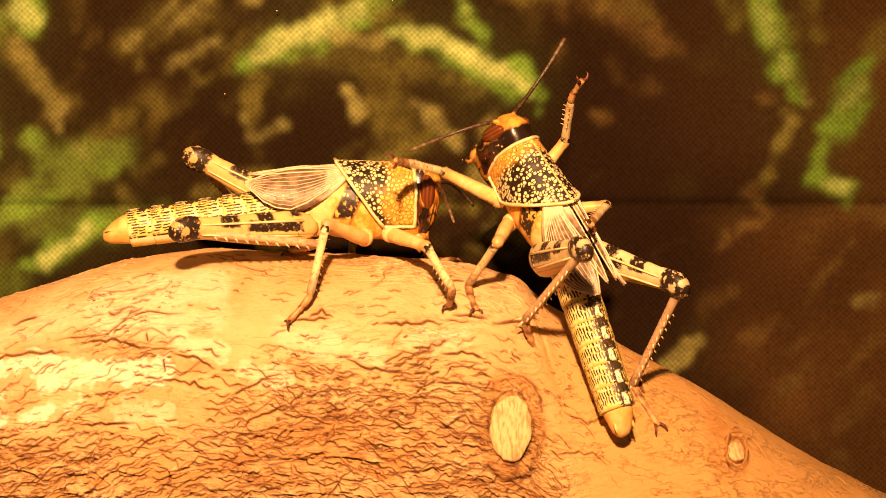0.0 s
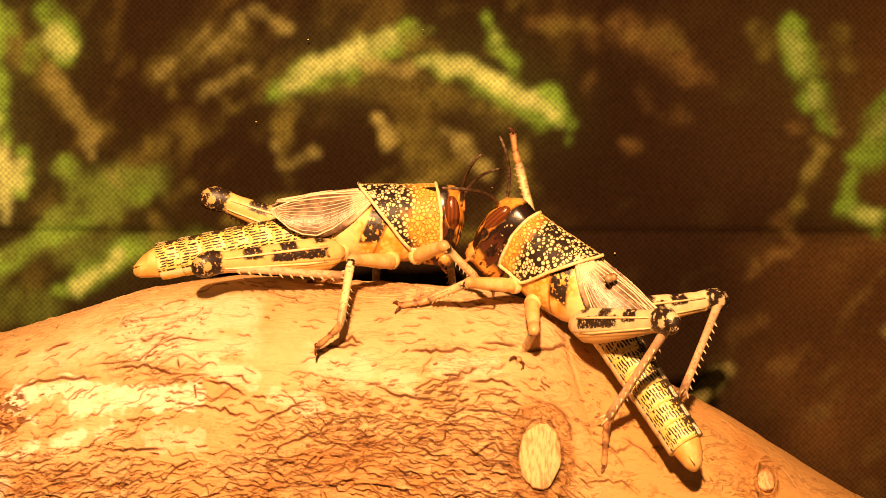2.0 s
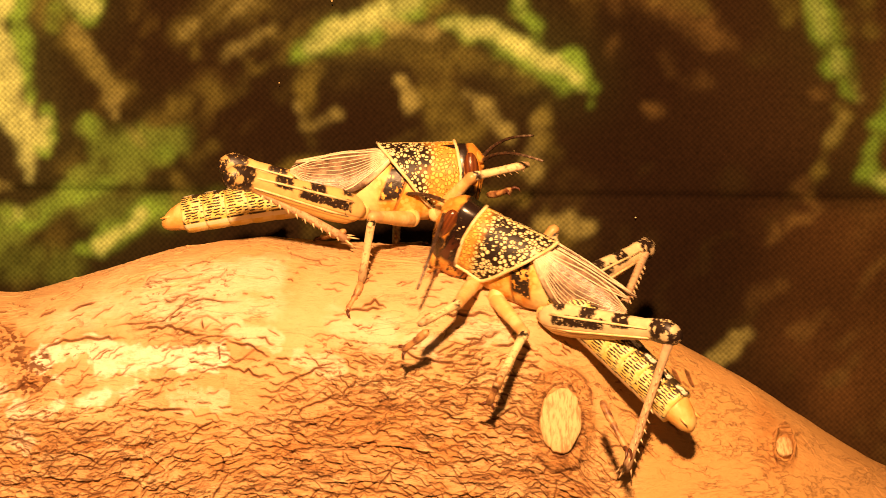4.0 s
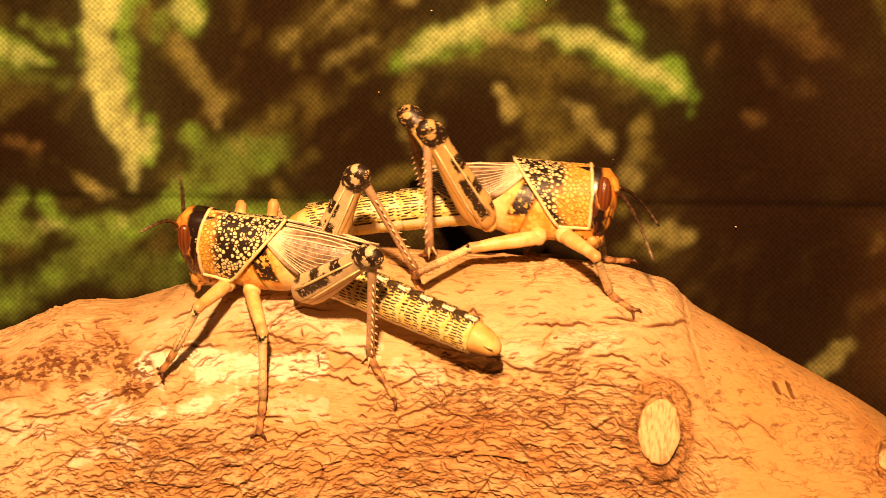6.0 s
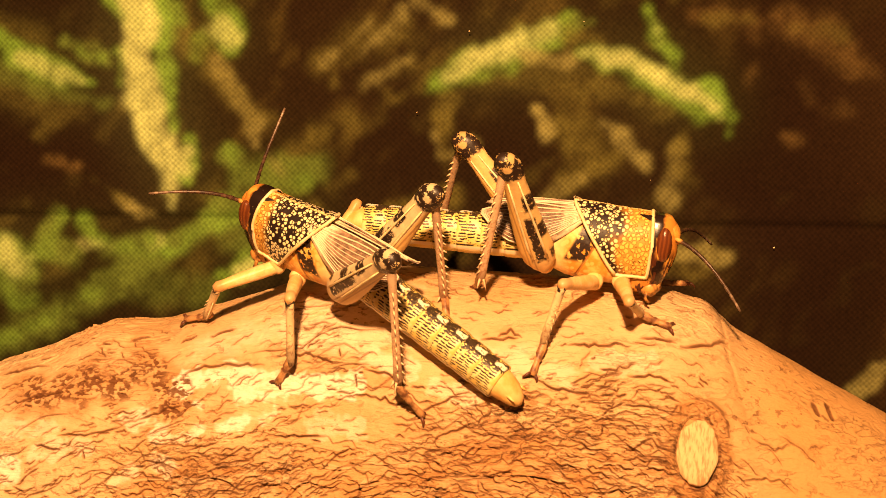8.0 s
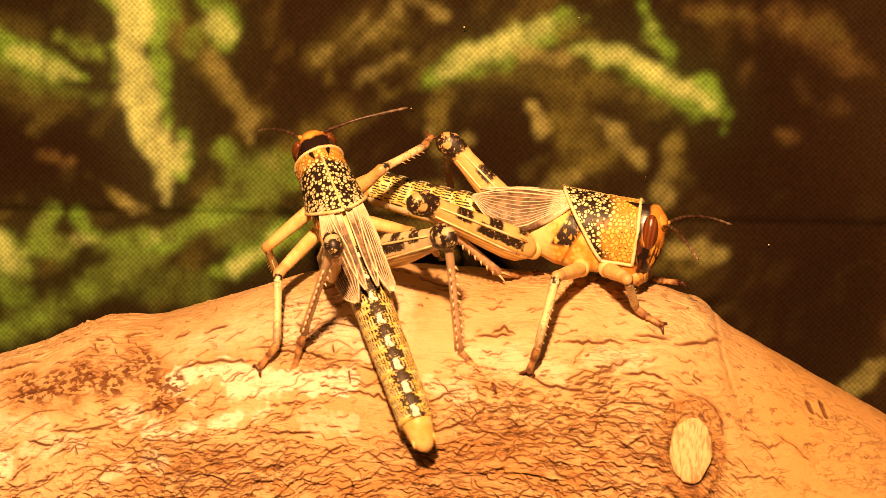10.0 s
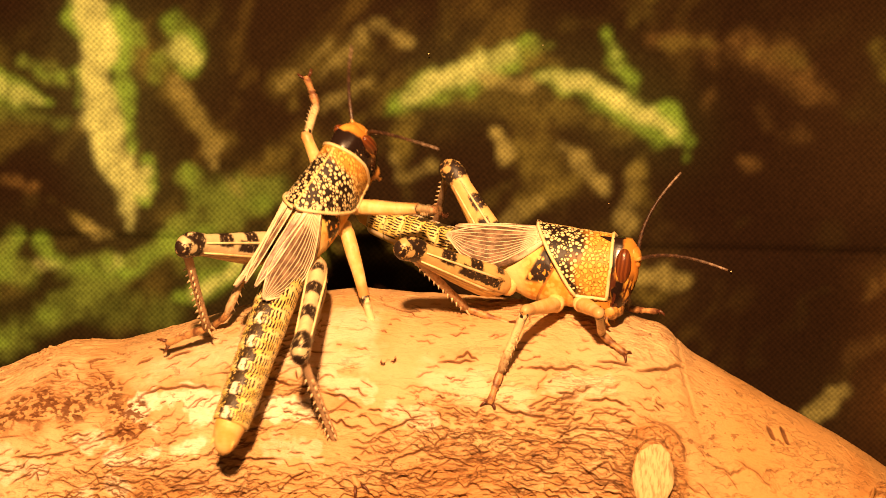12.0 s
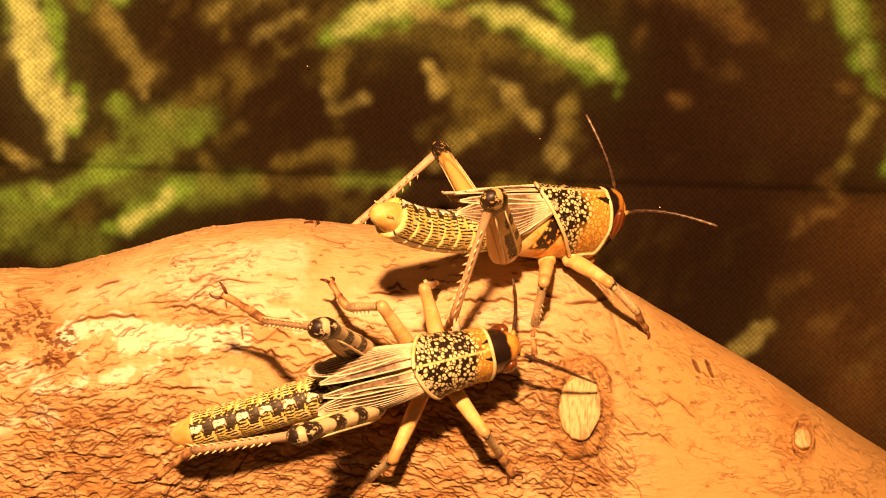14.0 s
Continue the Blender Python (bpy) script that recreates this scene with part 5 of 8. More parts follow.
def build_wing(body, side, hind):
    """A wing pad: a fan-shaped plate curved over the flank, with raised veins."""
    rows, cols = 24, 10

    def at(u, v, lift=0.0):
        # u from root to tip, v from 0 (lower edge) to 1 (edge at the back)
        close = min(1.0, (1 - u) * 3.6) ** 0.6
        v = 0.66 + (v - 0.66) * close
        if hind:
            x = -1.5 - 15.7 * u - 1.2 * (1 - v) * math.sin(math.pi * u)
            top, low = 6.4 - 1.9 * u * u, (0.1 + 5.0 * ((u - 0.45) / 0.45) ** 2 if u < 0.45 else 0.1 + 2.6 * ((u - 0.45) / 0.55) ** 1.6)
            y = 4.5 - 0.9 * u - (2.9 - 0.2 * u) * v ** 2.0
        else:
            x = 0.4 - 16.8 * u
            top, low = 6.25 - 1.25 * u * u, 5.75 - 1.1 * u * u
            y = 2.0 - 0.2 * u - (1.62 - 0.1 * u) * v
        y -= (1.7 if hind else 0.0) * max(0.0, 1 - u / 0.35) ** 1.5 * (1 - v)
        return Vector((x, side * (y + lift * (1.0 if hind else 0.2)), low + (top - low) * v + lift * (0.6 * v if hind else 1.0)))

    bm = bmesh.new()
    grid = [[bm.verts.new(at(i / rows, j / cols) * MM) for j in range(cols + 1)] for i in range(rows + 1)]
    back = [[bm.verts.new(at(i / rows, j / cols, -0.18) * MM) for j in range(cols + 1)] for i in range(rows + 1)]
    for i in range(rows):
        for j in range(cols):
            bm.faces.new((grid[i][j], grid[i][j + 1], grid[i + 1][j + 1], grid[i + 1][j]))
            bm.faces.new((back[i][j], back[i + 1][j], back[i + 1][j + 1], back[i][j + 1]))
    for i in range(rows):
        for j in (0, cols):
            bm.faces.new((grid[i][j], grid[i + 1][j], back[i + 1][j], back[i][j]))
    for j in range(cols):
        for i in (0, rows):
            bm.faces.new((grid[i][j], grid[i][j + 1], back[i][j + 1], back[i][j]))
    wing = part("hind_wing_pad" if hind else "fore_wing_pad", bm, MEMBRANE, body, "short pleated wing pad with pale fanned veins")
    count = 11 if hind else 3
    for k in range(count):
        f = k / (count - 1)
        v0 = 0.48 + 0.42 * f if hind else f
        steps = (0.03, 0.12, 0.22, 0.34, 0.48, 0.62, 0.76, 0.88, 0.985)
        pts = [tuple(at(u, v0 + (f - v0) * min(1.0, u * 2.0), 0.06)) for u in steps]
        bold = k in (0, count - 1)
        bm = bmesh.new()
        tube(bm, pts, [0.12 if bold else 0.066 - 0.002 * i for i in range(len(steps))], 5)
        part("vein", bm, VEIN, wing)
    if hind:
        bm = bmesh.new()
        tube(bm, [tuple(at(0.03, 0.80, -0.3)), tuple(at(0.06, 0.66, -0.35)), tuple(at(0.10, 0.45, -0.4)), tuple(at(0.14, 0.22, -0.4)), tuple(at(0.16, 0.05, -0.3))], [0.05, 0.35, 0.55, 0.5, 0.1], 8)
        part("wing_root", bm, VEIN, wing, "pale swollen wing root")
    return wing


def build_antenna(head, side):
    bm = bmesh.new()
    pts = [(14 * u, side * 1.1 * math.sin(u * 2.2) * 0.5, 5.2 * u * (1 - u) * (1.25 - 0.5 * u)) for u in [k / 20 for k in range(21)]]
    tube(bm, pts, [0.31 - 0.0075 * k + (0.04 if k % 2 else 0) for k in range(21)], 6)
    return part("antenna", bm, FEELER, head, "thin dark beaded antenna")


def make_locust(label, thigh, shell):
    body = tagged(new("locust"), label, "locust", "locusts on the branch")
    body.empty_display_size = 0.005
    bits = {"body": body}
    bm = bmesh.new()
    loft(bm, [(-8.2, 0.4, 2.6, 3.4, 2.6), (-7, 0.3, 3.3, 4.2, 3.6), (-4, 0.2, 3.8, 5.2, 4.6), (-0.5, 0.2, 3.9, 5.6, 5.0), (3, 0.2, 3.6, 5.4, 4.9), (6, 0.4, 3.1, 5.0, 4.2), (8, 0.6, 2.4, 4.2, 3.4)], 28)
    thorax = part("thorax", bm, THORAX, body, "orange-yellow chest plates with dark slanting patches")
    for s in (-1, 1):
        for x, z in ((4.4, -3.4), (0.6, -4.0), (-6.8, -2.6)):
            bm = bmesh.new()
            ball(bm, (x, s * 2.7, z), (1.35, 1.15, 1.45), 12, 8)
            part("hip", bm, FORE_FEMUR, thorax)
    # saddle-shaped shield behind the head
    nu, nv = 32, 18
    def shield(u, v, lift=0.0):
        a = radians(126) * u
        f = abs(u)
        xr, xf = -3.9 + 7.4 * f ** 1.5, 7.5 + 0.8 * min(1.0, f * 1.6) - 0.3 * f * f
        x = xr + (xf - xr) * v
        w = 4.45 - 0.85 * v + lift
        c = math.cos(a)
        groove = 0.10 * math.exp(-((v - 0.55) / 0.05) ** 2) + 0.08 * math.exp(-((v - 0.72) / 0.04) ** 2)
        z = 1.7 + c * ((5.2 - 0.25 * v + lift) if c > 0 else 6.9 + lift) + 0.28 * math.exp(-(u / 0.07) ** 2) - groove * c
        return Vector((x, w * math.sin(a) * (1 - 0.10 * max(0, -c)) - groove * math.sin(a), z)) * MM
    bm = bmesh.new()
    outer = [[bm.verts.new(shield(-1 + 2 * i / nu, j / nv)) for j in range(nv + 1)] for i in range(nu + 1)]
    inner = [[bm.verts.new(shield(-1 + 2 * i / nu, j / nv, -0.35)) for j in range(nv + 1)] for i in range(nu + 1)]
    for i in range(nu):
        for j in range(nv):
            bm.faces.new((outer[i][j], outer[i + 1][j], outer[i + 1][j + 1], outer[i][j + 1]))
            bm.faces.new((inner[i][j], inner[i][j + 1], inner[i + 1][j + 1], inner[i + 1][j]))
    for i in range(nu):
        for j in (0, nv):
            bm.faces.new((outer[i][j], outer[i + 1][j], inner[i + 1][j], inner[i][j]))
    for j in range(nv):
        for i in (0, nu):
            bm.faces.new((outer[i][j], outer[i][j + 1], inner[i][j + 1], inner[i][j]))
    pronotum = part("pronotum", bm, shell, body, "knobbly black shield covered in yellow dots")
    bm = bmesh.new()
    loop = [shield(-1 + 2 * i / nu, 0, 0.05) for i in range(nu + 1)] + [shield(1, j / nv, 0.05) for j in range(1, nv + 1)] + [shield(1 - 2 * i / nu, 1, 0.05) for i in range(1, nu + 1)] + [shield(-1, 1 - j / nv, 0.05) for j in range(1, nv)]
    tube(bm, [tuple(p / MM) for p in loop] + [tuple(loop[0] / MM)], 0.27, 6)
    part("rim", bm, RIM, pronotum, "pale yellow raised rim")
    # head
    bm = bmesh.new()
    loft_rings = []
    for k in range(15):
        f = k / 14
        z = 6.5 - 11.6 * f
        w = 3.6 * (math.sin(math.pi * (0.07 + 0.80 * f)) ** 0.55) * (1 - 0.22 * f)
        fore = 3.3 * (math.sin(math.pi * (0.08 + 0.84 * f)) ** 0.5) + 0.45 * math.exp(-((f - 0.10) / 0.10) ** 2)
        loft_rings.append([((8.5 - 2.4 * max(0, f - 0.42) + (fore if math.cos(a) > 0 else 4.2) * math.cos(a)) * MM, w * math.sin(a) * MM, (z - 0.4 * math.cos(a) * f) * MM) for a in (2 * math.pi * i / 24 for i in range(24))])
    rings_to(bm, loft_rings)
    head = part("head", bm, HEAD, body, "orange head with a black band behind the eyes")
    bits["head"] = head
    for s in (-1, 1):
        bm = bmesh.new()
        ball(bm, (9.75, s * 2.4, 2.75), (1.2, 1.05, 2.6), 22, 16)
        part("eye", bm, EYE, head, "glossy red-brown oval eye")
        bm = bmesh.new()
        ball(bm, (8.5, s * 1.4, -4.3), (1.3, 1.0, 1.3), 10, 7)
        part("mandible", bm, MOUTH, head)
        bm = bmesh.new()
        tube(bm, [(8.3, s * 1.8, -4.5), (8.2, s * 2.3, -5.6), (8.8, s * 2.1, -6.3)], [0.3, 0.26, 0.16], 6)
        part("palp", bm, MOUTH, head)
        bits["antenna" + ("R" if s < 0 else "L")] = build_antenna(body, s)
    bm = bmesh.new()
    loft(bm, [(8.4, -4.2, 1.3, 1.2, 1.0), (9.4, -4.1, 1.5, 1.2, 1.2), (10.1, -3.9, 1.1, 0.8, 0.9)], 12)
    part("lip", bm, MOUTH, head)
    bm = bmesh.new()
    loft(bm, [(9.7, 4.9, 0.9, 0.9, 1.2), (10.5, 4.8, 1.55, 1.15, 1.6), (11.2, 4.4, 1.4, 1.05, 1.8), (11.65, 4.0, 1.15, 0.85, 1.6), (11.85, 3.7, 0.8, 0.5, 1.1)], 18)
    part("brow", bm, BROW, head, "blunt yellow-orange brow between the eyes")
    for s in (-1, 1):
        build_wing(body, s, True)
        build_wing(body, s, False)
    # abdomen in plates that slide over one another
    for k in range(9):
        bm = bmesh.new()
        f0, f1 = k / 9, (k + 1) / 9
        w0, w1 = 3.15 - 0.6 * f0, 3.15 - 0.6 * f1
        if k < 8:
            loft(bm, [(-0.6, 0, w0 * 0.86, w0, w0), (0.0, 0, w0 * 0.93, w0 * 1.06, w0 * 1.02), (1.6, 0, w0 * 0.955, w0 * 1.09, w0 * 1.04), (SEGMENT - 0.3, 0, w1 * 0.98, w1 * 1.12, w1 * 1.06), (SEGMENT + 0.12, 0, w1 * 0.97, w1 * 1.10, w1 * 1.05), (SEGMENT + 0.2, 0, w1 * 0.8, w1 * 0.9, w1 * 0.86)], 26)
            seg = part("abdomen" if k == 0 else "segment", bm, ABDOMEN, body if k == 0 else bits["abdomen"])
        else:
            loft(bm, [(-0.5, 0, 2.0, 2.2, 2.2), (0.3, 0, 2.15, 2.35, 2.3), (1.3, 0, 2.0, 2.0, 2.1), (2.4, -0.1, 1.8, 1.6, 1.85), (3.3, -0.3, 1.45, 1.15, 1.5), (4.0, -0.45, 1.0, 0.7, 1.0), (4.35, -0.7, 0.3, 0.2, 0.4)], 22)
            for s in (-1, 1):
                cone(bm, (2.2, s * 1.45, 0.4), (3.9, s * 1.6, 0.4), 0.32)
            seg = part("tail_plate", bm, TAIL, bits["abdomen"], "plain orange-yellow abdomen tip")
        if k == 0:
            bits["abdomen"] = seg
            tagged(seg, "banded yellow abdomen with black dashes and a dark back stripe")
        else:
            bits["segment%d" % k] = seg
            seg.matrix_basis = pose(k * SEGMENT * MM, 0, 0)
    for code, kind in (("F", "front"), ("M", "middle"), ("H", "hind")):
        for s in ("R", "L"):
            femur = build_femur(body, kind, thigh)
            tibia = build_tibia(femur, kind)
            tarsus = build_tarsus(body, kind)
            bits[s + code] = (femur, tibia, tarsus)
    return bits


first = make_locust("yellow and black spotted locust resting along the branch top", WARM_FEMUR, ORANGE_SHELL)
second = make_locust("yellow and black spotted locust rearing and climbing over the bark", HIND_FEMUR, BLACK_SHELL)


# ---------------------------------------------------------------- movement
def curled(k, bend, reach):
    """The pose of abdomen plate k when the abdomen is curled up by so many degrees and drawn in to a part of its length."""
    m = Matrix.Identity(4)
    for _ in range(k):
        m = m @ pose(SEGMENT * MM * reach, 0, 0, 0, -bend / 8, 0)
    return m


def motions():
    walk(first["body"], [(0, pose(-0.01062, -0.00377, 0.01107, -0.4, 0.5, 0.3)), (1.5, pose(-0.01101, -0.00361, 0.01151, 1.8, -1.1, 0.6)), (3, pose(-0.01192, -0.00388, 0.01224, -2.3, -2, 7.7)), (5.5, pose(-0.01186, -0.00548, 0.0126, -2.5, -4.1, -5.8)), (6, pose(-0.00692, -0.00707, 0.01181, -5.2, 2.6, -3.9)), (6.5, pose(-0.00513, -0.00996, 0.01018, 0, 5.2, -2.9)), (7, pose(-0.00285, -0.01128, 0.0088, 8.8, 6.6, -4.1)), (7.5, pose(-0.00326, -0.01124, 0.00905, 8.4, 6.8, -4.6)), (10, pose(-0.00467, -0.00847, 0.01007, -2, 6.6, -9.8)), (10.5, pose(-0.0033, -0.00904, 0.00938, 1.5, 4.6, -11.9)), (11, pose(-0.00326, -0.00835, 0.00941, -0.2, 5, -12.5)), (11.5, pose(-0.00297, -0.00908, 0.00912, 2, 6.2, -10.2)), (12, pose(-0.00293, -0.00904, 0.00893, -1.2, 4.8, -12.1)), (12.5, pose(0.00631, -0.01385, 0.00725, 31, 0.8, 31.1)), (13, pose(0.00871, -0.01525, 0.00595, 26.3, 9.7, 34.2)), (13.5, pose(0.00612, -0.01516, 0.00661, 25.9, 4.6, 30.9)), (14, pose(0.00533, -0.015, 0.00699, 27.9, 4.7, 30.2))])
    walk(first["abdomen"], [(0, pose(-0.006, 0, 0.0005, 0, 7.7, -178.3)), (1.5, pose(-0.006, 0, 0.0005, 0, 8.3, 179.9)), (3, pose(-0.006, 0, 0.0005, 0, 6.7, 173.3)), (5.5, pose(-0.006, 0, 0.0005, 0, 4.8, 164.5)), (6, pose(-0.006, 0, 0.0005, 0, 8.8, -176.5)), (6.5, pose(-0.006, 0, 0.0005, 0, 1.1, -170.8)), (7, pose(-0.006, 0, 0.0005, 0, 2.3, -179)), (7.5, pose(-0.006, 0, 0.0005, 0, 4, -178.6)), (10, pose(-0.006, 0, 0.0005, 0, 1.2, 170.6)), (10.5, pose(-0.006, 0, 0.0005, 0, -2.8, 163.3)), (11, pose(-0.006, 0, 0.0005, 0, -2.3, 163.9)), (11.5, pose(-0.006, 0, 0.0005, 0, 0.8, 160.3)), (12, pose(-0.006, 0, 0.0005, 0, 1.9, 157.9)), (12.5, pose(-0.006, 0, 0.0005, 0, -3.7, -158.6)), (13, pose(-0.006, 0, 0.0005, 0, 11.6, -162.2)), (13.5, pose(-0.006, 0, 0.0005, 0, 5.9, -167.1)), (14, pose(-0.006, 0, 0.0005, 0, 5.8, -167.9))])
    curl = [(0, 0, 1), (5.5, -4, 1), (7.5, 0, 1), (10, 8, 1), (12, 14, 1), (12.5, 22, 0.85), (13, 60, 0.74), (13.5, 40, 0.8), (14, 36, 0.8)]
    for k in range(1, 9):
        walk(first["segment%d" % k], [(t, curled(k, b, f)) for t, b, f in curl])
    walk(first["antennaR"], [(0, pose(0.0112, -0.001, 0.0036, 0, 14.7, -77.7)), (1, pose(0.0112, -0.001, 0.0036, 0, -35.1, -72.8)), (1.5, pose(0.0112, -0.001, 0.0036, 0, -37.7, -45.8)), (2, pose(0.0112, -0.001, 0.0036, 0, -38.8, -74)), (2.5, pose(0.0112, -0.001, 0.0036, 0, -30.9, -51.3)), (3, pose(0.0112, -0.001, 0.0036, 0, -15.8, -44.4)), (5.5, pose(0.0112, -0.001, 0.0036, -0.1, 19.2, -62.2)), (6, pose(0.0112, -0.001, 0.0036, -0.1, 40.8, -50.1)), (6.5, pose(0.0112, -0.001, 0.0036, -0.1, 47.2, -15.4)), (7, pose(0.0112, -0.001, 0.0036, -0.1, -4.1, -58.6)), (7.5, pose(0.0112, -0.001, 0.0036, -0.1, 35.1, -16.8)), (10, pose(0.0112, -0.001, 0.0036, -0.1, 7.7, -58.1)), (10.5, pose(0.0112, -0.001, 0.0036, -0.1, -2.7, 3.6)), (11, pose(0.0112, -0.001, 0.0036, -0.1, -5.8, -17.8)), (11.5, pose(0.0112, -0.001, 0.0036, -0.1, -8.1, -19.6)), (12, pose(0.0112, -0.001, 0.0036, -0.1, -4, -10.3)), (12.5, pose(0.0112, -0.001, 0.0036, -0.1, -1.2, -66.8)), (13, pose(0.0112, -0.001, 0.0036, -0.1, 2.5, -12.5)), (13.5, pose(0.0112, -0.001, 0.0036, -0.1, -25.5, -49.8)), (14, pose(0.0112, -0.001, 0.0036, -0.1, -20.1, -39.7))])
    walk(first["antennaL"], [(0, pose(0.0112, 0.001, 0.0036, 0, 20.9, 61.8)), (1, pose(0.0112, 0.001, 0.0036, 0, 33.7, 82.5)), (1.5, pose(0.0112, 0.001, 0.0036, 0, 35.2, 81.8)), (2, pose(0.0112, 0.001, 0.0036, 0, -15.2, 57.9)), (2.5, pose(0.0112, 0.001, 0.0036, 0, -24.4, 51.3)), (3, pose(0.0112, 0.001, 0.0036, 0, -3.1, 29.6)), (5.5, pose(0.0112, 0.001, 0.0036, 0.1, -26.3, 79.7)), (6, pose(0.0112, 0.001, 0.0036, 0, 25.2, 56.3)), (6.5, pose(0.0112, 0.001, 0.0036, 0, 6.2, 64.9)), (7, pose(0.0112, 0.001, 0.0036, 0, 8.7, 79)), (7.5, pose(0.0112, 0.001, 0.0036, 0, 18, 73.4)), (10, pose(0.0112, 0.001, 0.0036, 0, -0.7, 48.7)), (10.5, pose(0.0112, 0.001, 0.0036, 0, -39.6, 65.2)), (11, pose(0.0112, 0.001, 0.0036, 0, -45.5, 61.5)), (11.5, pose(0.0112, 0.001, 0.0036, 0, -54, 52.6)), (12, pose(0.0112, 0.001, 0.0036, -0.1, -68.9, 23.6)), (12.25, pose(0.0112, 0.001, 0.0036, 3.9, -19.4, 14.2)), (12.5, pose(0.0112, 0.001, 0.0036, -0.1, 30, 7.5)), (12.75, pose(0.0112, 0.001, 0.0036, 18, -1.7, 65)), (13, pose(0.0112, 0.001, 0.0036, 0.1, -33.7, 123.6)), (13.5, pose(0.0112, 0.001, 0.0036, 0.1, -38.3, 120.4)), (14, pose(0.0112, 0.001, 0.0036, 0.1, -43.3, 114.1))])
    walk(first["RF"][0], [(0, pose(0.0044, -0.0026, -0.0036, -5.4, 3.2, -54.3)), (0.5, pose(0.0044, -0.0026, -0.0036, -5, -15, -57.8)), (1, pose(0.0044, -0.0026, -0.0036, 7.2, -40.1, -83.2)), (1.5, pose(0.0044, -0.0026, -0.0036, -2.9, -1, -56.6)), (2, pose(0.0044, -0.0026, -0.0036, -1.7, -17.8, -63.7)), (2.5, pose(0.0044, -0.0026, -0.0036, -3.1, -14, -58.5)), (3, pose(0.0044, -0.0026, -0.0036, 12.8, -68.3, -79.9)), (4.25, pose(0.0044, -0.0026, -0.0036, -21.1, -24.4, -37.3)), (5.5, pose(0.0044, -0.0026, -0.0036, -21.1, 24, -21.4)), (6, pose(0.0044, -0.0026, -0.0036, -31.9, 13, -54.5)), (6.5, pose(0.0044, -0.0026, -0.0036, -35, 7.5, -71.6)), (7, pose(0.0044, -0.0026, -0.0036, -35.3, -4.3, -83.6)), (7.5, pose(0.0044, -0.0026, -0.0036, -35.5, -3.4, -81.4)), (10, pose(0.0044, -0.0026, -0.0036, -36.6, -3.3, -62.5)), (10.5, pose(0.0044, -0.0026, -0.0036, -36.4, -10.7, -64.5)), (11, pose(0.0044, -0.0026, -0.0036, -36.6, -5.4, -62.9)), (11.5, pose(0.0044, -0.0026, -0.0036, -36.4, -8.4, -64.6)), (12, pose(0.0044, -0.0026, -0.0036, -36.5, -4.2, -63.1)), (12.5, pose(0.0044, -0.0026, -0.0036, -19.4, -35.2, -109.8)), (13, pose(0.0044, -0.0026, -0.0036, -26.3, -7.3, -91.3)), (13.5, pose(0.0044, -0.0026, -0.0036, -27.9, -13.3, -82.8)), (14, pose(0.0044, -0.0026, -0.0036, -27.9, -17.6, -82.8))])
    walk(first["RF"][1], [(0, pose(0.0093, 0, 0, 0, 33.3, 0)), (0.25, pose(0.0093, 0, 0, 44, 56.1, 58.7)), (0.5, pose(0.0093, 0, 0, 93.7, 37.5, 123)), (1, pose(0.0093, 0, 0, 112, 16.5, 161.5)), (1.25, pose(0.0093, 0, 0, 96, 57.7, 136.9)), (1.5, pose(0.0093, 0, 0, -3.3, 65.4, 30.6)), (2, pose(0.0093, 0, 0, 70.7, 34, 117.7)), (2.5, pose(0.0093, 0, 0, 72.1, 44.6, 119.8)), (3, pose(0.0093, 0, 0, 67.9, -22.2, 102.2)), (4.25, pose(0.0093, 0, 0, 75.7, 8.9, 42.8)), (5.5, pose(0.0093, 0, 0, 50.1, 30.3, -24.5)), (5.75, pose(0.0093, 0, 0, 98.2, 47, 46)), (6, pose(0.0093, 0, 0, 133.6, 18.9, 105.3)), (6.5, pose(0.0093, 0, 0, 141.7, 14.6, 132.7)), (7, pose(0.0093, 0, 0, 145.5, 10.5, 150.2)), (7.5, pose(0.0093, 0, 0, 145.2, 9.5, 148.2)), (10, pose(0.0093, 0, 0, 142.8, 10.1, 134.5)), (10.5, pose(0.0093, 0, 0, 144.7, 11.8, 144.6)), (11, pose(0.0093, 0, 0, 144.5, 13, 143.3)), (11.5, pose(0.0093, 0, 0, 146, 10.8, 150.6)), (12, pose(0.0093, 0, 0, 145.5, 9.4, 147.6)), (12.5, pose(0.0093, 0, 0, 151.9, 43.5, 161.3)), (13, pose(0.0093, 0, 0, 128.9, 2.8, 109.7)), (13.5, pose(0.0093, 0, 0, 127.3, 10.6, 95.7)), (14, pose(0.0093, 0, 0, 126, 10.9, 88.8))])
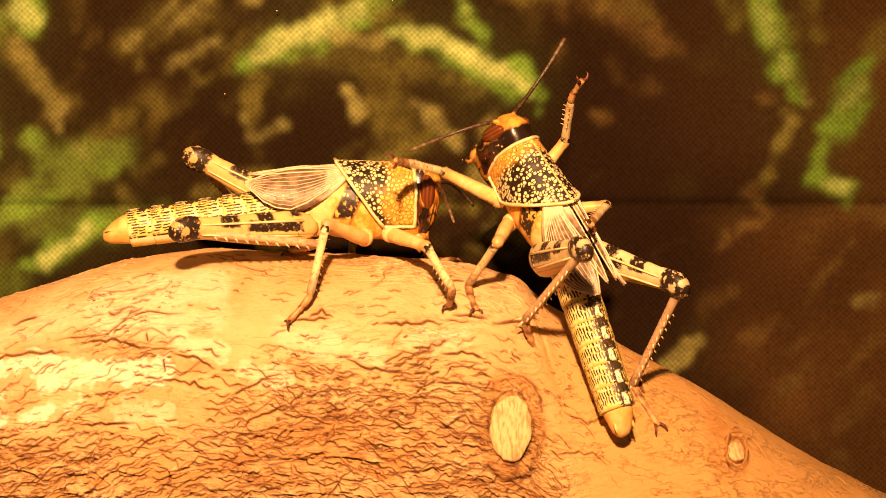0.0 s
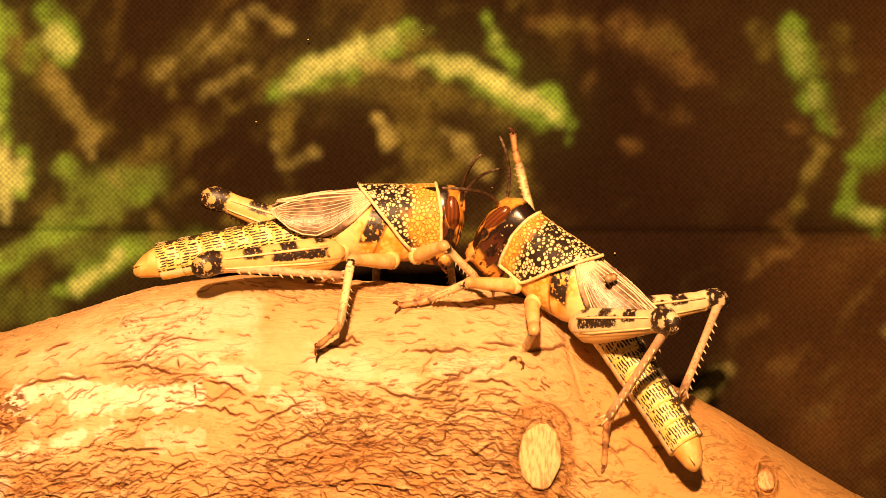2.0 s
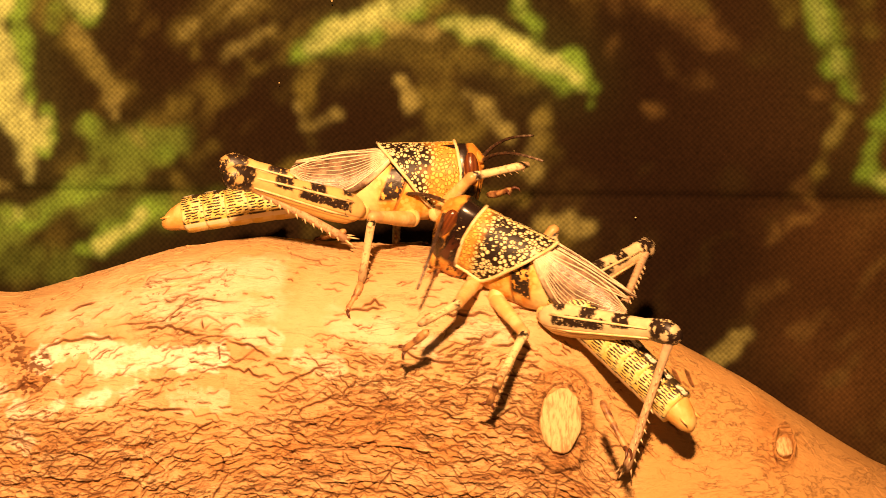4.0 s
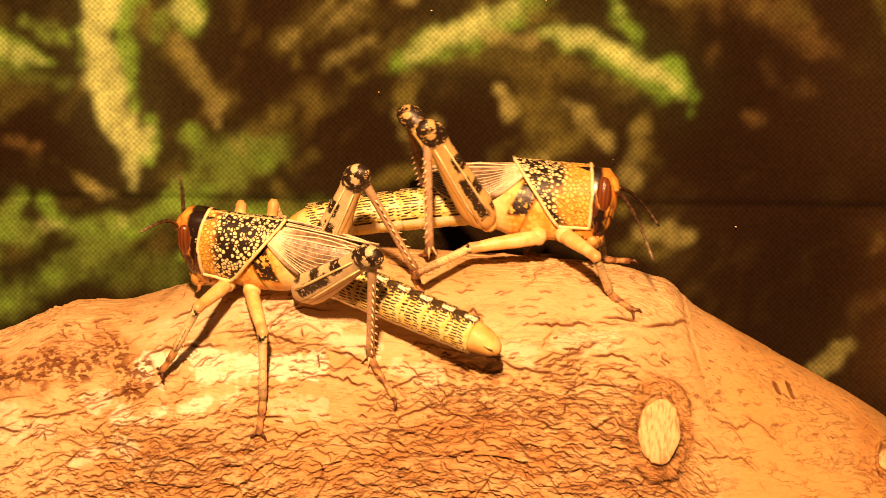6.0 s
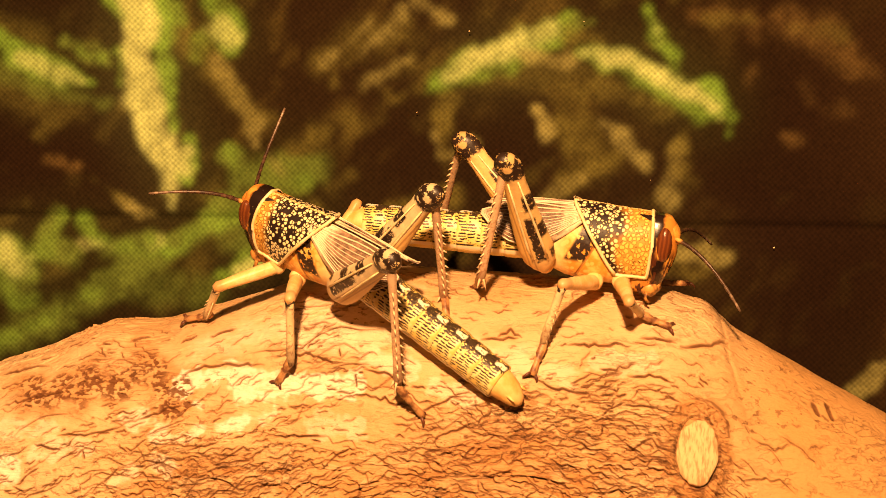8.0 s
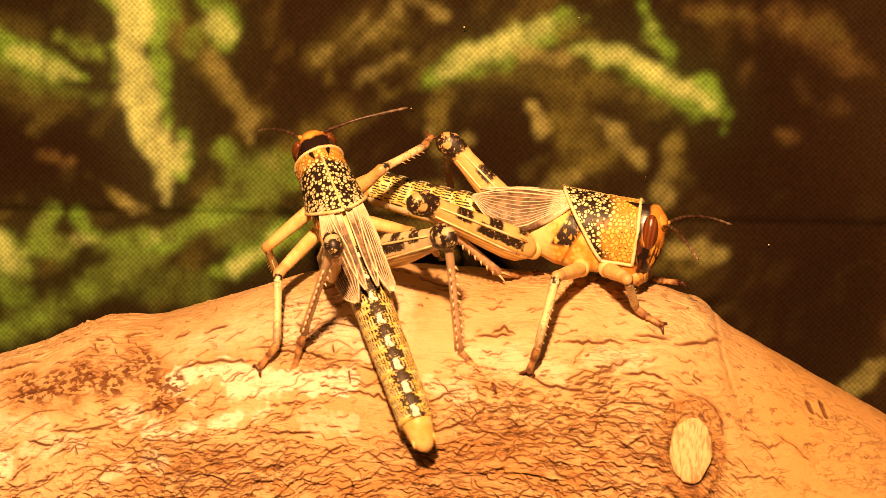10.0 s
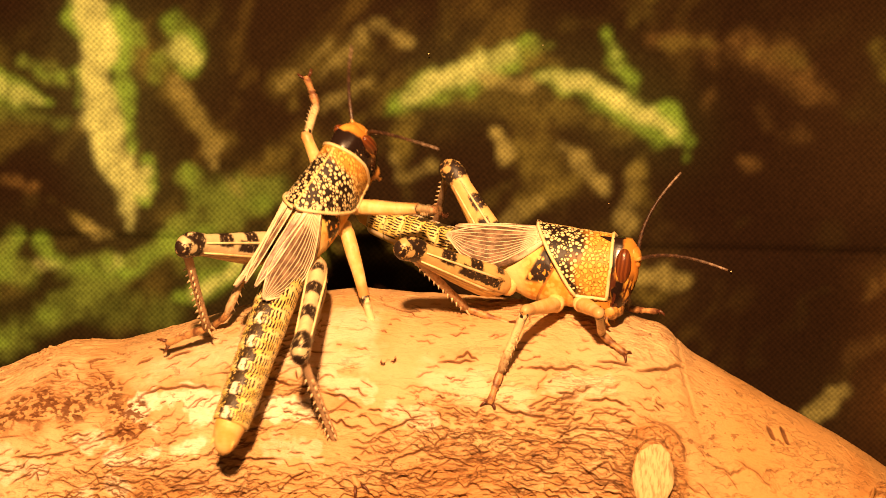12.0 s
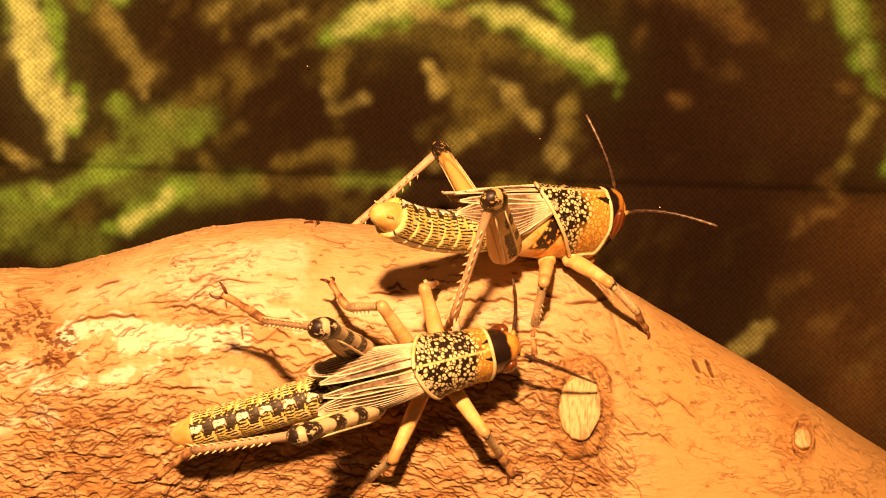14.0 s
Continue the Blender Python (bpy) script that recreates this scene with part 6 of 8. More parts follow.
    walk(first["RF"][2], [(0, pose(0.01345, -0.01595, -0.00915, -18.3, 42.4, 95.5)), (0.5, pose(0.01246, -0.00567, -0.00759, -40.8, 11.6, 49.7)), (1, pose(0.00754, -0.00478, -0.00418, -36.9, 30.3, 60.4)), (1.5, pose(0.01245, -0.01225, -0.01118, -53.4, 13.6, 18.4)), (1.75, pose(0.01276, -0.00932, -0.00882, -64.5, 14.5, -25.3)), (2, pose(0.01308, -0.00639, -0.00646, -73.1, 7.7, -68)), (2.25, pose(0.01283, -0.00646, -0.0073, -52.7, 27.5, -7.2)), (2.5, pose(0.01257, -0.00652, -0.00813, -24.1, 18.7, 58.7)), (2.75, pose(0.01168, -0.00314, -0.00143, -21.9, -22.3, 0.7)), (3, pose(0.01079, 0.00024, 0.00528, 22.9, -35.5, -79.8)), (4.25, pose(0.01304, -0.00567, -0.00374, 10.3, 0.4, -41.4)), (5.5, pose(0.01529, -0.01158, -0.01276, 23.5, 36.2, -2.6)), (6, pose(0.01179, -0.00415, -0.01149, 12.1, 28.2, -23.8)), (6.5, pose(0.00888, -0.00427, -0.00927, 22.1, 15.6, 2.5)), (7, pose(0.00713, -0.00463, -0.00711, 23.3, 19.1, 6.5)), (7.5, pose(0.00751, -0.00455, -0.00718, 24.2, 19.1, 9.4)), (10, pose(0.00957, -0.00408, -0.00816, 21.8, 26.6, 3.2)), (10.5, pose(0.00838, -0.00432, -0.00732, 27.3, 29.6, 14.7)), (11, pose(0.00832, -0.00404, -0.00781, 19.8, 28.8, -0.5)), (11.5, pose(0.00762, -0.00389, -0.00698, 18.3, 29.8, -3.6)), (12, pose(0.00801, -0.00356, -0.00722, 20.3, 34, 0.2)), (12.5, pose(0.00217, -0.00858, -0.00665, -29.6, 26.9, -84.7)), (13, pose(0.01122, -0.00964, -0.00667, 6.7, 25.7, -11.8)), (13.5, pose(0.01215, -0.01115, -0.00678, 10.9, 41.5, -4.3)), (14, pose(0.0123, -0.01232, -0.00581, 17.5, 48.8, 5))])
    walk(first["LF"][0], [(0, pose(0.0044, 0.0026, -0.0036, -19.4, -14.7, 60.6)), (1.5, pose(0.0044, 0.0026, -0.0036, -18.9, -7.3, 58)), (3, pose(0.0044, 0.0026, -0.0036, -19, -4.8, 58.1)), (5.5, pose(0.0044, 0.0026, -0.0036, -19.2, -9.6, 59.8)), (6, pose(0.0044, 0.0026, -0.0036, -20.2, -25.1, 63.1)), (6.5, pose(0.0044, 0.0026, -0.0036, -22.2, -36.1, 67.1)), (7, pose(0.0044, 0.0026, -0.0036, -23.2, -36.9, 68.9)), (7.5, pose(0.0044, 0.0026, -0.0036, -23, -36.1, 68.4)), (10, pose(0.0044, 0.0026, -0.0036, -23.3, -39.7, 69)), (10.5, pose(0.0044, 0.0026, -0.0036, -22.6, -37.8, 67.8)), (11, pose(0.0044, 0.0026, -0.0036, -23.2, -39.6, 68.8)), (11.5, pose(0.0044, 0.0026, -0.0036, -24.1, -40.9, 70.2)), (12, pose(0.0044, 0.0026, -0.0036, -24, -43.4, 70.1)), (12.5, pose(0.0044, 0.0026, -0.0036, -18.2, -5.7, 56.9)), (13, pose(0.0044, 0.0026, -0.0036, -20.9, -27.2, 66.3)), (13.5, pose(0.0044, 0.0026, -0.0036, -19.8, -22.1, 63.6)), (14, pose(0.0044, 0.0026, -0.0036, -19.4, -19.1, 62.4))])
    walk(first["LF"][1], [(0, pose(0.0093, 0, 0, -180, 62.3, -180)), (1.5, pose(0.0093, 0, 0, 179.9, 64.6, 179.9)), (3, pose(0.0093, 0, 0, 178.8, 65.6, 178.7)), (5.5, pose(0.0093, 0, 0, 178.8, 65, 178.7)), (6, pose(0.0093, 0, 0, -177.9, 56.8, -177.6)), (6.5, pose(0.0093, 0, 0, -176.2, 51.6, -175.4)), (7, pose(0.0093, 0, 0, -177.9, 53.2, -177.7)), (7.5, pose(0.0093, 0, 0, -177.9, 53.1, -177.6)), (10, pose(0.0093, 0, 0, -175.8, 49.3, -175)), (10.5, pose(0.0093, 0, 0, -175.7, 50.9, -174.8)), (11, pose(0.0093, 0, 0, -175.6, 50.1, -174.6)), (11.5, pose(0.0093, 0, 0, -176.2, 50.3, -175.5)), (12, pose(0.0093, 0, 0, -173.7, 47.8, -172.1)), (12.5, pose(0.0093, 0, 0, -178.8, 62.4, -178.3)), (13, pose(0.0093, 0, 0, 179.2, 60.5, 179.5)), (13.5, pose(0.0093, 0, 0, -179.6, 61.3, -179.2)), (14, pose(0.0093, 0, 0, -179.6, 61.7, -179.2))])
    walk(first["LF"][2], [(0, pose(0.01, 0.00744, -0.00911, -6.5, 5.1, 26.6)), (1.5, pose(0.00997, 0.00683, -0.01009, -6.5, 5.1, 26.6)), (3, pose(0.00984, 0.00673, -0.01044, -6.5, 5.1, 26.6)), (5.5, pose(0.00997, 0.00728, -0.00985, -6.5, 5.1, 26.6)), (6, pose(0.00992, 0.00766, -0.00762, -6.5, 5.1, 26.6)), (6.5, pose(0.00972, 0.00773, -0.00608, -6.5, 5.1, 26.6)), (7, pose(0.00963, 0.00815, -0.00601, -6.5, 5.1, 26.6)), (7.5, pose(0.00963, 0.00809, -0.00611, -6.5, 5.1, 26.6)), (10, pose(0.00956, 0.00766, -0.00559, -6.5, 5.1, 26.6)), (10.5, pose(0.00971, 0.00773, -0.00583, -6.5, 5.1, 26.6)), (11, pose(0.00965, 0.00772, -0.00559, -6.5, 5.1, 26.6)), (11.5, pose(0.00956, 0.00789, -0.00543, -6.5, 5.1, 26.6)), (12, pose(0.00965, 0.00748, -0.00504, -6.5, 5.1, 26.6)), (12.5, pose(0.00977, 0.00631, -0.01015, -6.5, 5.1, 26.6)), (13, pose(0.00989, 0.00862, -0.00743, -6.5, 5.1, 26.6)), (13.5, pose(0.01003, 0.00813, -0.00812, -6.5, 5.1, 26.6)), (14, pose(0.01002, 0.00788, -0.00852, -6.5, 5.1, 26.6))])
    walk(first["RM"][0], [(0, pose(0.0006, -0.003, -0.0042, -3.8, -19.2, -122.9)), (1.5, pose(0.0006, -0.003, -0.0042, -3.7, -11.7, -123.3)), (3, pose(0.0006, -0.003, -0.0042, -2.5, -10.1, -129.7)), (5.5, pose(0.0006, -0.003, -0.0042, -4, -2.2, -115.2)), (6, pose(0.0006, -0.003, -0.0042, -9.5, 12.5, -170.9)), (6.5, pose(0.0006, -0.003, -0.0042, -6.9, 0.1, -147.2)), (7, pose(0.0006, -0.003, -0.0042, -11.3, -15.3, -115)), (7.5, pose(0.0006, -0.003, -0.0042, -11.6, -14.3, -113.6)), (10, pose(0.0006, -0.003, -0.0042, -13.7, -1.1, -98.7)), (10.5, pose(0.0006, -0.003, -0.0042, -13.3, -5.5, -104.3)), (11, pose(0.0006, -0.003, -0.0042, -13.6, -1.8, -100.6)), (11.5, pose(0.0006, -0.003, -0.0042, -13.3, -5.8, -105.1)), (12, pose(0.0006, -0.003, -0.0042, -13.5, -2.7, -102)), (12.5, pose(0.0006, -0.003, -0.0042, -9.9, -15.6, -124)), (13, pose(0.0006, -0.003, -0.0042, -6.6, -13.5, -137.2)), (13.5, pose(0.0006, -0.003, -0.0042, -8.6, -19.7, -130.3)), (14, pose(0.0006, -0.003, -0.0042, -10.2, -16.8, -125.1))])
    walk(first["RM"][1], [(0, pose(0.01, 0, 0, -180, 87.6, -180)), (1.5, pose(0.01, 0, 0, 33.5, 54, 33.1)), (3, pose(0.01, 0, 0, -19.1, 84.7, -20.9)), (5.5, pose(0.01, 0, 0, -136.3, 57, -139.5)), (5.75, pose(0.01, 0, 0, 51.6, 61.8, 47.3)), (6, pose(0.01, 0, 0, 49.4, 0.9, 43.6)), (6.25, pose(0.01, 0, 0, 26.6, 39.3, -14.3)), (6.5, pose(0.01, 0, 0, -26.7, 31.2, -96.2)), (7, pose(0.01, 0, 0, -93.3, 74.1, -171.3)), (7.5, pose(0.01, 0, 0, -91.2, 69.8, -169.1)), (10, pose(0.01, 0, 0, 118, 72.6, 38.6)), (10.5, pose(0.01, 0, 0, -94.4, 84.2, -173.3)), (11, pose(0.01, 0, 0, 91.5, 83.5, 12.6)), (11.5, pose(0.01, 0, 0, -74.3, 82.1, -153.3)), (12, pose(0.01, 0, 0, -64.4, 81.4, -143.3)), (12.5, pose(0.01, 0, 0, -127, 59, 151.8)), (13, pose(0.01, 0, 0, -117.5, 60.4, 162.9)), (13.5, pose(0.01, 0, 0, -127.3, 59.5, 151.6)), (14, pose(0.01, 0, 0, -126.4, 50.8, 152.6))])
    walk(first["RM"][2], [(0, pose(-0.00674, -0.01308, -0.01084, 6.9, 48.3, -156.3)), (1.5, pose(-0.00616, -0.01836, -0.00958, -22.4, 45.9, 164.5)), (3, pose(-0.00801, -0.01215, -0.01246, -6.6, 42.7, -173)), (4.25, pose(-0.00692, -0.00939, -0.01244, 36.9, 46.8, -113.9)), (5.5, pose(-0.00583, -0.00663, -0.01242, 64, 24.8, -70)), (5.75, pose(-0.01037, -0.00962, -0.01086, -150.6, 85.2, 77.1)), (6, pose(-0.0149, -0.01262, -0.00929, -121.5, 16.6, 108.1)), (6.25, pose(-0.0135, -0.00629, -0.0089, -85.1, 41.7, 174.8)), (6.5, pose(-0.01209, 0.00004, -0.00851, -45.1, 20.1, -115.7)), (7, pose(-0.00557, -0.0106, -0.01168, -44.8, 55.9, -115.1)), (7.5, pose(-0.00526, -0.00982, -0.01172, -37.6, 52, -106.3)), (10, pose(-0.00176, -0.0154, -0.01407, -164.9, 58.5, 118.1)), (10.5, pose(-0.00426, -0.01195, -0.01334, -31.7, 60.2, -102.8)), (11, pose(-0.00365, -0.01387, -0.01395, -53, 74.3, -125.6)), (11.5, pose(-0.0048, -0.01156, -0.01315, -24.4, 57.3, -94.7)), (12, pose(-0.00455, -0.0113, -0.01356, -32.2, 60.9, -103.8)), (12.5, pose(-0.00284, -0.0098, -0.01165, -40.8, 2.6, -118)), (13, pose(-0.00428, -0.00815, -0.01192, -30.7, 41.1, -92.7)), (13.5, pose(-0.00381, -0.00997, -0.01108, -26.1, 43.4, -85.9)), (14, pose(-0.00184, -0.00915, -0.01111, -37.2, 25.9, -105.1))])
    walk(first["LM"][0], [(0, pose(0.0006, 0.003, -0.0042, 10.4, -27.9, 100.7)), (1.5, pose(0.0006, 0.003, -0.0042, 9.7, -21.8, 102.2)), (3, pose(0.0006, 0.003, -0.0042, 10.1, -26.6, 101.2)), (5.5, pose(0.0006, 0.003, -0.0042, 10.4, -28, 100.6)), (6, pose(0.0006, 0.003, -0.0042, 11.7, -39.4, 98.3)), (6.5, pose(0.0006, 0.003, -0.0042, 13.4, -48.5, 95.9)), (7, pose(0.0006, 0.003, -0.0042, 12.6, -45.2, 97)), (7.5, pose(0.0006, 0.003, -0.0042, 12.3, -44.2, 97.3)), (10, pose(0.0006, 0.003, -0.0042, 12.7, -46.7, 96.8)), (10.5, pose(0.0006, 0.003, -0.0042, 13, -47.2, 96.4)), (12.5, pose(0.0006, 0.003, -0.0042, -8.2, -4.2, 140.2)), (13, pose(0.0006, 0.003, -0.0042, -8.1, -7.5, 138.6)), (14, pose(0.0006, 0.003, -0.0042, -8.1, -7.5, 138.6))])
    walk(first["LM"][1], [(0, pose(0.01, 0, 0, 180, 49.4, 180)), (1.5, pose(0.01, 0, 0, 179.6, 49.9, 179.5)), (3, pose(0.01, 0, 0, 179.7, 50.1, 179.6)), (5.5, pose(0.01, 0, 0, -179.9, 50, -179.9)), (6, pose(0.01, 0, 0, 179.4, 47.7, 179.2)), (6.5, pose(0.01, 0, 0, 177.9, 46.5, 177.2)), (7, pose(0.01, 0, 0, 178.4, 48.4, 177.9)), (7.5, pose(0.01, 0, 0, 178.5, 48.3, 178)), (10, pose(0.01, 0, 0, 177.6, 47.6, 176.7)), (10.5, pose(0.01, 0, 0, 177.8, 48.1, 177.1)), (12.5, pose(0.01, 0, 0, -6.8, 62.5, -6.8)), (13, pose(0.01, 0, 0, -48.5, 66.4, -52.5)), (14, pose(0.01, 0, 0, -48.5, 66.4, -52.5))])
    walk(first["LM"][2], [(0, pose(-0.002, 0.00912, -0.00955, -6.5, 5.1, 26.6)), (1.5, pose(-0.00203, 0.00855, -0.01024, -6.5, 5.1, 26.6)), (3, pose(-0.00208, 0.00909, -0.00972, -6.5, 5.1, 26.6)), (5.5, pose(-0.00201, 0.00923, -0.00956, -6.5, 5.1, 26.6)), (6, pose(-0.00206, 0.00978, -0.0081, -6.5, 5.1, 26.6)), (6.5, pose(-0.00222, 0.01007, -0.00687, -6.5, 5.1, 26.6)), (7, pose(-0.00224, 0.01024, -0.00731, -6.5, 5.1, 26.6)), (7.5, pose(-0.00223, 0.01017, -0.00746, -6.5, 5.1, 26.6)), (10, pose(-0.00234, 0.01014, -0.0071, -6.5, 5.1, 26.6)), (10.5, pose(-0.00232, 0.01029, -0.00702, -6.5, 5.1, 26.6)), (11.17, pose(-0.00488, 0.01162, -0.00873, -3.6, -10.7, -28)), (11.83, pose(-0.00745, 0.01296, -0.01044, 11.7, -17.1, -86.2)), (12.5, pose(-0.01002, 0.0143, -0.01214, 25.2, -7.9, -143.6)), (13, pose(-0.00656, 0.01544, -0.01146, 24.3, -4.4, -134.8)), (14, pose(-0.00656, 0.01544, -0.01146, 24.3, -4.4, -134.8))])
    walk(first["RH"][0], [(0, pose(-0.0071, -0.0038, -0.0026, -2, -3.6, -148.4)), (3, pose(-0.0071, -0.0038, -0.0026, -0.1, -0.3, -157.6)), (5.5, pose(-0.0071, -0.0038, -0.0026, -55.3, -44.5, -111.8)), (6, pose(-0.0071, -0.0038, -0.0026, -47.2, -40.8, -117.2)), (6.5, pose(-0.0071, -0.0038, -0.0026, -54.8, -47.6, -113.8)), (7, pose(-0.0071, -0.0038, -0.0026, -67, -59.1, -107.1)), (7.5, pose(-0.0071, -0.0038, -0.0026, -65.3, -59.2, -108.6)), (10, pose(-0.0071, -0.0038, -0.0026, -15.7, -18.2, -134)), (10.5, pose(-0.0071, -0.0038, -0.0026, -24.3, -23.7, -127.3)), (11, pose(-0.0071, -0.0038, -0.0026, -22.9, -20.8, -125.5)), (11.5, pose(-0.0071, -0.0038, -0.0026, -20.3, -20.6, -129.2)), (12, pose(-0.0071, -0.0038, -0.0026, -23, -18.4, -122)), (12.5, pose(-0.0071, -0.0038, -0.0026, -22.4, -50.9, -150.1)), (13, pose(-0.0071, -0.0038, -0.0026, -17.4, -35.1, -148.9)), (13.5, pose(-0.0071, -0.0038, -0.0026, -24.6, -49.3, -146.7)), (14, pose(-0.0071, -0.0038, -0.0026, -24.1, -48.9, -147.1))])
    walk(first["RH"][1], [(0, pose(0.021, 0, 0, 179.7, 5.1, 173.1)), (3, pose(0.021, 0, 0, 179.6, 9.6, 175.4)), (5.5, pose(0.021, 0, 0, -178, 20.4, -176.1)), (6, pose(0.021, 0, 0, 179.7, 24.5, 176.5)), (6.5, pose(0.021, 0, 0, 176.2, 26.5, 169.1)), (7, pose(0.021, 0, 0, 176.5, 31.4, 171.9)), (7.5, pose(0.021, 0, 0, 177.1, 28.5, 172.5)), (10, pose(0.021, 0, 0, -177.5, 15.1, -174.1)), (10.5, pose(0.021, 0, 0, -176.1, 15.6, -169.1)), (11, pose(0.021, 0, 0, -175.8, 16.5, -169.2)), (11.5, pose(0.021, 0, 0, -175.4, 17, -168)), (12, pose(0.021, 0, 0, -176.5, 17.1, -172.2)), (12.5, pose(0.021, 0, 0, 177.8, 39.9, 175.1)), (13, pose(0.021, 0, 0, -175.1, 32, -172.8)), (13.5, pose(0.021, 0, 0, 172.5, 34.5, 164.8)), (14, pose(0.021, 0, 0, 171.2, 32.1, 161.6))])
    walk(first["RH"][2], [(0, pose(-0.00612, -0.00608, -0.00453, -10.7, 17.1, 130.8)), (3, pose(-0.00683, -0.00545, -0.00611, -10.4, 9.7, 131.8)), (5.5, pose(-0.01453, -0.00414, -0.00381, -18.3, 16.7, 98.5)), (6, pose(-0.01478, -0.00648, -0.00646, -16.9, 15.7, 103.4)), (6.5, pose(-0.01539, -0.00873, -0.00632, -19.9, 20.9, 93.8)), (7, pose(-0.01792, -0.00815, -0.0032, -17.6, 34.6, 98.7)), (7.5, pose(-0.01696, -0.0077, -0.00355, -14.4, 36.5, 104.2)), (10, pose(-0.01116, -0.00302, -0.00682, -32.3, 4.4, 57.5)), (10.5, pose(-0.01321, -0.00224, -0.0054, -44.1, 18.8, 3.6)), (11, pose(-0.0133, -0.00252, -0.00591, -43.8, 14.6, 4.4)), (11.5, pose(-0.01353, -0.00214, -0.00617, -45.5, 13.7, -2.5)), (12, pose(-0.0126, -0.00333, -0.00663, -44.1, 12.8, 3.8)), (12.5, pose(-0.02044, -0.007, -0.00694, -12.5, 56, 53.7)), (13, pose(-0.01716, -0.0035, -0.00884, -12.4, 49.3, 53.9)), (13.5, pose(-0.01795, -0.00993, -0.00763, 3.4, 51.2, 74.3)), (14, pose(-0.01695, -0.01086, -0.00771, -8.1, 50.8, 59.6))])
    walk(first["LH"][0], [(0, pose(-0.0071, 0.0038, -0.0026, -2.8, -28.1, -173.5)), (3, pose(-0.0071, 0.0038, -0.0026, -0, -20.9, -179.9)), (5.5, pose(-0.0071, 0.0038, -0.0026, -5.2, -20.7, -164)), (6, pose(-0.0071, 0.0038, -0.0026, 7.3, -45.8, 169.1)), (6.5, pose(-0.0071, 0.0038, -0.0026, -2, -43.4, -176.9)), (7, pose(-0.0071, 0.0038, -0.0026, 32.5, -47.4, 136.3)), (7.5, pose(-0.0071, 0.0038, -0.0026, 10.6, -47.6, 164.8)), (10, pose(-0.0071, 0.0038, -0.0026, -7.3, -40.3, -167.9)), (10.5, pose(-0.0071, 0.0038, -0.0026, -6.9, -43.1, -169.2)), (11, pose(-0.0071, 0.0038, -0.0026, -8.1, -39.8, -166.4)), (11.5, pose(-0.0071, 0.0038, -0.0026, 8.1, -39, 166.1)), (12, pose(-0.0071, 0.0038, -0.0026, 14.2, -44.9, 158.8)), (12.25, pose(-0.0071, 0.0038, -0.0026, 129.6, -51.5, 72)), (12.5, pose(-0.0071, 0.0038, -0.0026, 177.4, -1.2, 59)), (13, pose(-0.0071, 0.0038, -0.0026, 137, -24.3, 61.3)), (13.5, pose(-0.0071, 0.0038, -0.0026, 128.6, -1.6, 86.1)), (14, pose(-0.0071, 0.0038, -0.0026, 128, 4, 86))])
    walk(first["LH"][1], [(0, pose(0.021, 0, 0, -157.1, 17.7, -125.7)), (3, pose(0.021, 0, 0, -158, 15.5, -123)), (5.5, pose(0.021, 0, 0, -151.4, 14.1, -115.1)), (6, pose(0.021, 0, 0, -138.1, 22.8, -111.1)), (6.5, pose(0.021, 0, 0, -147.4, 25, -122.4)), (7, pose(0.021, 0, 0, -128.1, 44.7, -115.1)), (7.5, pose(0.021, 0, 0, -134, 46.5, -123)), (10, pose(0.021, 0, 0, -137.5, 28.5, -117.1)), (10.5, pose(0.021, 0, 0, -134.2, 33, -117.3)), (11, pose(0.021, 0, 0, -137.2, 29.4, -117.6)), (11.5, pose(0.021, 0, 0, -112.9, 34.8, -101.4)), (12, pose(0.021, 0, 0, -96.1, 38, -90.9)), (12.25, pose(0.021, 0, 0, -151.4, 21.8, -126.2)), (12.5, pose(0.021, 0, 0, 170.3, -11.5, -138)), (13, pose(0.021, 0, 0, -127.5, 19.9, -99)), (13.25, pose(0.021, 0, 0, 157.6, 10.5, -107.6)), (13.5, pose(0.021, 0, 0, 85.8, 4.7, -94.1)), (14, pose(0.021, 0, 0, 85.3, 0.2, -95.4))])
    walk(first["LH"][2], [(0, pose(-0.01977, 0.01901, -0.00314, 13.5, 2.2, -73.4)), (3, pose(-0.01843, 0.02076, -0.00426, 13.3, 0.6, -82.6)), (5.5, pose(-0.02455, 0.01839, -0.00144, 13.2, -1.1, -62.8)), (6, pose(-0.02083, 0.02363, 0.00024, 12.1, 9.9, -76.8)), (6.5, pose(-0.02153, 0.01941, -0.00122, 12.7, 10.4, -73.8)), (7, pose(-0.02241, 0.02318, -0.00513, 12.5, -5.2, -77.8)), (7.5, pose(-0.02551, 0.01827, -0.00452, 12.4, -7.1, -77.3)), (10, pose(-0.02515, 0.01791, -0.00046, 11.9, 1.1, -67.7)), (10.5, pose(-0.02592, 0.01743, -0.00069, 11.9, -1.5, -68)), (11, pose(-0.0255, 0.01737, -0.00066, 11.9, -0.1, -67.4)), (11.5, pose(-0.02549, 0.02381, -0.00261, 12, -2.3, -69.7)), (12, pose(-0.02703, 0.02537, 0.00027, 11.9, 1.1, -65.7)), (12.5, pose(-0.01572, 0.01577, -0.0073, 23.9, -18, -136.1)), (13, pose(-0.01442, 0.03025, -0.00261, 53, -45.6, 172.8)), (13.5, pose(-0.02008, 0.02465, -0.01731, 35.9, -17.1, -155.9)), (14, pose(-0.01876, 0.0225, -0.0203, 40.5, -34.3, -166.4))])
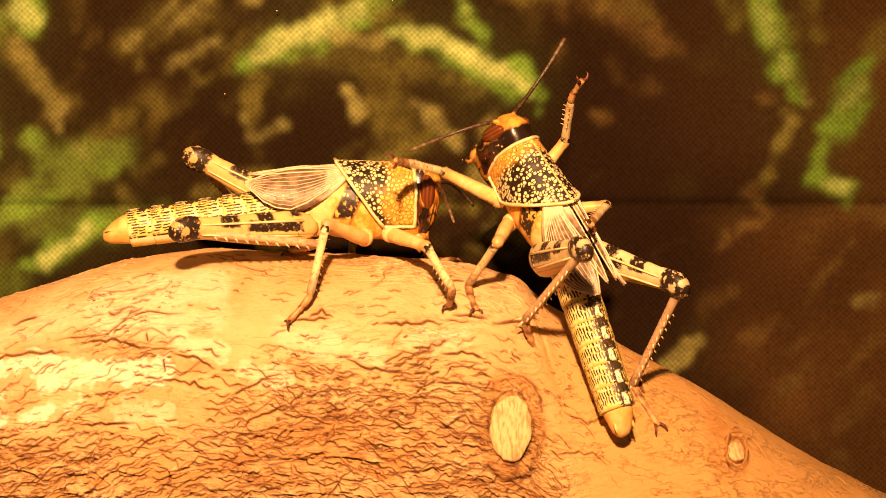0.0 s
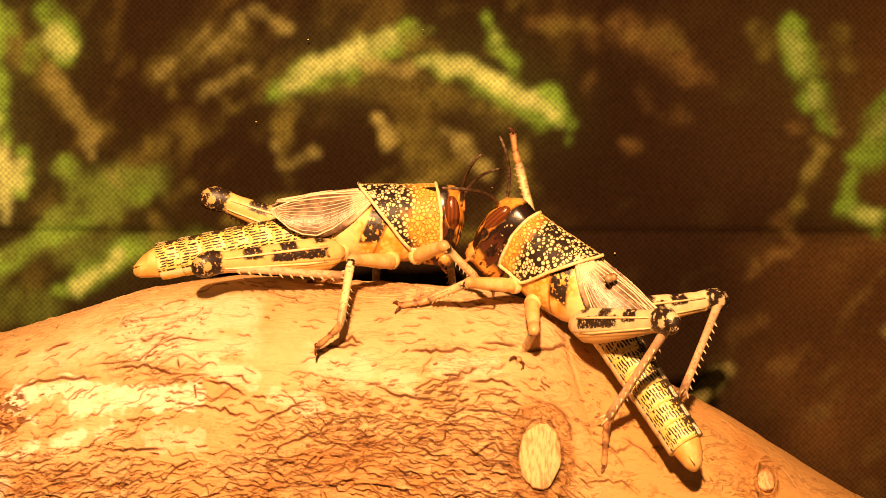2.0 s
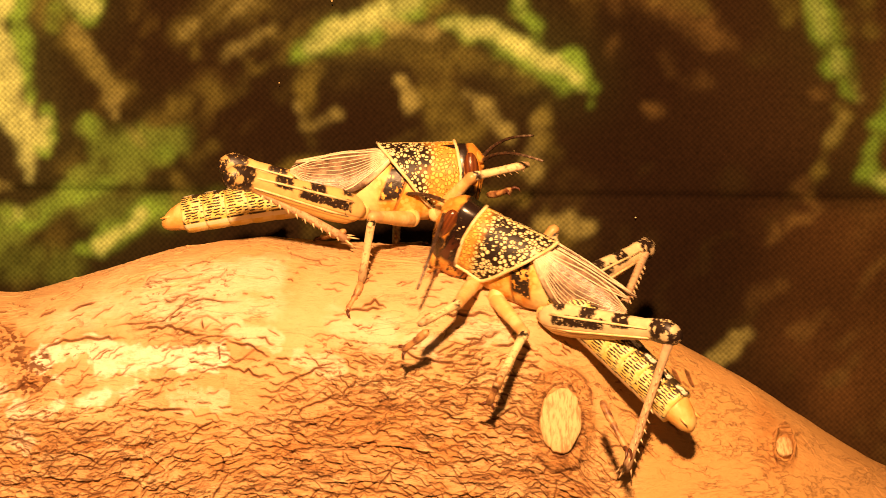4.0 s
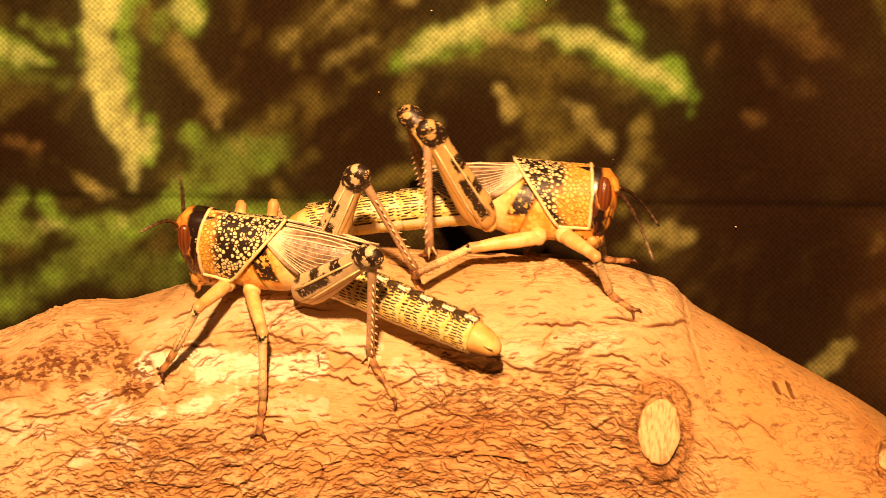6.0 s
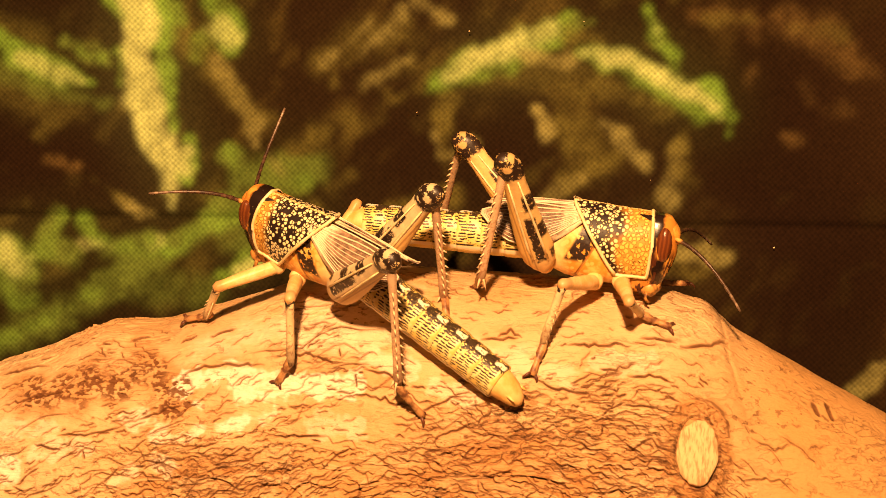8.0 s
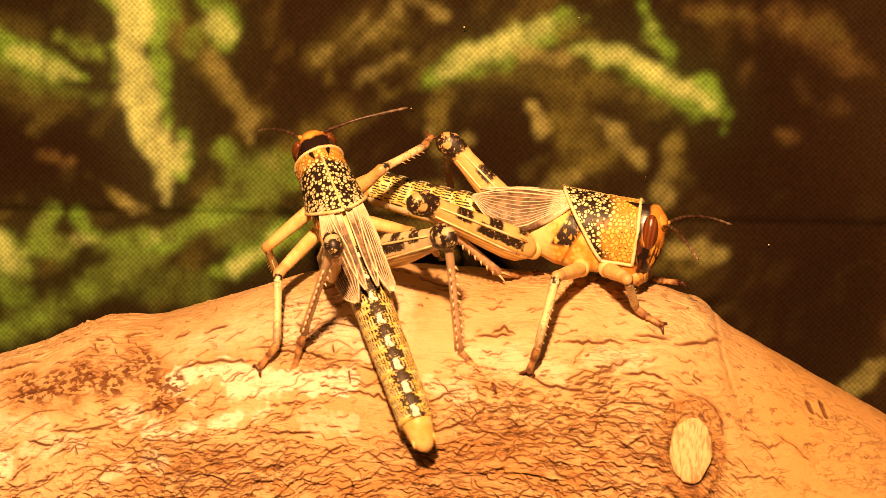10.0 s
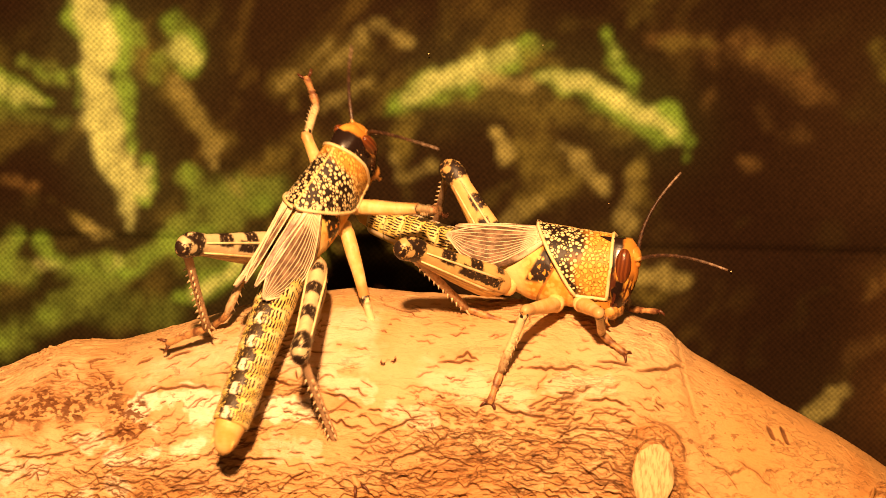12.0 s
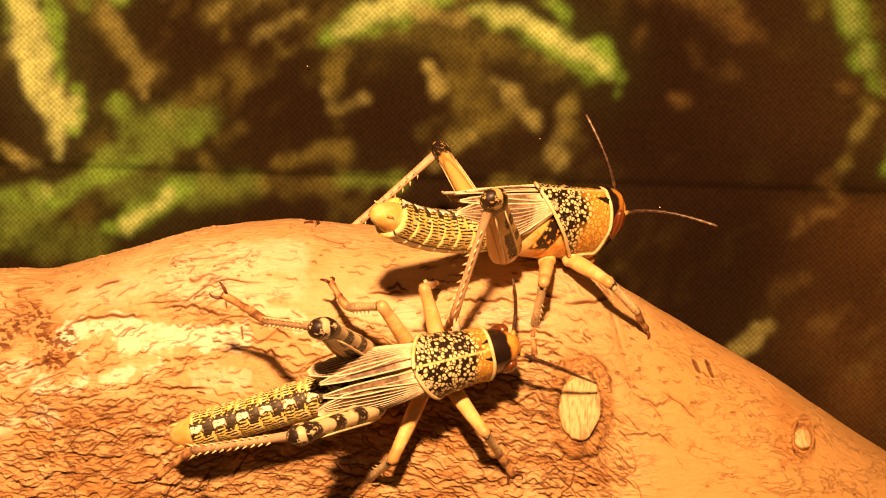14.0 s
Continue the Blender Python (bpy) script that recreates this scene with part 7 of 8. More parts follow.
    walk(second["body"], [(0, pose(0.01531, -0.00963, 0.01217, -14.9, -48.4, 138.6)), (0.5, pose(0.01327, -0.01033, 0.01045, -14.2, -36.5, 140.9)), (1, pose(0.01603, -0.01044, 0.00928, -8.4, -44.3, 136.6)), (1.5, pose(0.01524, -0.01151, 0.00926, -5.8, -43.7, 134.2)), (2, pose(0.01384, -0.01048, 0.0055, 1.3, -30.3, 152.2)), (2.5, pose(0.01653, -0.00899, 0.00301, -12.9, -28.5, 148.6)), (3, pose(0.01685, -0.00999, 0.00162, -6.8, -25.3, 150.2)), (5.5, pose(-0.03745, -0.01972, 0.00479, -30, -12.4, 179.8)), (6, pose(-0.04662, -0.01684, 0.00529, -21.7, -6.3, 172.2)), (6.5, pose(-0.04631, -0.01704, 0.00916, -21.9, -11.8, 160)), (7, pose(-0.04538, -0.01538, 0.00906, -15.8, -13.7, 155.5)), (7.5, pose(-0.04536, -0.01552, 0.00917, -17.1, -15, 155.6)), (10, pose(-0.04077, -0.01211, 0.01347, -22, -45.3, 125.7)), (10.5, pose(-0.04055, -0.01286, 0.0198, 2, -58.8, 97.8)), (11, pose(-0.04009, -0.01338, 0.02068, 5.6, -61.9, 94.8)), (11.5, pose(-0.03926, -0.01232, 0.02077, 13.1, -59.3, 86.4)), (12, pose(-0.03785, -0.01244, 0.01782, 24.1, -47, 48.6)), (12.5, pose(-0.0303, -0.02353, 0.00599, 39.2, -30.9, 26)), (13, pose(-0.02176, -0.03285, -0.00342, 69.1, -6.2, 24.9)), (13.5, pose(-0.01256, -0.03452, -0.00976, 66.9, -2, 23.9)), (14, pose(-0.0108, -0.0344, -0.00934, 67.8, -7.9, 26.5))])
    walk(second["abdomen"], [(0, pose(-0.006, 0, 0.0005, 0, 10.5, 170.5)), (0.5, pose(-0.006, 0, 0.0005, 0, 17.6, 171)), (1, pose(-0.006, 0, 0.0005, 0, 10.5, 174.7)), (1.5, pose(-0.006, 0, 0.0005, 0, 12.9, 179)), (2, pose(-0.006, 0, 0.0005, 0, 16.7, 168.9)), (2.5, pose(-0.006, 0, 0.0005, 0, 8.5, 161.3)), (3, pose(-0.006, 0, 0.0005, 0, 10.9, 157.6)), (5.5, pose(-0.006, 0, 0.0005, 0, -3, 162.5)), (6, pose(-0.006, 0, 0.0005, 0, 5.8, 165.7)), (6.5, pose(-0.006, 0, 0.0005, 0, 24.2, -177.5)), (7, pose(-0.006, 0, 0.0005, 0, 19.5, -179.8)), (7.5, pose(-0.006, 0, 0.0005, 0, 19, -179.6)), (10, pose(-0.006, 0, 0.0005, 0, 6.3, 180)), (10.5, pose(-0.006, 0, 0.0005, 0, 3.4, -175.7)), (11, pose(-0.006, 0, 0.0005, 0, 2.9, -175.6)), (11.5, pose(-0.006, 0, 0.0005, 0, 3.2, -176.8)), (12, pose(-0.006, 0, 0.0005, 0, 4.6, -167.9)), (12.5, pose(-0.006, 0, 0.0005, 0, 10.1, 173.6)), (13, pose(-0.006, 0, 0.0005, 0, 39, -173.8)), (13.5, pose(-0.006, 0, 0.0005, 0, 32, -174.5)), (14, pose(-0.006, 0, 0.0005, 0, 28.9, -178.6))])
    curl = [(0, 0, 0.9), (1.5, 0, 0.88), (2, 0, 0.86), (3, 0, 0.86), (5.5, 0, 0.95), (6, 0, 1), (12, 0, 1), (12.5, 0, 0.96), (14, 0, 0.93)]
    walk(second["head"], [(0, pose(0.00299, 0, -0.00217, 0, -16, 0)), (1.5, pose(0.0035, 0, -0.00242, 0, -18, 0)), (3, pose(0.00298, 0, -0.00191, 0, -14, 0)), (5.5, pose(0.0009, 0, 0, 0, 0, 0)), (7.5, pose(0.0007, 0, 0, 0, 0, 0)), (10, pose(0.0006, 0, 0, 0, 0, 0)), (10.5, pose(0.00195, 0, -0.00083, 0, -6, 0)), (12, pose(0.00195, 0, -0.00083, 0, -6, 0)), (12.5, pose(0.00206, 0, -0.00042, 0, -3, 0)), (13, pose(0.002, 0, 0, 0, 0, 0)), (13.5, pose(0.0013, 0, 0, 0, 0, 0)), (14, pose(0.001, 0, 0, 0, 0, 0))])
    for k in range(1, 9):
        walk(second["segment%d" % k], [(t, curled(k, b, f)) for t, b, f in curl])
    walk(second["antennaR"], [(0, pose(0.01276, -0.001, 0.00438, -0.1, -43.1, -57.1)), (0.5, pose(0.01285, -0.001, 0.00441, -0.1, -46.8, -24.7)), (1, pose(0.01295, -0.001, 0.00444, -0.1, 8.3, -56)), (1.5, pose(0.01304, -0.001, 0.00446, -0.1, -3.3, -51.7)), (2, pose(0.01302, -0.001, 0.00441, -0.1, -22.7, -40.9)), (2.5, pose(0.013, -0.001, 0.00435, -0.1, -10.3, -47.1)), (3, pose(0.01298, -0.001, 0.0043, -0.1, 5.4, -22.8)), (5.5, pose(0.0121, -0.001, 0.0036, -0.1, 52.1, -9.4)), (6, pose(0.01205, -0.001, 0.0036, -0.1, 1.1, -63.1)), (6.5, pose(0.012, -0.001, 0.0036, -0.1, -5.4, -85.8)), (7, pose(0.01195, -0.001, 0.0036, -0.1, -52.3, -103.5)), (7.5, pose(0.0119, -0.001, 0.0036, -0.1, -58.9, -83.6)), (10, pose(0.0118, -0.001, 0.0036, -0.1, -10.1, -94.1)), (10.5, pose(0.01271, -0.001, 0.00392, -0.1, 31, -26.7)), (11, pose(0.01271, -0.001, 0.00392, -0.1, 26.7, -20)), (11.5, pose(0.01271, -0.001, 0.00392, -0.1, -14.5, -66.5)), (12, pose(0.01271, -0.001, 0.00392, -0.1, -13.5, -87.1)), (12.5, pose(0.01306, -0.001, 0.00376, -0.1, -30.7, -90.7)), (13, pose(0.0132, -0.001, 0.0036, -0.1, -4, -80)), (13.5, pose(0.0125, -0.001, 0.0036, -0.1, 22.7, -38.1)), (14, pose(0.0122, -0.001, 0.0036, -0.1, 11.6, -27.1))])
    walk(second["antennaL"], [(0, pose(0.01276, 0.001, 0.00438, 0, 29.9, 73.7)), (0.5, pose(0.01285, 0.001, 0.00441, 0.1, -15.3, 104.5)), (1, pose(0.01295, 0.001, 0.00444, 0.1, -8.2, 88.5)), (1.5, pose(0.01304, 0.001, 0.00446, 0.1, 7.6, 104.8)), (2, pose(0.01302, 0.001, 0.00441, 0, -8.1, 71.2)), (2.5, pose(0.013, 0.001, 0.00435, 0, -24.3, 60.2)), (3, pose(0.01298, 0.001, 0.0043, 0.1, 1.1, 118.8)), (5.5, pose(0.0121, 0.001, 0.0036, 0, 35.5, 60.3)), (6, pose(0.01205, 0.001, 0.0036, 0.1, -29.6, 87.5)), (6.5, pose(0.012, 0.001, 0.0036, 0, -4.2, 38.3)), (7, pose(0.01195, 0.001, 0.0036, 0, -5.9, 39.8)), (7.5, pose(0.0119, 0.001, 0.0036, 0, -14.2, 41.5)), (10, pose(0.0118, 0.001, 0.0036, 0, 38.1, 25.1)), (10.5, pose(0.01271, 0.001, 0.00392, 0, -22.2, 48.6)), (11, pose(0.01271, 0.001, 0.00392, 0, -19.9, 47.8)), (11.5, pose(0.01271, 0.001, 0.00392, 0, -23.1, 44.5)), (12, pose(0.01271, 0.001, 0.00392, 0, -6.3, 29.6)), (12.5, pose(0.01306, 0.001, 0.00376, -0.1, 63.9, 21.6)), (13, pose(0.0132, 0.001, 0.0036, 0, 50.8, 44.1)), (13.5, pose(0.0125, 0.001, 0.0036, 0, 36.5, 57.4)), (14, pose(0.0122, 0.001, 0.0036, 0, 39.4, 52.1))])
    walk(second["RF"][0], [(0, pose(0.0044, -0.0026, -0.0036, 156, -45.3, -65.2)), (0.5, pose(0.0044, -0.0026, -0.0036, 153.1, -52, -61.4)), (1, pose(0.0044, -0.0026, -0.0036, 142.1, -50.6, -47.3)), (1.5, pose(0.0044, -0.0026, -0.0036, 140.7, -51.9, -45.5)), (2, pose(0.0044, -0.0026, -0.0036, 112, -58.1, -10.9)), (2.5, pose(0.0044, -0.0026, -0.0036, 106, 16.5, 2.4)), (3, pose(0.0044, -0.0026, -0.0036, 104.1, 17.3, -4.3)), (4.25, pose(0.0044, -0.0026, -0.0036, 104.6, -19.3, -32.2)), (5.5, pose(0.0044, -0.0026, -0.0036, 130.7, -49.4, -75.5)), (7.5, pose(0.0044, -0.0026, -0.0036, 124.4, 7, -60.2)), (10, pose(0.0044, -0.0026, -0.0036, 146.6, -53.2, -107)), (10.5, pose(0.0044, -0.0026, -0.0036, 126.4, -11.2, -72.3)), (11, pose(0.0044, -0.0026, -0.0036, 128.7, -34.4, -78.1)), (11.5, pose(0.0044, -0.0026, -0.0036, 126.2, -10, -71.8)), (12, pose(0.0044, -0.0026, -0.0036, 126, 4.7, -66)), (12.5, pose(0.0044, -0.0026, -0.0036, 126.2, -5.8, -92.8)), (13, pose(0.0044, -0.0026, -0.0036, 121.5, -9.4, -58.5)), (13.5, pose(0.0044, -0.0026, -0.0036, 131.4, -26.8, -89.1)), (14, pose(0.0044, -0.0026, -0.0036, 126.6, -31.9, -79.4))])
    walk(second["RF"][1], [(0, pose(0.0093, 0, 0, 0, 53.1, 0)), (0.5, pose(0.0093, 0, 0, 3.9, -2.5, 8)), (1, pose(0.0093, 0, 0, 2.4, 28.5, 1.6)), (1.5, pose(0.0093, 0, 0, 0.3, 17.4, -3.6)), (2, pose(0.0093, 0, 0, -2.1, 5.1, -15.9)), (2.25, pose(0.0093, 0, 0, -3.3, 54.3, -18.1)), (2.5, pose(0.0093, 0, 0, -173.3, 76.3, 171.1)), (3, pose(0.0093, 0, 0, -155.4, 73.4, -170.3)), (4.25, pose(0.0093, 0, 0, -140.7, 34.2, -153.2)), (5.5, pose(0.0093, 0, 0, -139.4, -5.6, -148.3)), (7.5, pose(0.0093, 0, 0, -147, -17.4, -111.5)), (10, pose(0.0093, 0, 0, -158.6, -17.7, -74.5)), (10.25, pose(0.0093, 0, 0, -177.6, -10.5, -5.6)), (10.5, pose(0.0093, 0, 0, -178.3, 9.3, 58.6)), (11, pose(0.0093, 0, 0, 176, 6.1, 18.3)), (11.5, pose(0.0093, 0, 0, 179, 1.2, 62.4)), (12, pose(0.0093, 0, 0, 179.2, 4.4, 66.4)), (12.25, pose(0.0093, 0, 0, -159.9, -36.8, 2.9)), (12.5, pose(0.0093, 0, 0, -107, -26.6, -83.8)), (13, pose(0.0093, 0, 0, -121.1, -20.7, -49.5)), (13.5, pose(0.0093, 0, 0, -102, -14.1, -108.2)), (14, pose(0.0093, 0, 0, -106.7, -13.8, -88.9))])
    walk(second["RF"][2], [(0, pose(0.00931, -0.00663, 0.011, -11.1, -82.5, 16.8)), (0.5, pose(0.00847, -0.01262, 0.01048, 70.7, -86.9, -65.2)), (1, pose(0.01158, -0.00694, 0.01147, 61, -24.6, -55.2)), (1.5, pose(0.01245, -0.00792, 0.0111, 63.5, -23.4, -61.2)), (2, pose(0.0153, -0.0031, 0.01022, 22.7, -46.8, 3.6)), (2.5, pose(0.01181, 0.00557, -0.00321, -40.7, -19, 99.2)), (3, pose(0.01204, 0.00485, -0.00414, -40.9, 6.8, 101)), (4.25, pose(0.00986, -0.00069, -0.00435, -44.4, 61.5, 95.4)), (5.5, pose(0.00768, -0.00623, -0.00455, 149.5, 63.3, -72.2)), (7.5, pose(0.00894, -0.00616, -0.01198, 179.8, 5.1, -26.6)), (10, pose(0.00575, -0.0156, 0.00171, 175.9, 32.8, -38.3)), (10.5, pose(0.0051, -0.01511, 0.00552, 178, 32.1, -34.3)), (11, pose(0.0061, -0.01533, 0.00836, 168.7, 18.2, -55.8)), (11.5, pose(0.00406, -0.01532, 0.00478, 178.3, 57, -41)), (12, pose(0.0061, -0.01629, 0.00201, -127.6, 59.1, 21)), (12.5, pose(0.00525, -0.01357, -0.01088, -151.1, 12.7, -15)), (13, pose(0.01294, -0.01539, -0.00787, -154.2, -8.7, -89.9)), (13.5, pose(0.00816, -0.01181, -0.00704, -147.6, 30.3, -57.6)), (14, pose(0.00987, -0.01395, -0.00527, -148, 30.4, -58.4))])
    walk(second["LF"][0], [(0, pose(0.0044, 0.0026, -0.0036, 126.7, -4.8, 44.9)), (0.5, pose(0.0044, 0.0026, -0.0036, 119.7, -19, 77.9)), (1, pose(0.0044, 0.0026, -0.0036, 117.6, -0.1, 90.2)), (1.5, pose(0.0044, 0.0026, -0.0036, 117.7, -3.1, 88.3)), (2, pose(0.0044, 0.0026, -0.0036, 117.8, 2, 68.9)), (2.5, pose(0.0044, 0.0026, -0.0036, 118.4, -6.9, 56.9)), (3, pose(0.0044, 0.0026, -0.0036, 110.3, -12.7, 101.8)), (5.5, pose(0.0044, 0.0026, -0.0036, 113.7, -3.8, 78.3)), (6, pose(0.0044, 0.0026, -0.0036, 113, -10.8, 84.1)), (6.25, pose(0.0044, 0.0026, -0.0036, 112.8, 11.3, 46.4)), (6.5, pose(0.0044, 0.0026, -0.0036, 97.6, 28.1, 3.5)), (7, pose(0.0044, 0.0026, -0.0036, 110.7, 6.7, 44.8)), (7.5, pose(0.0044, 0.0026, -0.0036, 111, 9.2, 46.8)), (10, pose(0.0044, 0.0026, -0.0036, 129.6, 28.1, 100.5)), (10.5, pose(0.0044, 0.0026, -0.0036, 106.8, 13.6, 41.8)), (11, pose(0.0044, 0.0026, -0.0036, 106.6, -14.6, 57.2)), (11.5, pose(0.0044, 0.0026, -0.0036, 105.6, -10.5, 61.8)), (12, pose(0.0044, 0.0026, -0.0036, 112, -37.8, 46.7)), (12.5, pose(0.0044, 0.0026, -0.0036, 73.6, -56, 97.1)), (13.5, pose(0.0044, 0.0026, -0.0036, 70.2, -36.6, 101.8)), (14, pose(0.0044, 0.0026, -0.0036, 69.4, -30, 103.2))])
    walk(second["LF"][1], [(0, pose(0.0093, 0, 0, 0, 39.1, 0)), (0.5, pose(0.0093, 0, 0, 0.3, 23.7, 0.6)), (1, pose(0.0093, 0, 0, 5.3, 20.9, 13.8)), (1.5, pose(0.0093, 0, 0, 1.6, 29.5, 4.9)), (1.75, pose(0.0093, 0, 0, 0.1, -24, -21.6)), (2, pose(0.0093, 0, 0, 54, -65.3, -89.9)), (2.25, pose(0.0093, 0, 0, 8.7, -30.6, -33.4)), (2.5, pose(0.0093, 0, 0, 5.3, 13.6, -12.4)), (3, pose(0.0093, 0, 0, 4.7, -18.7, -0.1)), (5.5, pose(0.0093, 0, 0, 18.1, -21.1, -38.1)), (6, pose(0.0093, 0, 0, 52.1, -47.7, -93.6)), (6.5, pose(0.0093, 0, 0, 30.7, 9.9, -39.6)), (7, pose(0.0093, 0, 0, 41, -46.7, -67.7)), (7.5, pose(0.0093, 0, 0, 37, -44.2, -62.1)), (10, pose(0.0093, 0, 0, 37.6, -37.8, -63)), (10.5, pose(0.0093, 0, 0, 10.1, -19, -9.3)), (11, pose(0.0093, 0, 0, 34.9, -37.9, -58.2)), (11.5, pose(0.0093, 0, 0, 27.6, -27.4, -44.9)), (12, pose(0.0093, 0, 0, 33, -36.2, -55)), (12.5, pose(0.0093, 0, 0, 41.2, 5.3, -83.1)), (13.5, pose(0.0093, 0, 0, 41.8, -7.8, -112.5)), (14, pose(0.0093, 0, 0, 42.3, -9, -115.8))])
    walk(second["LF"][2], [(0, pose(0.0124, 0.01664, 0.00091, -17.1, -34.6, 95.9)), (0.25, pose(0.0086, 0.01754, 0.00228, -10.7, 19.2, 55.2)), (0.5, pose(0.00481, 0.01844, 0.00364, -64.1, 56.4, -20.5)), (1, pose(0.00253, 0.0196, -0.00049, -77.7, 61.5, -36.4)), (1.5, pose(0.00148, 0.0192, -0.0002, -84.9, 58.4, -44.8)), (2, pose(0.01249, 0.0092, -0.01067, -17.3, 38.8, 38)), (2.5, pose(0.01168, 0.01853, -0.00211, -14.5, 18.8, 43.7)), (3, pose(0.00337, 0.0199, -0.00072, -43.8, 63, 3.1)), (5.5, pose(0.00843, 0.01799, -0.00826, -18.4, 65.8, 31.1)), (6, pose(0.00899, 0.0124, -0.0095, -35.8, 60.8, 11.7)), (6.5, pose(0.01574, 0.00544, -0.01552, -12.8, 13.7, 45.9)), (7, pose(0.01465, 0.00729, -0.01213, -12.8, 6.2, 46.2)), (7.5, pose(0.01446, 0.00805, -0.01259, -15.1, 11.5, 31.1)), (10, pose(0.0033, 0.00967, -0.01641, -71.3, 72.3, -38.1)), (10.25, pose(0.01067, 0.01071, -0.01302, -0.9, 18.7, 44.8)), (10.5, pose(0.01804, 0.01174, -0.00964, -8.7, -47.2, 71.1)), (11, pose(0.01492, 0.01268, -0.0071, -1.5, 24, 42.4)), (11.5, pose(0.01379, 0.01519, -0.00699, -2.6, 22.8, 39.7)), (12, pose(0.0164, 0.01163, -0.00109, -3.8, -39.3, 46.7)), (12.5, pose(0.00444, 0.01534, 0.00032, -5.5, 34.1, 77.1)), (13.5, pose(0.0062, 0.01218, -0.00554, -47.6, 57.4, 21.7)), (14, pose(0.00634, 0.01148, -0.0065, -57.1, 52.8, 10.1))])
    walk(second["RM"][0], [(0, pose(0.0006, -0.003, -0.0042, -135.4, -30.3, -120.4)), (0.5, pose(0.0006, -0.003, -0.0042, -136.5, -34.5, -118.2)), (1.5, pose(0.0006, -0.003, -0.0042, -106.7, -47.6, -162.2)), (5.5, pose(0.0006, -0.003, -0.0042, -167.2, -58.6, -90.2)), (6, pose(0.0006, -0.003, -0.0042, -167.9, -60, -89.4)), (6.5, pose(0.0006, -0.003, -0.0042, -160.8, -35.8, -98.7)), (7, pose(0.0006, -0.003, -0.0042, -163.6, -48.5, -94.6)), (7.5, pose(0.0006, -0.003, -0.0042, -163, -45.7, -95.5)), (10, pose(0.0006, -0.003, -0.0042, -139.4, -19.3, -136.8)), (10.5, pose(0.0006, -0.003, -0.0042, -139.3, 15.2, -141.3)), (11, pose(0.0006, -0.003, -0.0042, -139.8, 13.1, -143.5)), (11.5, pose(0.0006, -0.003, -0.0042, -139.7, 15.4, -143.2)), (12, pose(0.0006, -0.003, -0.0042, -137.7, 31, -138.2)), (12.5, pose(0.0006, -0.003, -0.0042, -131.8, 49.8, -129.2)), (13, pose(0.0006, -0.003, -0.0042, -131.5, 10.6, -128.7)), (13.5, pose(0.0006, -0.003, -0.0042, -131.1, -6.3, -118.1)), (14, pose(0.0006, -0.003, -0.0042, -131.5, 10.8, -126.9))])
    walk(second["RM"][1], [(0, pose(0.01, 0, 0, 180, 79, 180)), (0.5, pose(0.01, 0, 0, -170.8, 72.9, -170.5)), (1.5, pose(0.01, 0, 0, -7.9, 74.2, -6.9)), (3.5, pose(0.01, 0, 0, 140.8, 32.2, 146)), (5.5, pose(0.01, 0, 0, 140.1, -39.3, 155.3)), (6, pose(0.01, 0, 0, 141.9, -38.9, 152.4)), (6.5, pose(0.01, 0, 0, 143, -40, 150.6)), (7, pose(0.01, 0, 0, 140.7, -38, 154.3)), (7.5, pose(0.01, 0, 0, 141, -38.5, 153.9)), (8.75, pose(0.01, 0, 0, 161.3, 9.6, 87.4)), (10, pose(0.01, 0, 0, 116.3, 43.7, 4.5)), (10.25, pose(0.01, 0, 0, 122, -4.1, 19.8)), (10.5, pose(0.01, 0, 0, 112.7, -51.6, 37.7)), (11, pose(0.01, 0, 0, 112.5, -52.1, 37.9)), (11.5, pose(0.01, 0, 0, 90.1, -49.9, 66.6)), (12, pose(0.01, 0, 0, 125.9, 0.4, -3.2)), (12.5, pose(0.01, 0, 0, 112.4, 24.5, -59.5)), (12.75, pose(0.01, 0, 0, 114.5, -19.9, -14.4)), (13, pose(0.01, 0, 0, 70.8, -46.9, 56.2)), (13.5, pose(0.01, 0, 0, 41.4, -46.1, 96)), (14, pose(0.01, 0, 0, 66.8, -39.3, 59.2))])
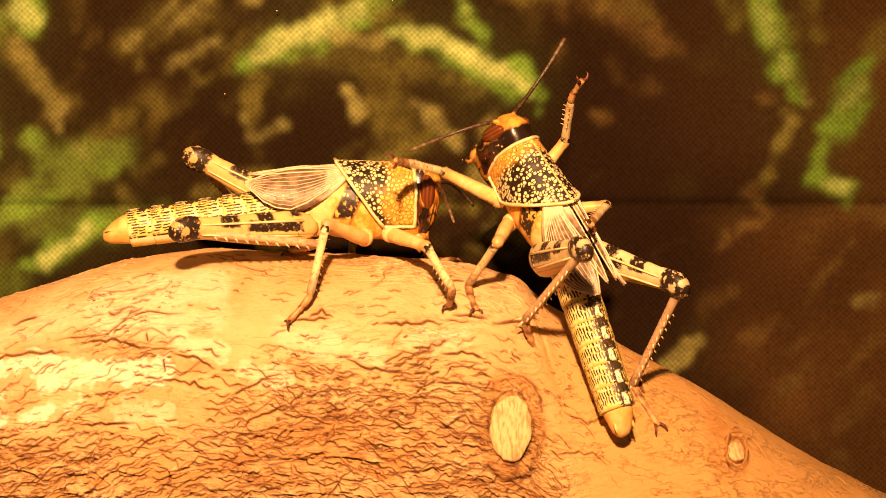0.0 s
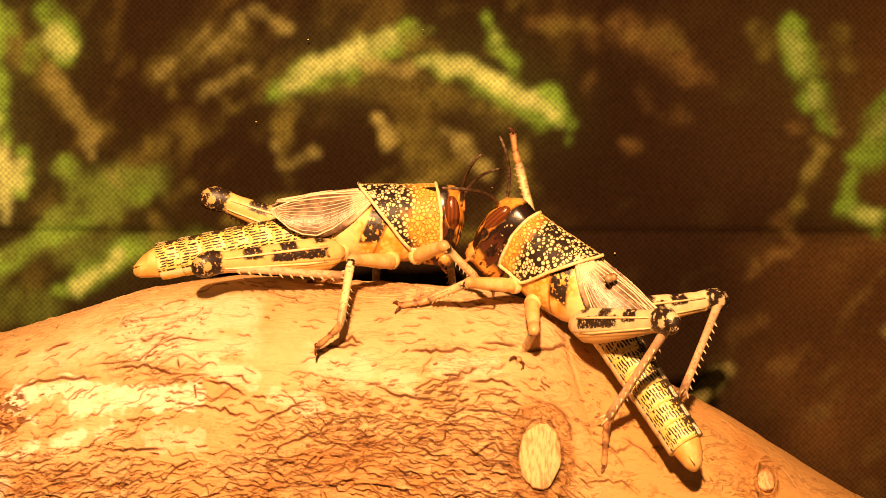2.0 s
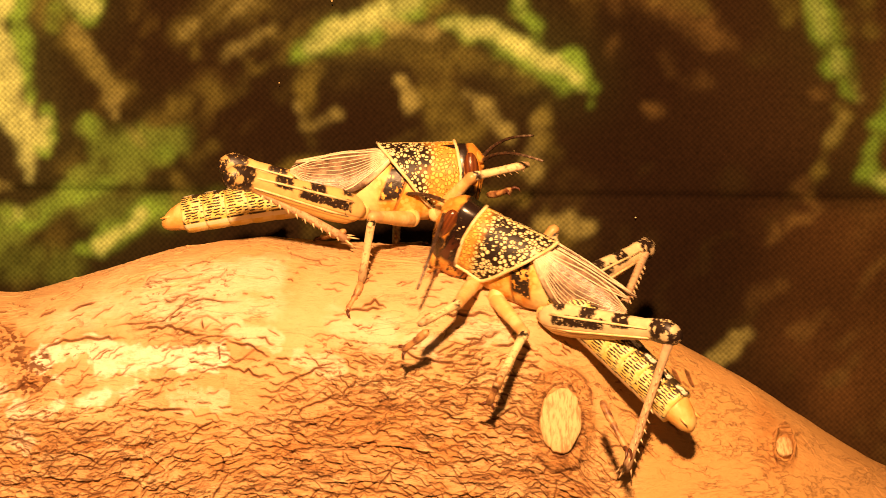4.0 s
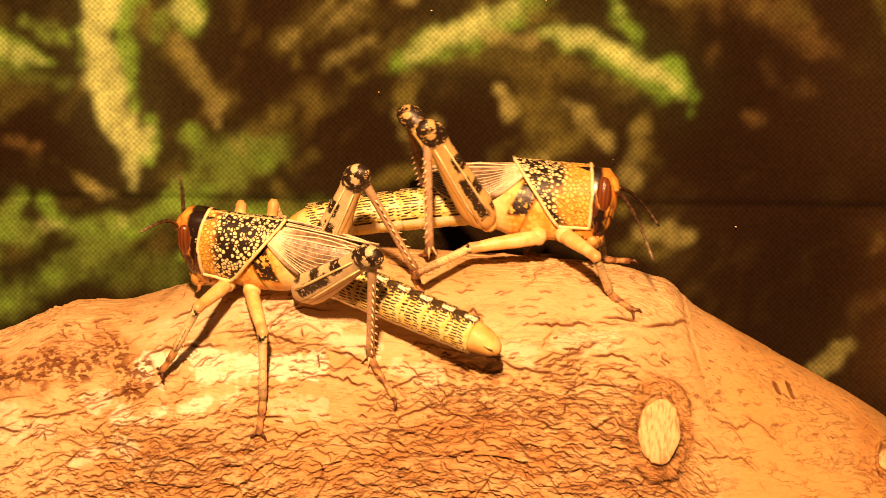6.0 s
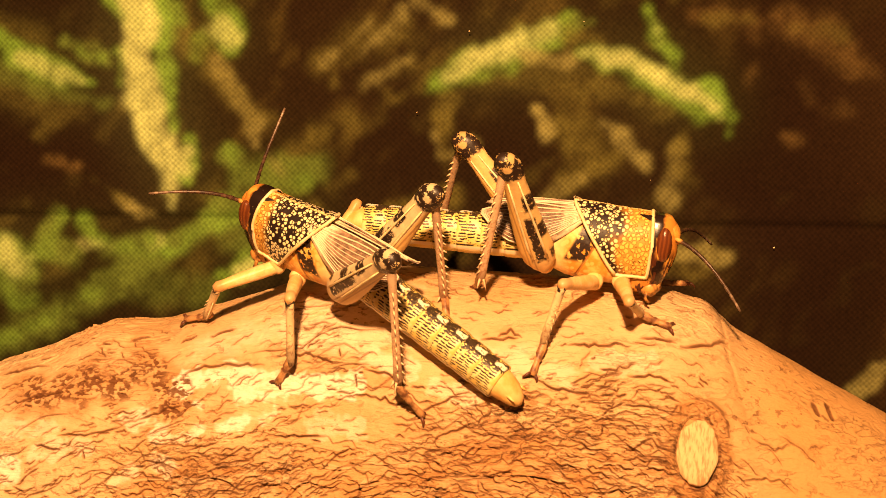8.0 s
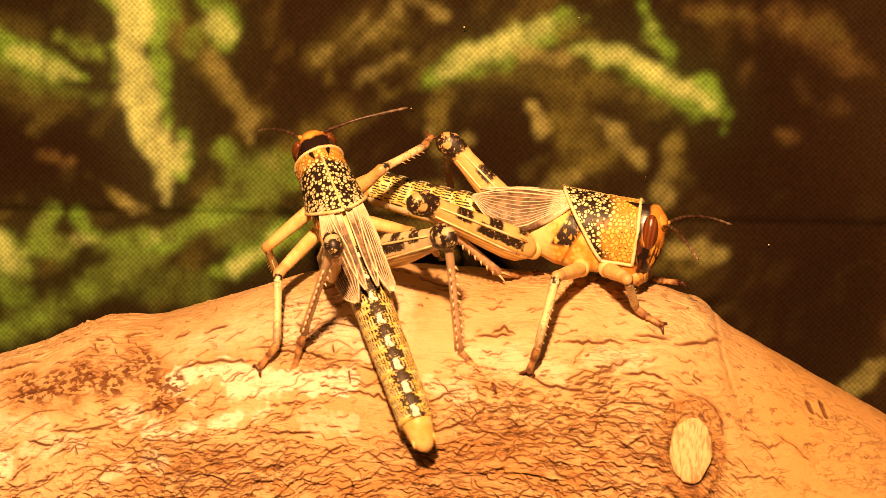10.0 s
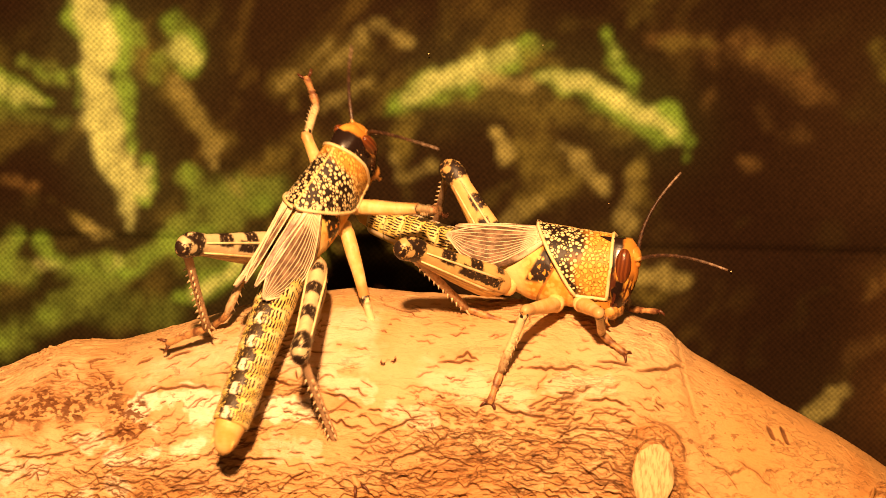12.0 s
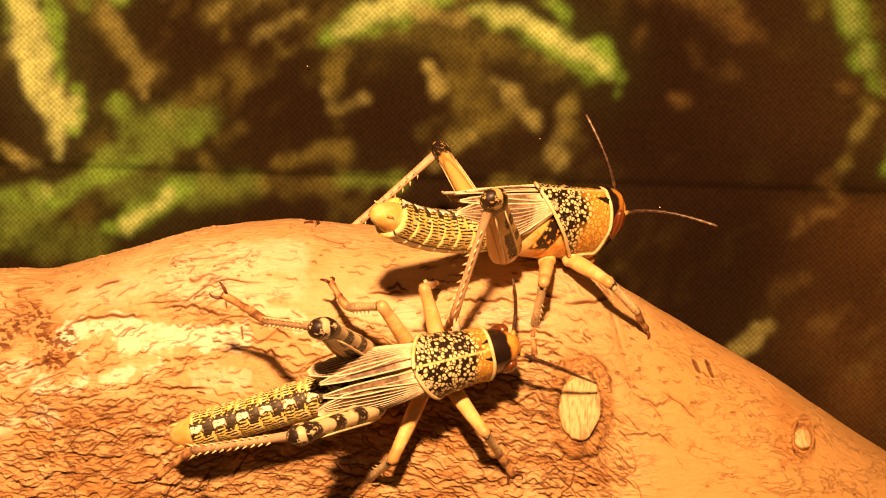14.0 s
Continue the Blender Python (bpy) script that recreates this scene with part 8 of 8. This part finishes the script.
    walk(second["RM"][2], [(0, pose(-0.00723, -0.00218, 0.00612, -17, -36.8, 116.1)), (0.5, pose(-0.00579, -0.00123, 0.00599, -15, -29.3, 112.5)), (1, pose(-0.00704, 0.00144, 0.0067, -19.2, 46.7, 91.1)), (1.5, pose(-0.00829, 0.00411, 0.00742, -159.2, 51.4, -58.2)), (5.5, pose(-0.00125, -0.01052, -0.00563, -142.6, 5.1, -26.6)), (6, pose(-0.00161, -0.01066, -0.00533, -142.6, 5.1, -26.6)), (6.5, pose(-0.00193, -0.00961, -0.00857, -142.6, 5.1, -26.6)), (7, pose(-0.00157, -0.00992, -0.00698, -142.6, 5.1, -26.6)), (7.5, pose(-0.0016, -0.00989, -0.00733, -142.6, 5.1, -26.6)), (10, pose(-0.01371, -0.00942, 0.00639, -161.5, 65, -54.7)), (10.25, pose(-0.01062, -0.01096, -0.00511, 162.4, 4.3, -107.4)), (10.5, pose(-0.00753, -0.0125, -0.01661, -174.9, -59.1, -148.1)), (11, pose(-0.0082, -0.01237, -0.01618, -166.2, -66.2, -157.9)), (11.5, pose(-0.00676, -0.00907, -0.01725, 156.5, -36.7, -112.6)), (12, pose(-0.01234, -0.01509, -0.01431, 156.3, -59.2, -112.4)), (12.25, pose(-0.01019, -0.0161, -0.01202, 159.2, -16.9, -116.8)), (12.5, pose(-0.00804, -0.01711, -0.00973, 159, 25.5, -119.3)), (13, pose(-0.00551, -0.01347, -0.01605, 149.8, 1.3, -156.9)), (13.5, pose(-0.00345, -0.01255, -0.01345, 151.1, 41, -153.6)), (14, pose(-0.00636, -0.01288, -0.01622, 157.4, 18, -141.1))])
    walk(second["LM"][0], [(0, pose(0.0006, 0.003, -0.0042, 1.9, -30.5, 119.3)), (0.5, pose(0.0006, 0.003, -0.0042, -0.2, -22, 123.9)), (1, pose(0.0006, 0.003, -0.0042, 4.1, -26.7, 113.5)), (1.5, pose(0.0006, 0.003, -0.0042, -0.9, -18.7, 126.4)), (2, pose(0.0006, 0.003, -0.0042, 0.5, -3.2, 119.2)), (2.5, pose(0.0006, 0.003, -0.0042, -0.9, -24.6, 124.9)), (3, pose(0.0006, 0.003, -0.0042, -2.3, -23.3, 128.3)), (5.5, pose(0.0006, 0.003, -0.0042, -3.8, 5.9, 138.1)), (6, pose(0.0006, 0.003, -0.0042, -5, 0.8, 118.8)), (6.5, pose(0.0006, 0.003, -0.0042, -6.3, -28.5, 124)), (7, pose(0.0006, 0.003, -0.0042, -5.8, -22.3, 122.9)), (7.5, pose(0.0006, 0.003, -0.0042, -5.7, -21.6, 122.6)), (10, pose(0.0006, 0.003, -0.0042, -6.7, -9.7, 126.2)), (10.5, pose(0.0006, 0.003, -0.0042, -6.6, 12.1, 129.7)), (11, pose(0.0006, 0.003, -0.0042, -5.4, 11.7, 135.2)), (11.5, pose(0.0006, 0.003, -0.0042, -4.9, 13, 137.9)), (12, pose(0.0006, 0.003, -0.0042, -3.5, -0.7, 150.2)), (12.5, pose(0.0006, 0.003, -0.0042, 3.3, -25.9, 121.8)), (12.75, pose(0.0006, 0.003, -0.0042, 4, 21.6, 105.2)), (13, pose(0.0006, 0.003, -0.0042, -24.7, 65.3, 67.1)), (13.5, pose(0.0006, 0.003, -0.0042, -2.2, 35.1, 95.2)), (14, pose(0.0006, 0.003, -0.0042, -3, -37.5, 127.8))])
    walk(second["LM"][1], [(0, pose(0.01, 0, 0, 180, 64.9, 180)), (0.5, pose(0.01, 0, 0, -159.5, 50.4, -156)), (1, pose(0.01, 0, 0, -157.2, 62.3, -153.3)), (1.5, pose(0.01, 0, 0, -175.8, 36.9, -177)), (2, pose(0.01, 0, 0, 173.7, 39.3, 166.2)), (2.25, pose(0.01, 0, 0, -99, 79.3, -101.4)), (2.5, pose(0.01, 0, 0, -32.8, 35.3, -30.1)), (3, pose(0.01, 0, 0, -42.6, 34.3, -47.1)), (5.5, pose(0.01, 0, 0, -32.2, 14.2, -22.5)), (6, pose(0.01, 0, 0, -12.2, 75.8, 1.7)), (6.5, pose(0.01, 0, 0, 164.2, 66, 178.3)), (7, pose(0.01, 0, 0, 168, 66.1, -177.6)), (7.5, pose(0.01, 0, 0, 164.9, 68.4, 179)), (8.75, pose(0.01, 0, 0, 49.2, 62.1, 58.6)), (10, pose(0.01, 0, 0, 34.9, 21.6, 38.6)), (10.5, pose(0.01, 0, 0, 38.3, 36.9, 45.4)), (11, pose(0.01, 0, 0, 33.6, 29.7, 36.8)), (11.5, pose(0.01, 0, 0, 33.1, 4.4, 35.3)), (12, pose(0.01, 0, 0, 32.7, 16.3, 32.8)), (12.25, pose(0.01, 0, 0, 30, 58.6, 28.7)), (12.5, pose(0.01, 0, 0, -128.9, 78.4, -131.4)), (12.75, pose(0.01, 0, 0, -1.5, 43.6, -0.2)), (13, pose(0.01, 0, 0, 1.3, -10.5, 8.7)), (13.5, pose(0.01, 0, 0, 1.6, 30.7, 10.2)), (13.75, pose(0.01, 0, 0, 14.6, 71.9, 25.8)), (14, pose(0.01, 0, 0, 160.2, 64.3, 173.6))])
    walk(second["LM"][2], [(0, pose(-0.00436, 0.01122, -0.00947, -5.8, -9.9, 157.5)), (0.5, pose(-0.00085, 0.01004, -0.01015, -1.5, -0.6, 113.2)), (1, pose(-0.00172, 0.01211, -0.00998, -1.4, 10.9, 113.6)), (1.5, pose(-0.00111, 0.00622, -0.00956, -4.2, 11.2, 99.2)), (2, pose(-0.00237, 0.00427, -0.01064, -3.9, -6.1, 106.1)), (2.25, pose(-0.00432, 0.01236, -0.00652, -6.3, 46.8, 99.9)), (2.5, pose(-0.00627, 0.02045, -0.0024, -150.8, 78.5, -47.2)), (3, pose(-0.00468, 0.0202, -0.00309, -134.7, 81.9, -30.8)), (5.5, pose(-0.01083, 0.01867, -0.00847, 60.7, 78, 164.3)), (6, pose(-0.00467, 0.01427, -0.01442, -8.6, 60.4, 92)), (6.5, pose(-0.004, 0.01145, -0.00976, -69.6, 59.9, 23.6)), (7, pose(-0.00329, 0.01112, -0.01074, -75.8, 70, 16.8)), (7.5, pose(-0.00364, 0.01129, -0.01089, -68.5, 67, 24.6)), (10, pose(-0.01454, 0.01431, -0.00567, 5.7, 41.5, 109.2)), (10.5, pose(-0.01233, 0.01051, -0.01426, -9.2, 50, 88.6)), (11, pose(-0.01403, 0.01059, -0.01321, 4.7, 56.8, 105.8)), (11.5, pose(-0.01649, 0.01048, -0.00961, 4.6, 31, 105.6)), (12, pose(-0.01799, 0.00763, -0.00723, 11.5, 49.5, 116.1)), (12.5, pose(-0.00502, 0.01391, -0.00967, -20, 54.9, 77)), (12.75, pose(-0.00139, 0.0132, -0.01584, 13.1, 16.2, 128.4)), (13, pose(0.00223, 0.01249, -0.02202, 9, -29.9, 159.5)), (13.5, pose(-0.0019, 0.01512, -0.0194, 28.8, -17.9, 113)), (14, pose(-0.00559, 0.01097, -0.00829, 28.5, 21.9, 104.7))])
    walk(second["RH"][0], [(0, pose(-0.0071, -0.0038, -0.0026, -0.9, -42, -178.5)), (0.5, pose(-0.0071, -0.0038, -0.0026, 0.8, -36.5, 178.5)), (1, pose(-0.0071, -0.0038, -0.0026, -1.3, -43.2, -177.9)), (1.5, pose(-0.0071, -0.0038, -0.0026, -3, -44.9, -175.3)), (2, pose(-0.0071, -0.0038, -0.0026, -26.2, -22.7, -123.5)), (2.5, pose(-0.0071, -0.0038, -0.0026, -28, -4.9, -108.6)), (3, pose(-0.0071, -0.0038, -0.0026, -24, -12.1, -109.7)), (5.5, pose(-0.0071, -0.0038, -0.0026, -22.5, 3.2, -109.5)), (5.75, pose(-0.0071, -0.0038, -0.0026, -23.8, -36.2, -138)), (6, pose(-0.0071, -0.0038, -0.0026, 21.3, -65.9, 155.9)), (6.5, pose(-0.0071, -0.0038, -0.0026, 2.3, -56.7, 177.1)), (7, pose(-0.0071, -0.0038, -0.0026, 5.2, -57.7, 173.5)), (7.5, pose(-0.0071, -0.0038, -0.0026, 4.6, -58.3, 174.3)), (10, pose(-0.0071, -0.0038, -0.0026, -27.1, -53.9, -145.7)), (10.5, pose(-0.0071, -0.0038, -0.0026, -18.2, -54.6, -156.8)), (11, pose(-0.0071, -0.0038, -0.0026, -15.8, -52, -159)), (11.5, pose(-0.0071, -0.0038, -0.0026, -2.1, -41.5, -176.5)), (12, pose(-0.0071, -0.0038, -0.0026, -14.5, -27.5, -148)), (12.5, pose(-0.0071, -0.0038, -0.0026, -8.9, -23.2, -156)), (13, pose(-0.0071, -0.0038, -0.0026, -5.4, -39.5, -170.8)), (13.5, pose(-0.0071, -0.0038, -0.0026, -3.3, -43.7, -175)), (14, pose(-0.0071, -0.0038, -0.0026, -2.8, -43.4, -175.6))])
    walk(second["RH"][1], [(0, pose(0.021, 0, 0, 179.4, 62.2, 179.2)), (0.5, pose(0.021, 0, 0, 179.7, 62, 179.7)), (1, pose(0.021, 0, 0, 173.9, 53.1, 172.2)), (1.5, pose(0.021, 0, 0, 167.5, 52.2, 163.8)), (2, pose(0.021, 0, 0, -156.5, 28.3, -139.8)), (2.5, pose(0.021, 0, 0, -165.7, 29.3, -155.9)), (3, pose(0.021, 0, 0, -170.1, 20.5, -157)), (5.5, pose(0.021, 0, 0, 178.2, -3, -151.3)), (6, pose(0.021, 0, 0, 171.6, 38.8, 166.5)), (6.5, pose(0.021, 0, 0, 174, 33.2, 168.8)), (7, pose(0.021, 0, 0, 173.2, 30, 166.2)), (7.5, pose(0.021, 0, 0, 173.1, 29.5, 165.9)), (10, pose(0.021, 0, 0, 170.7, 52.2, 166.7)), (10.5, pose(0.021, 0, 0, 142.3, 49.3, 132.1)), (11, pose(0.021, 0, 0, 140.9, 47.5, 129.8)), (11.5, pose(0.021, 0, 0, 87.7, 80.1, 87.2)), (12, pose(0.021, 0, 0, 139.2, 70, 134.6)), (12.5, pose(0.021, 0, 0, 167.4, 36.4, 157)), (13, pose(0.021, 0, 0, 160.2, 46.6, 152.6)), (13.5, pose(0.021, 0, 0, 167.7, 66.9, 166.2)), (14, pose(0.021, 0, 0, -167.6, 71.8, -167.2))])
    walk(second["RH"][2], [(0, pose(-0.02786, -0.0042, -0.00891, -0.9, -4.3, 176.4)), (0.5, pose(-0.0271, -0.00358, -0.01088, -0.2, 20.7, -178.9)), (1, pose(-0.02476, -0.00578, -0.00906, -2, 3.1, 172.6)), (1.5, pose(-0.02477, -0.00796, -0.00836, -1.7, 14.1, 174.4)), (1.75, pose(-0.02431, -0.00491, -0.00589, 19.5, 39.5, -141.5)), (2, pose(-0.02398, -0.00194, -0.00333, 60.7, 39.6, -80.3)), (2.25, pose(-0.02172, -0.00331, -0.00556, -46.5, 69.4, 163.4)), (2.5, pose(-0.01944, -0.00464, -0.00777, -81.7, 14.8, 117.8)), (2.75, pose(-0.01857, -0.00421, -0.00663, -49.5, 80.2, 154.2)), (3, pose(-0.01771, -0.00379, -0.0055, 84.9, 30.1, -67.4)), (5.5, pose(-0.01643, -0.00356, 0.00213, 66.7, 54, -93.8)), (5.75, pose(-0.01868, -0.00493, -0.00048, -27.3, 69.1, 165.5)), (6, pose(-0.02147, -0.00652, -0.00239, -62.8, 32.1, 122.5)), (6.5, pose(-0.01885, -0.00709, -0.0057, -63, 40, 122.1)), (7, pose(-0.01792, -0.00787, -0.00515, -57.2, 35.7, 131.6)), (7.5, pose(-0.01773, -0.00804, -0.00504, -59.3, 34.2, 128)), (10, pose(-0.02477, -0.0099, -0.00525, -28.4, 4.9, -154.9)), (10.5, pose(-0.02523, -0.01669, -0.00355, -26.5, 3.7, -129.9)), (11, pose(-0.02483, -0.01734, -0.00421, -26.1, -9.3, -138.8)), (11.5, pose(-0.03652, -0.00843, -0.00413, -27.6, 21.5, -152.7)), (12, pose(-0.02708, -0.01629, -0.01332, -21, 3.2, -122.6)), (12.5, pose(-0.01462, -0.01215, -0.01272, -12.7, 34.2, -98.2)), (13, pose(-0.02245, -0.01153, -0.00956, -11.5, 75.2, -96.8)), (13.5, pose(-0.02973, -0.00667, -0.00763, -26.8, 73.8, -112.7)), (14, pose(-0.03148, -0.00323, -0.00702, -64.8, 45.8, -154.9))])
    walk(second["LH"][0], [(0, pose(-0.0071, 0.0038, -0.0026, 37.6, -62, 137)), (0.5, pose(-0.0071, 0.0038, -0.0026, 25.5, -55.5, 148.2)), (1, pose(-0.0071, 0.0038, -0.0026, 29.2, -62.1, 146.2)), (1.5, pose(-0.0071, 0.0038, -0.0026, 22.7, -59.7, 152.7)), (2, pose(-0.0071, 0.0038, -0.0026, 22.1, -36.9, 143.1)), (2.5, pose(-0.0071, 0.0038, -0.0026, 15.5, -52.7, 159.6)), (3, pose(-0.0071, 0.0038, -0.0026, 15.1, -41.5, 156.1)), (5.5, pose(-0.0071, 0.0038, -0.0026, 4.6, -29, 169.7)), (6, pose(-0.0071, 0.0038, -0.0026, 20.7, -42.7, 148.6)), (6.5, pose(-0.0071, 0.0038, -0.0026, 14.4, -40.6, 156.8)), (7, pose(-0.0071, 0.0038, -0.0026, 14.5, -39.9, 156.3)), (7.5, pose(-0.0071, 0.0038, -0.0026, 15.3, -42.2, 156)), (10, pose(-0.0071, 0.0038, -0.0026, 5.1, -68.8, 174.3)), (10.5, pose(-0.0071, 0.0038, -0.0026, 19.2, -70, 158.9)), (11, pose(-0.0071, 0.0038, -0.0026, 19.9, -66.1, 157.5)), (11.5, pose(-0.0071, 0.0038, -0.0026, 19.5, -62.5, 157.2)), (12, pose(-0.0071, 0.0038, -0.0026, 8.9, -56.7, 168.8)), (12.5, pose(-0.0071, 0.0038, -0.0026, 17.7, -57.1, 158)), (13, pose(-0.0071, 0.0038, -0.0026, 13.3, -38.3, 157.3)), (13.5, pose(-0.0071, 0.0038, -0.0026, 13.9, -59.9, 163.1)), (14, pose(-0.0071, 0.0038, -0.0026, 14.4, -58.8, 162.4))])
    walk(second["LH"][1], [(0, pose(0.021, 0, 0, -175.6, 20.6, -165.8)), (0.5, pose(0.021, 0, 0, -177.4, 16.5, -169)), (1, pose(0.021, 0, 0, -176.1, 21.7, -167.8)), (1.5, pose(0.021, 0, 0, -177.5, 33.8, -174.5)), (2, pose(0.021, 0, 0, 179.1, 38.4, -179.2)), (2.5, pose(0.021, 0, 0, 169, 35.7, 161.6)), (3, pose(0.021, 0, 0, 178.8, 25.6, 178.8)), (4.25, pose(0.021, 0, 0, -68.3, 61.8, -95.4)), (5.5, pose(0.021, 0, 0, -4.2, 2, -63.8)), (5.75, pose(0.021, 0, 0, -59.1, 58.6, -83.6)), (6, pose(0.021, 0, 0, -178.1, 36.9, -175)), (6.5, pose(0.021, 0, 0, -175.9, 47.6, -172.9)), (7, pose(0.021, 0, 0, 179.2, 47, -179.6)), (7.5, pose(0.021, 0, 0, -177.3, 48.4, -174.9)), (10, pose(0.021, 0, 0, -173, 22.1, -160.6)), (10.5, pose(0.021, 0, 0, -177, 47.1, -175.4)), (11, pose(0.021, 0, 0, 179.9, 47.9, -179.6)), (11.5, pose(0.021, 0, 0, 178.7, 47.3, 178.7)), (12, pose(0.021, 0, 0, -171.5, 41.5, -166.4)), (12.5, pose(0.021, 0, 0, -163.6, 35.1, -150.9)), (13, pose(0.021, 0, 0, -157, 57.7, -151.5)), (13.5, pose(0.021, 0, 0, -171.9, 29.6, -162.7)), (14, pose(0.021, 0, 0, -168.5, 32.3, -157.5))])
    walk(second["LH"][2], [(0, pose(-0.01391, 0.00921, -0.00501, 5.9, 43.1, -158.3)), (0.5, pose(-0.01215, 0.00798, -0.00557, 1.8, 50, -164.1)), (1, pose(-0.01442, 0.00848, -0.005, -5.4, 16.9, -176.6)), (1.5, pose(-0.01886, 0.00652, -0.00524, -7.4, 22.7, 177.8)), (2, pose(-0.01867, 0.00661, -0.00962, -10.5, 63.3, 173.5)), (2.5, pose(-0.0205, -0.00023, -0.00504, -44.4, 48.8, 133.5)), (3, pose(-0.01489, 0.00424, -0.0077, -29.4, 44.6, 154)), (5.5, pose(-0.03084, 0.02713, 0.01014, -37, -9.8, 131.6)), (6, pose(-0.01851, 0.00717, -0.00876, -31.6, 43.1, 148.4)), (6.5, pose(-0.02202, 0.00787, -0.0098, 26.7, 57.4, -140.1)), (7, pose(-0.02202, 0.00628, -0.00973, 25.2, 58.4, -141.9)), (7.5, pose(-0.02262, 0.00747, -0.00928, 33, 53.6, -132.5)), (10, pose(-0.01533, 0.01037, -0.00319, -51.6, 57.2, 131.8)), (10.5, pose(-0.02376, 0.00597, -0.00133, -13.2, 42.9, -179.8)), (11, pose(-0.0241, 0.00519, -0.0022, -10.9, 39.1, -176.2)), (11.5, pose(-0.02389, 0.00496, -0.00328, -4.8, 39.8, -166.7)), (12, pose(-0.0216, 0.00824, -0.00569, -38.4, 15.9, 128.9)), (12.5, pose(-0.01942, 0.01343, -0.0052, -35.9, 20.7, 136.8)), (13, pose(-0.02532, 0.01264, -0.01021, -44.8, -45.1, 171.2)), (13.5, pose(-0.01743, 0.00983, -0.00522, -35.2, -11.6, 152.1)), (14, pose(-0.01846, 0.0114, -0.00516, -32.5, -14.7, 140))])


motions()
